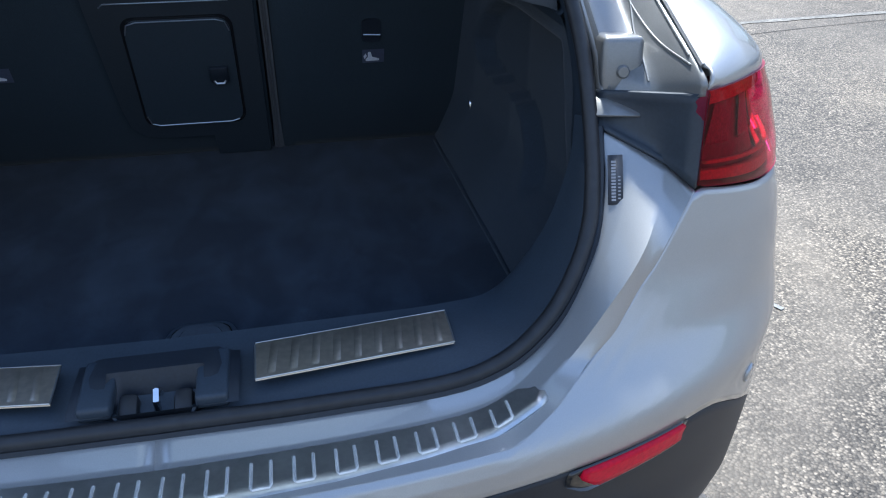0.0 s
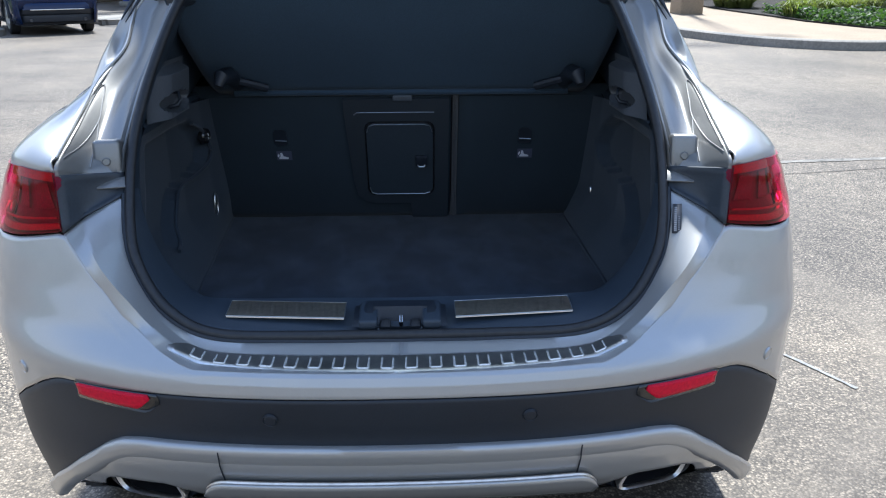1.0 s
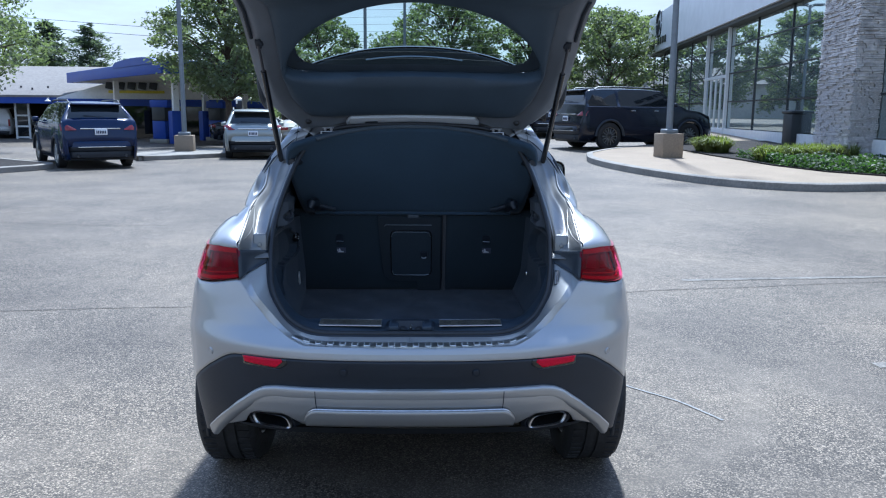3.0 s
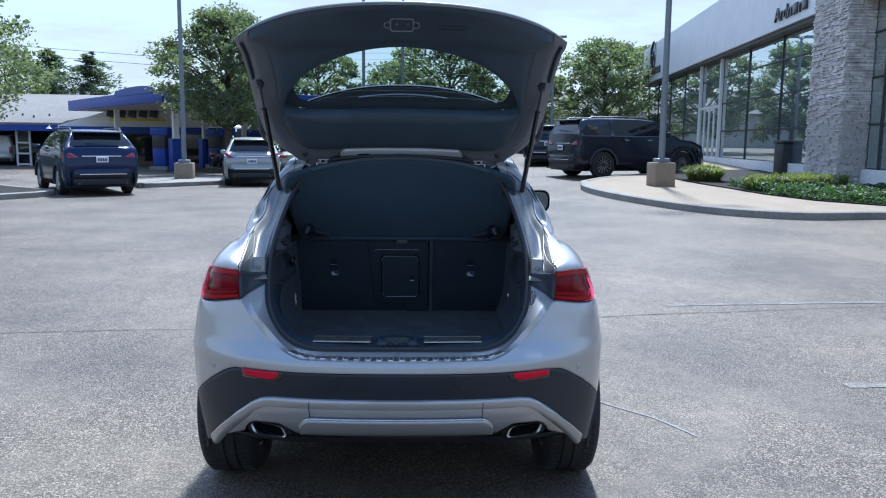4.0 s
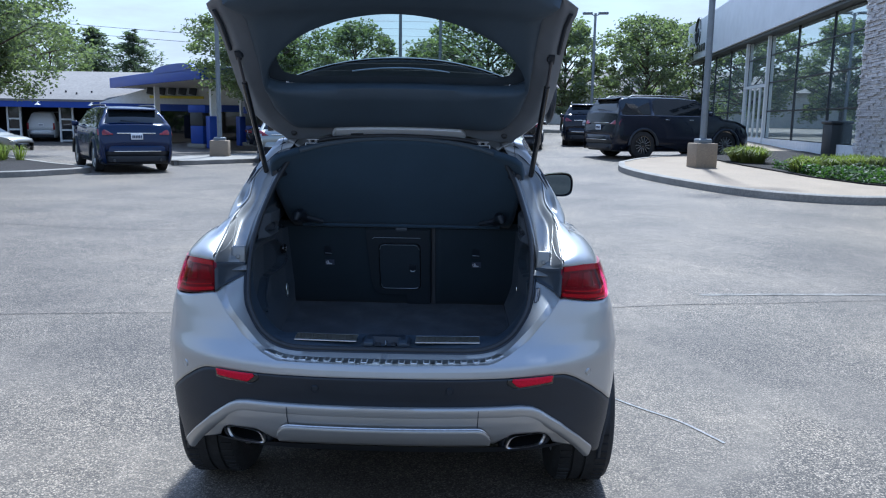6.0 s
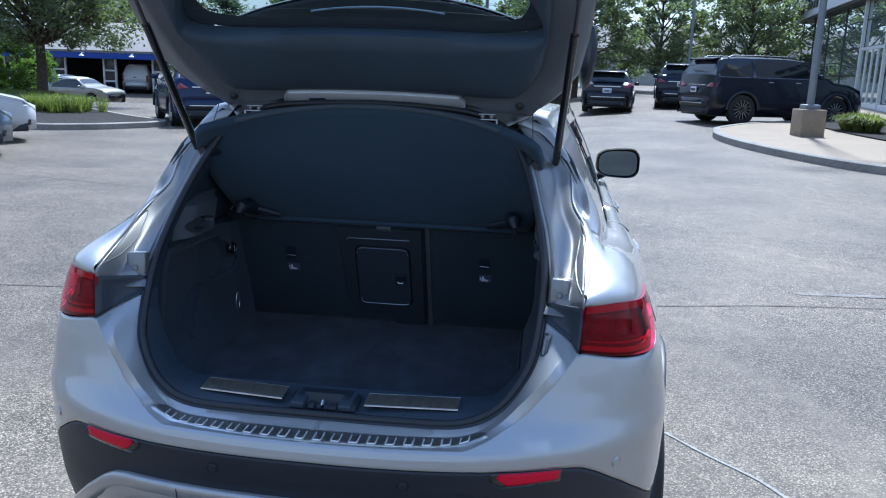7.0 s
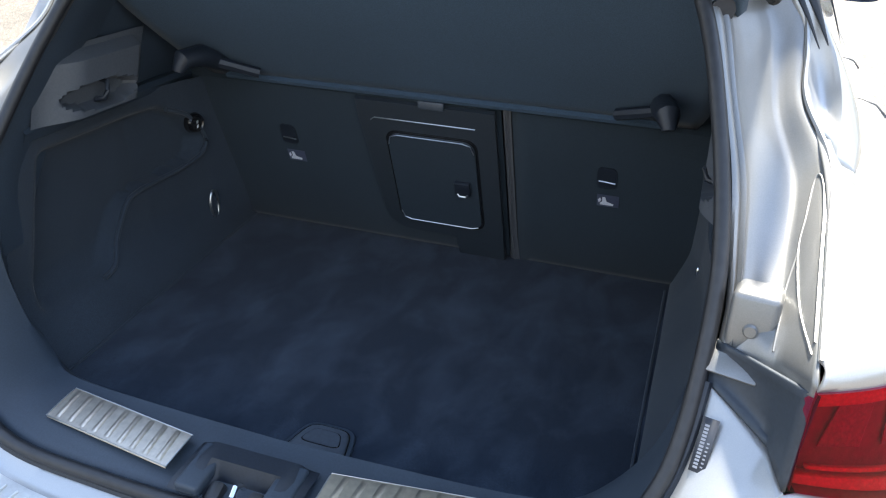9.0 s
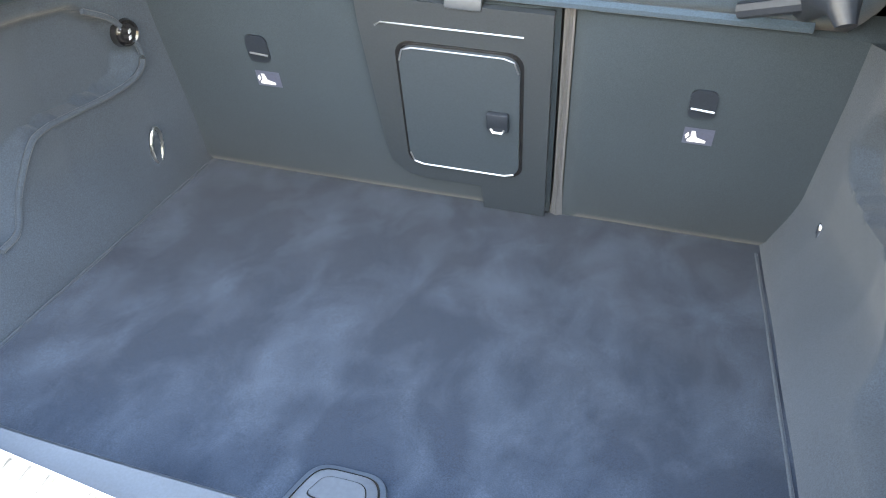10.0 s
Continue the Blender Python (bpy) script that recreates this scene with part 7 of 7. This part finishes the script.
z = .3
while z < 9.2:
    h = random.choice((.035, .045, .055, .07))
    y = PY0
    while y < PY1:
        e = min(PY1, y + random.uniform(.15, .5))
        ledge(y + .006, e - .006, z + .005, z + h - .005, PD1 - .08, PD1 + random.uniform(-.02, .045), 1.0 < z < 2.9)
        y = e
    d = PD0
    while d < PD1 - .05:
        e = min(PD1, d + random.uniform(.15, .4))
        for yy_, sg in ((PY0, -1), (PY1, 1)):
            o = random.uniform(-.02, .045)
            ya, yb = (yy_ - o, yy_ + .08) if sg < 0 else (yy_ - .08, yy_ + o)
            ledge(ya, yb, z + .005, z + h - .005, d + .006, e - .006, sg < 0 and 1.0 < z < 2.9)
        d = e
    z += h
tagged(part("ledge_stones", rest, STONE, pier, smooth=0), kind="stuff")
# sign shapes on the fascia: emblem ring and unreadable raised lettering as bars
bm = bmesh.new()
c = face(45.2, .37, 6.75)
tube(bm, [c + Vector((0, .55 * math.cos(a), .75 * math.sin(a))) for a in [math.pi * (-.42 + 1.84 * k / 28) for k in range(29)]], .07, 8)
tube(bm, [c + Vector((0, -.35, -.6)), c + Vector((0, 0, .15)), c + Vector((0, .35, -.6))], .06, 8)
part("emblem", bm, LETTER, show, "dark oval emblem")
for k in range(7):
    bm = bmesh.new()
    y = 43.0 + .72 * k
    wall_box(bm, y, y + .34, 5.55, 5.95, .352, .42, .03)
    part("sign_bar", bm, LETTER, show)


def wall_letters(body, y, z, size, wide=1.0):
    """Raised letters on the fascia, read from the lot; y is where they start."""
    cu = bpy.data.curves.new("letters", 'FONT')
    cu.body, cu.size, cu.extrude = body, size, .03
    tmp = bpy.data.objects.new("letters", cu)
    me = bpy.data.meshes.new_from_object(tmp)
    bpy.data.objects.remove(tmp)
    d = Vector((-FS, -1, 0)).normalized()
    n = Vector((-1, FS, 0)).normalized()
    o = face(y, .385, z)
    for v in me.vertices:
        v.co = o + d * (v.co.x * wide) + Vector((0, 0, v.co.y)) + n * v.co.z
    me.update()
    return link("sign_lettering", me, LETTER, show, "dark raised lettering on the fascia", smooth=0)


wall_letters("Ardm", 23.15, 5.42, .62, 1.25)
wall_letters("r", 21.02, 5.42, .62, 1.25)
for y in (21.10, 20.35):
    bm = bmesh.new()
    wall_box(bm, y, y + .36, 5.43, 5.75, .352, .42, .03)
    part("sign_bar", bm, LETTER, show)
bin_ = thing("litter_bin", "square dark green litter bin beside the stone pier", "litter bin", (11.85, 22.5, .45))
bm = bmesh.new()
box(bm, (0, 0, .56), (.64, .64, 1.12), None, .05)
part("bin_body", bm, FRAMEM, bin_)
bm = bmesh.new()
box(bm, (0, 0, 1.17), (.72, .72, .10), None, .04)
part("bin_lid", bm, FRAMEM, bin_)

# ---- filling station ----
SBLUE = mat("station_blue_paint", (0.008, 0.045, 0.30), 0.5, var=0.06, scale=5, var2=.05, scale2=.6)
SHINGLE = mat("grey_roof_shingles", (0.185, 0.172, 0.160), 0.9, var=0.14, scale=6, bump=.5, bscale=25, var2=.08, scale2=.8)
SOFFIT = mat("pale_canopy_underside", (0.62, 0.60, 0.55), 0.7, var=0.04, scale=2)
SHOPWALL = mat("blue_grey_workshop_wall", (0.10, 0.115, 0.15), 0.8, var=0.08, scale=5, bump=.2, bscale=40)
HOUSEWALL = mat("beige_house_siding", (0.40, 0.40, 0.37), 0.85, var=0.08, scale=4, bump=.2, bscale=30)
DARKBAY = mat("shaded_bay_black", (0.02, 0.022, 0.025), 0.9, var=0.3, scale=2)
YELLOW = mat("yellow_sign_band", (0.75, 0.62, 0.05), 0.5, var=0.05, scale=5)
shop = thing("workshop_building", "long low workshop with grey shingle roof and a blue eaves band", "building", (-14, 47, -.25), kind="structure", rz=4)
XS0, XS1 = -34, 3.6
bm = bmesh.new()
box(bm, ((XS0 + XS1) / 2, 9.3, 1.2), (XS1 - XS0, .3, 2.4))
box(bm, (XS0 + .15, 5, 1.2), (.3, 9, 2.4))
box(bm, (XS1 - .15, 5, 1.2), (.3, 9, 2.4))
for x0, x1 in ((-34, -26.6), (-23.2, -22.6), (-20.0, -19.4), (-16.8, -16.2), (-13.55, -12.95), (-10.4, -9.8), (-6.9, -5), (2.5, 3.6)):
    box(bm, ((x0 + x1) / 2, .15, 1.2), (x1 - x0, .3, 2.4))
part("wall", bm, SHOPWALL, shop)
# near-black sheets at back and floor carry the shade inside the bays
bm = bmesh.new()
box(bm, ((XS0 + XS1) / 2, 8.9, 1.2), (XS1 - XS0 - .8, .1, 2.4))
box(bm, ((XS0 + XS1) / 2, 4.7, .01), (XS1 - XS0 - .8, 8.2, .02))
part("bay_back", bm, DARKBAY, shop)
bm = bmesh.new()
P = [(-.9, 2.47), (-.9, 2.60), (5.0, 4.55), (10.8, 2.60), (10.8, 2.47), (5.0, 4.40)]
A, B = [[bm.verts.new((x, y, z)) for y, z in P] for x in (XS0 - .4, XS1 - 5.5)]
bm.faces.new(A)
bm.faces.new(B)
for i in range(6):
    j = (i + 1) % 6
    bm.faces.new((A[i], A[j], B[j], B[i]))
part("roof", bm, SHINGLE, shop, "grey shingle roof")
bm = bmesh.new()
box(bm, ((XS0 + XS1) / 2 - 3, -.80, 2.30), (XS1 - XS0 - 5, .12, .38))
part("eaves_band", bm, SBLUE, shop, "bright blue eaves band")
for x in (-22.9, -19.7, -16.5, -13.25, -10.1):
    fr = bmesh.new()
    for dx in (-.38, .38):
        box(fr, (x + dx, -.06, 1.2), (.11, .12, 2.4))
    for zz in (.1, .75, 1.4, 2.3):
        box(fr, (x, -.06, zz), (.86, .11, .10))
    door = part("door_frame", fr, WHITEFR, shop, "white framed glazed door")
    gl = bmesh.new()
    box(gl, (x, -.03, 1.2), (.70, .03, 2.2))
    part("door_pane", gl, CARGLASS, door)
for x in (-17.7, -14.45, -11.3, -8.15):
    bm = bmesh.new()
    tube(bm, [(x, -.86, 2.42), (x, -1.12, 2.44), (x, -1.20, 2.36)], .018, 6)
    lathe(bm, [(.03, .10), (.05, .06), (.17, -.05), (.165, -.06), (.04, .05)], Matrix.Translation((x, -1.20, 2.30)) @ pose(0, 0, 0, 0, -90, 0), 14)
    part("bay_lamp", bm, WHITEFR, shop, "white enamel lamp over the bay")
# gable front with its sign shape
gable = new("gable_front")
gable.parent = shop
bm = bmesh.new()
P = [(-7.6, 2.2), (-7.6, 2.45), (-3.3, 3.75), (-1.6, 3.8), (1.9, 2.9), (2.6, 2.5), (2.6, 2.2)]
A, B = [[bm.verts.new((x, y, z)) for x, z in P] for y in (-1.3, 2.5)]
bm.faces.new(A)
bm.faces.new(B)
for i in range(len(P)):
    j = (i + 1) % len(P)
    bm.faces.new((A[i], A[j], B[j], B[i]))
part("gable_wall", bm, WALLW, gable)
bm = bmesh.new()
box(bm, (-3.0, -1.42, 2.82), (3.2, .10, .16), None, .03)
part("sign_band", bm, YELLOW, gable, "yellow band under the sign letters")
for k in range(5):
    bm = bmesh.new()
    box(bm, (-4.5 + .62 * k, -1.45, 3.18), (.46, .12, .44), pose(0, 0, 0, 0, 12, 0), .04)
    bar = part("sign_bar", bm, LETTER, gable)
    bm = bmesh.new()
    box(bm, (-4.5 + .62 * k, -1.40, 3.18), (.58, .06, .56), pose(0, 0, 0, 0, 12, 0), .04)
    part("sign_outline", bm, WHITEFR, bar)
bm = bmesh.new()
box(bm, (-2.4, -1.36, 2.20), (10.2, .10, .40))
part("shop_band", bm, SBLUE, gable)
bm = bmesh.new()
box(bm, (-2.4, -.2, 1.1), (8.8, .2, 2.1))
part("shop_window", bm, CARGLASS, gable, "dark shop window")

# snow guards along the lower roof
for k in range(26):
    bm = bmesh.new()
    x, y = -28.2 + .78 * k, .1 + .35 * (k % 2)
    box(bm, (x, y, 2.60 + (y + .9) * .3305 + .06), (.10, .05, .12), None, .01)
    part("snow_guard", bm, FRAMEM, shop)
canopy = thing("fuel_canopy", "blue-edged filling station canopy on slim columns", "canopy", (-11.2, 32.55, 0), kind="structure", rz=36)
bm = bmesh.new()
box(bm, (4.1, 8.5, 3.30), (8.2, 17.0, .36))
part("canopy_deck", bm, SOFFIT, canopy, "pale canopy underside")
for c, s in (((4.1, -.05, 3.38), (8.4, .10, .58)), ((4.1, 17.05, 3.38), (8.4, .10, .58)), ((-.05, 8.5, 3.38), (.10, 17.0, .58)), ((8.25, 8.5, 3.38), (.10, 17.0, .58))):
    bm = bmesh.new()
    box(bm, c, s, None, .02)
    part("canopy_fascia", bm, SBLUE, canopy, "bright blue canopy edge")
bm = bmesh.new()
P = []
for i in range(25):
    a = math.pi * i / 24
    P.append([(x, 3.95 - 3.2 * math.cos(a), 3.55 + .36 * math.sin(a) ** .6) for x in (-.14, .2)])
rows = grid(bm, P)
cap(bm, [r[0] for r in rows])
part("canopy_arch", bm, SBLUE, canopy, "raised blue arch on the canopy edge")
for x, y in ((1.1, 1.8), (3.8, 5.2), (6.4, 6.2), (1.3, 12), (6.4, 12)):
    bm = bmesh.new()
    box(bm, (x, y, 1.56), (.26, .26, 3.1))
    part("column", bm, WALLW, canopy)
    bm = bmesh.new()
    box(bm, (x, y, .75), (.56, .56, 1.5), None, .03)
    part("column_wrap", bm, SBLUE, canopy, "blue column wrap")
for x, y in ((-12.2, 35.2), (-10.5, 38.6), (-8.6, 39.4)):
    pump = thing("fuel_pump", "blue and dark fuel pump under the canopy", "fuel pump", (x, y, 0), group="fuel pumps", rz=-20)
    bm = bmesh.new()
    box(bm, (0, 0, .10), (1.0, .7, .2), None, .03)
    part("pump_base", bm, KERBM, pump)
    bm = bmesh.new()
    box(bm, (0, 0, .62), (.72, .5, .84), None, .03)
    part("pump_body", bm, SBLUE, pump)
    bm = bmesh.new()
    box(bm, (0, 0, 1.35), (.72, .5, .62), None, .03)
    part("pump_display", bm, FRAMEM, pump)
    bm = bmesh.new()
    box(bm, (0, 0, 1.82), (1.0, .45, .36), None, .05)
    part("pump_topper", bm, SBLUE, pump)


# ---- far buildings behind the parked row ----
def far_house(at, rz, w, d, h, rh, label):
    ob = thing("far_house", label, "building", at, kind="structure", rz=rz)
    bm = bmesh.new()
    box(bm, (0, 0, h / 2), (w, d, h))
    part("wall", bm, HOUSEWALL, ob)
    bm = bmesh.new()
    A = [bm.verts.new((-w / 2 - .3, y, z)) for y, z in ((-d / 2 - .4, h), (0, h + rh), (d / 2 + .4, h))]
    B = [bm.verts.new((w / 2 + .3, y, z)) for y, z in ((-d / 2 - .4, h), (0, h + rh), (d / 2 + .4, h))]
    bm.faces.new(A)
    bm.faces.new(B)
    for i in range(3):
        bm.faces.new((A[i], A[(i + 1) % 3], B[(i + 1) % 3], B[i]))
    part("roof", bm, SHINGLE, ob)
    for k in range(3):
        bm = bmesh.new()
        box(bm, (-w * .3 + w * .3 * k, -d / 2 - .02, h * .55), (1.0, .08, 1.1))
        part("window", bm, CARGLASS, ob)


far_house((8.5, 64, .8), 8, 11, 7, 3.0, 1.8, "pale low house behind the far parked cars")
far_house((17, 72, .8), -6, 9, 7, 3.0, 1.6, "pale house beyond the trees")


# ---- trees ----
def tree(at, h, spread, seed, leaf, label, trunk_h=2.0, n=5200, size=.16, name="broadleaf_tree", clumps=46, low=.28):
    random.seed(seed)
    ob = thing(name, label, "tree", at, group="trees round the lot")
    bm = bmesh.new()
    tube(bm, [(0, 0, -.1), (.05, .02, trunk_h * .5), (.0, .08, trunk_h), (.1, .0, h * .55), (.0, .05, h * .86)], [h * .026, h * .021, h * .018, h * .010, h * .003], 9)
    cl = []
    clumps = int(clumps * 1.7)
    for k in range(clumps):
        a = k * 2.399 + random.uniform(-.3, .3)
        f = (k + .5) / clumps
        z = h * (low + (1 - low) * f ** .85)
        prof = math.sin(math.pi * min(1, .16 + .80 * f)) ** .75
        r = spread * prof * random.uniform(.35, 1.0)
        cl.append((Vector((r * math.cos(a), r * math.sin(a), z - .04 * h * r / spread)), random.uniform(.10, .24) * spread))
    for c, rad in cl[::2]:
        base = Vector((0, .03, max(trunk_h * .85, c.z - .5 * math.hypot(c.x, c.y) - .06 * h)))
        tube(bm, [base, lerp(base, c, .5) + Vector((0, 0, .04 * h)), c], [h * .008, h * .005, h * .0015], 5)
    part("trunk", bm, BARK, ob)
    vv, ff = [], []
    per = int(n * .8) // clumps
    for c, rad in cl:
        for _ in range(per):
            d = Vector((random.gauss(0, 1), random.gauss(0, 1), random.gauss(0, 1))).normalized()
            d = Vector((d.x, d.y, d.z * .62)) * rad * random.random() ** .5 * random.choice((.8, 1.0, 1.25))
            p = c + d
            s = size * random.uniform(.6, 1.25)
            u = Vector((random.gauss(0, 1), random.gauss(0, 1), random.gauss(0, .6))).normalized() * s
            w = u.cross(Vector((random.gauss(0, 1), random.gauss(0, 1), random.gauss(0, 1)))).normalized() * s * .55
            i = len(vv)
            vv += [p - u, p - w * .9, p + u, p + w * .9]
            ff.append((i, i + 1, i + 2, i + 3))
    me = bpy.data.meshes.new("crown")
    me.from_pydata(vv, [], ff)
    link("crown", me, leaf, ob, smooth=0)
    return ob


def conifer(at, h, spread, seed, label):
    random.seed(seed)
    ob = thing("pine_tree", label, "tree", at, group="trees round the lot")
    bm = bmesh.new()
    tube(bm, [(0, 0, -.1), (0, 0, h * .5), (0, 0, h)], [h * .02, h * .014, h * .002], 7)
    part("trunk", bm, BARK, ob)
    vv, ff = [], []
    for k in range(26):
        f = k / 25
        z = h * (.18 + .80 * f)
        R = spread * (1 - f) ** .6 * (.75 + .25 * math.sin(k * 2.1)) + .3
        for b in range(9):
            a = b * .698 + k * 1.1 + random.uniform(-.25, .25)
            L = R * random.uniform(.30, 1.30)
            zj = random.gauss(0, .28)
            for _ in range(34):
                q = random.random() ** .7
                p = Vector((math.cos(a) * L * q, math.sin(a) * L * q, z + zj - .10 * L * q + .10 * L * math.sin(q * 3))) + Vector((random.gauss(0, .10), random.gauss(0, .10), random.gauss(0, .08))) * (1 + L * .25)
                u = Vector((math.cos(a) + random.gauss(0, .5), math.sin(a) + random.gauss(0, .5), random.uniform(-.1, .5))).normalized() * random.uniform(.22, .50)
                w = u.cross(Vector((random.gauss(0, 1), random.gauss(0, 1), 1))).normalized() * .085
                i = len(vv)
                vv += [p - w, p + w, p + u]
                ff.append((i, i + 1, i + 2))
    me = bpy.data.meshes.new("crown")
    me.from_pydata(vv, [], ff)
    link("crown", me, PINE, ob, smooth=0)


tree((-8.1, 31.0, 0), 6.7, 3.0, 21, LEAF, "broad maple in full leaf behind the lamp post", 2.2, 30000, 0.085, clumps=76, low=.34)
tree((-17.75, 25.15, .1), 8.2, 4.3, 22, LEAF, "spreading maple on the mulch island", 2.4, 52000, 0.088, clumps=112, low=.27)
tree((-21.2, 28.7, 0), 2.6, 1.5, 31, LEAF2, "small yellow-green tree behind the maple", .7, 16000, 0.065, low=.15)
tree((-24.5, 26.0, 0), 5.5, 3.2, 32, LEAF2, "yellow-green tree by the lot's edge", 1.0, 18000, 0.075, low=.12)
tree((-5.6, 41.0, .1), 6.3, 3.3, 23, LEAF, "round maple across the road", 1.8, 11900, 0.126, clumps=50, low=.2)
tree((1.6, 45.0, .4), 7.9, 4.4, 24, LEAF, "tall maple behind the parked cars", 2.0, 16150, 0.133, clumps=60, low=.2)
tree((6.4, 47.0, .7), 6.7, 3.4, 25, LEAF, "maple behind the far parked row", 2.0, 13600, 0.126, clumps=54, low=.2)
tree((11.6, 48.0, .8), 7.0, 4.3, 26, LEAF, "maple beside the showroom's far end", 2.0, 16150, 0.126, clumps=60, low=.2)
tree((-31, 58, 0), 8.0, 4.5, 27, LEAF, "leafy tree behind the workshop", 2.0, 8500, 0.175, low=.25)
tree((-1.5, 62, 0), 7.5, 4.5, 28, LEAF, "far tree beyond the road", 2.0, 7650, 0.182, low=.2)
tree((18, 66, .6), 9.0, 5.0, 29, LEAF, "far tree behind the showroom", 2.0, 8500, 0.182, low=.2)
tree((-14.5, 62, 0), 6.5, 4.0, 30, LEAF, "far tree behind the filling station", 2.0, 6800, 0.182, low=.25)
conifer((-42.6, 74, 0), 11.5, 7.4, 41, "dark pine behind the workshop roof")
conifer((-36.8, 78, 0), 9.9, 5.2, 42, "dark spruce behind the workshop roof")
conifer((-32.8, 78, 0), 9.3, 6.4, 43, "dark pine behind the workshop roof")
conifer((-48, 72, 0), 11.0, 5.0, 44, "dark pine at the lot's edge")
# low hedge of far woods that closes the view
random.seed(77)
vv, ff = [], []
for k in range(30000):
    a = random.uniform(-math.pi, math.pi) + math.pi / 2
    R = random.uniform(95, 120)
    x, y = R * math.cos(a), R * math.sin(a)
    top = 5.5 + 2.5 * noise.noise(Vector((x * .06, y * .06, 3))) + 1.5 * noise.noise(Vector((x * .25, y * .25, 9)))
    # the unseen stretch behind the camera is raised to block low sky in reflections
    top *= 1.0 + 1.4 * sstep(20, -40, y) if y > -40 else 2.4
    p = Vector((x, y, top * random.random() ** .6))
    u = Vector((random.gauss(0, 1), random.gauss(0, 1), random.gauss(0, .7))).normalized() * random.uniform(.5, 1.1)
    w = u.cross(Vector((random.gauss(0, 1), random.gauss(0, 1), random.gauss(0, 1)))).normalized() * .5
    i = len(vv)
    vv += [p - u, p - w, p + u, p + w]
    ff.append((i, i + 1, i + 2, i + 3))
me = bpy.data.meshes.new("far_woods")
me.from_pydata(vv, [], ff)
tagged(link("far_woods", me, LEAF, None, smooth=0), "distant belt of green woods round the lot, raised where unseen behind the camera", "woods", kind="stuff")
# sign post on the mulch island, overhead wire
sp2 = thing("sign_post", "white metal sign post on the mulch island", "sign post", (-19.6, 24.3, .12))
bm = bmesh.new()
for dx in (-.32, .32):
    box(bm, (dx, 0, 2.2), (.12, .12, 4.4))
for zz in (.9, 1.9, 2.9):
    box(bm, (0, 0, zz), (.6, .08, .12))
box(bm, (0, 0, 3.6), (.62, .10, 1.3))
part("post", bm, WHITEFR, sp2)
for dz in (0, .7):
    bm = bmesh.new()
    tube(bm, [(-75 + 3.6 * k, 66, 12.6 - dz - .27 * k - .5 * math.sin(math.pi * k / 20)) for k in range(21)], .018, 4)
    tagged(part("overhead_wire", bm, RUBBER, None), "thin black overhead wire across the sky", "wire", kind="structure")
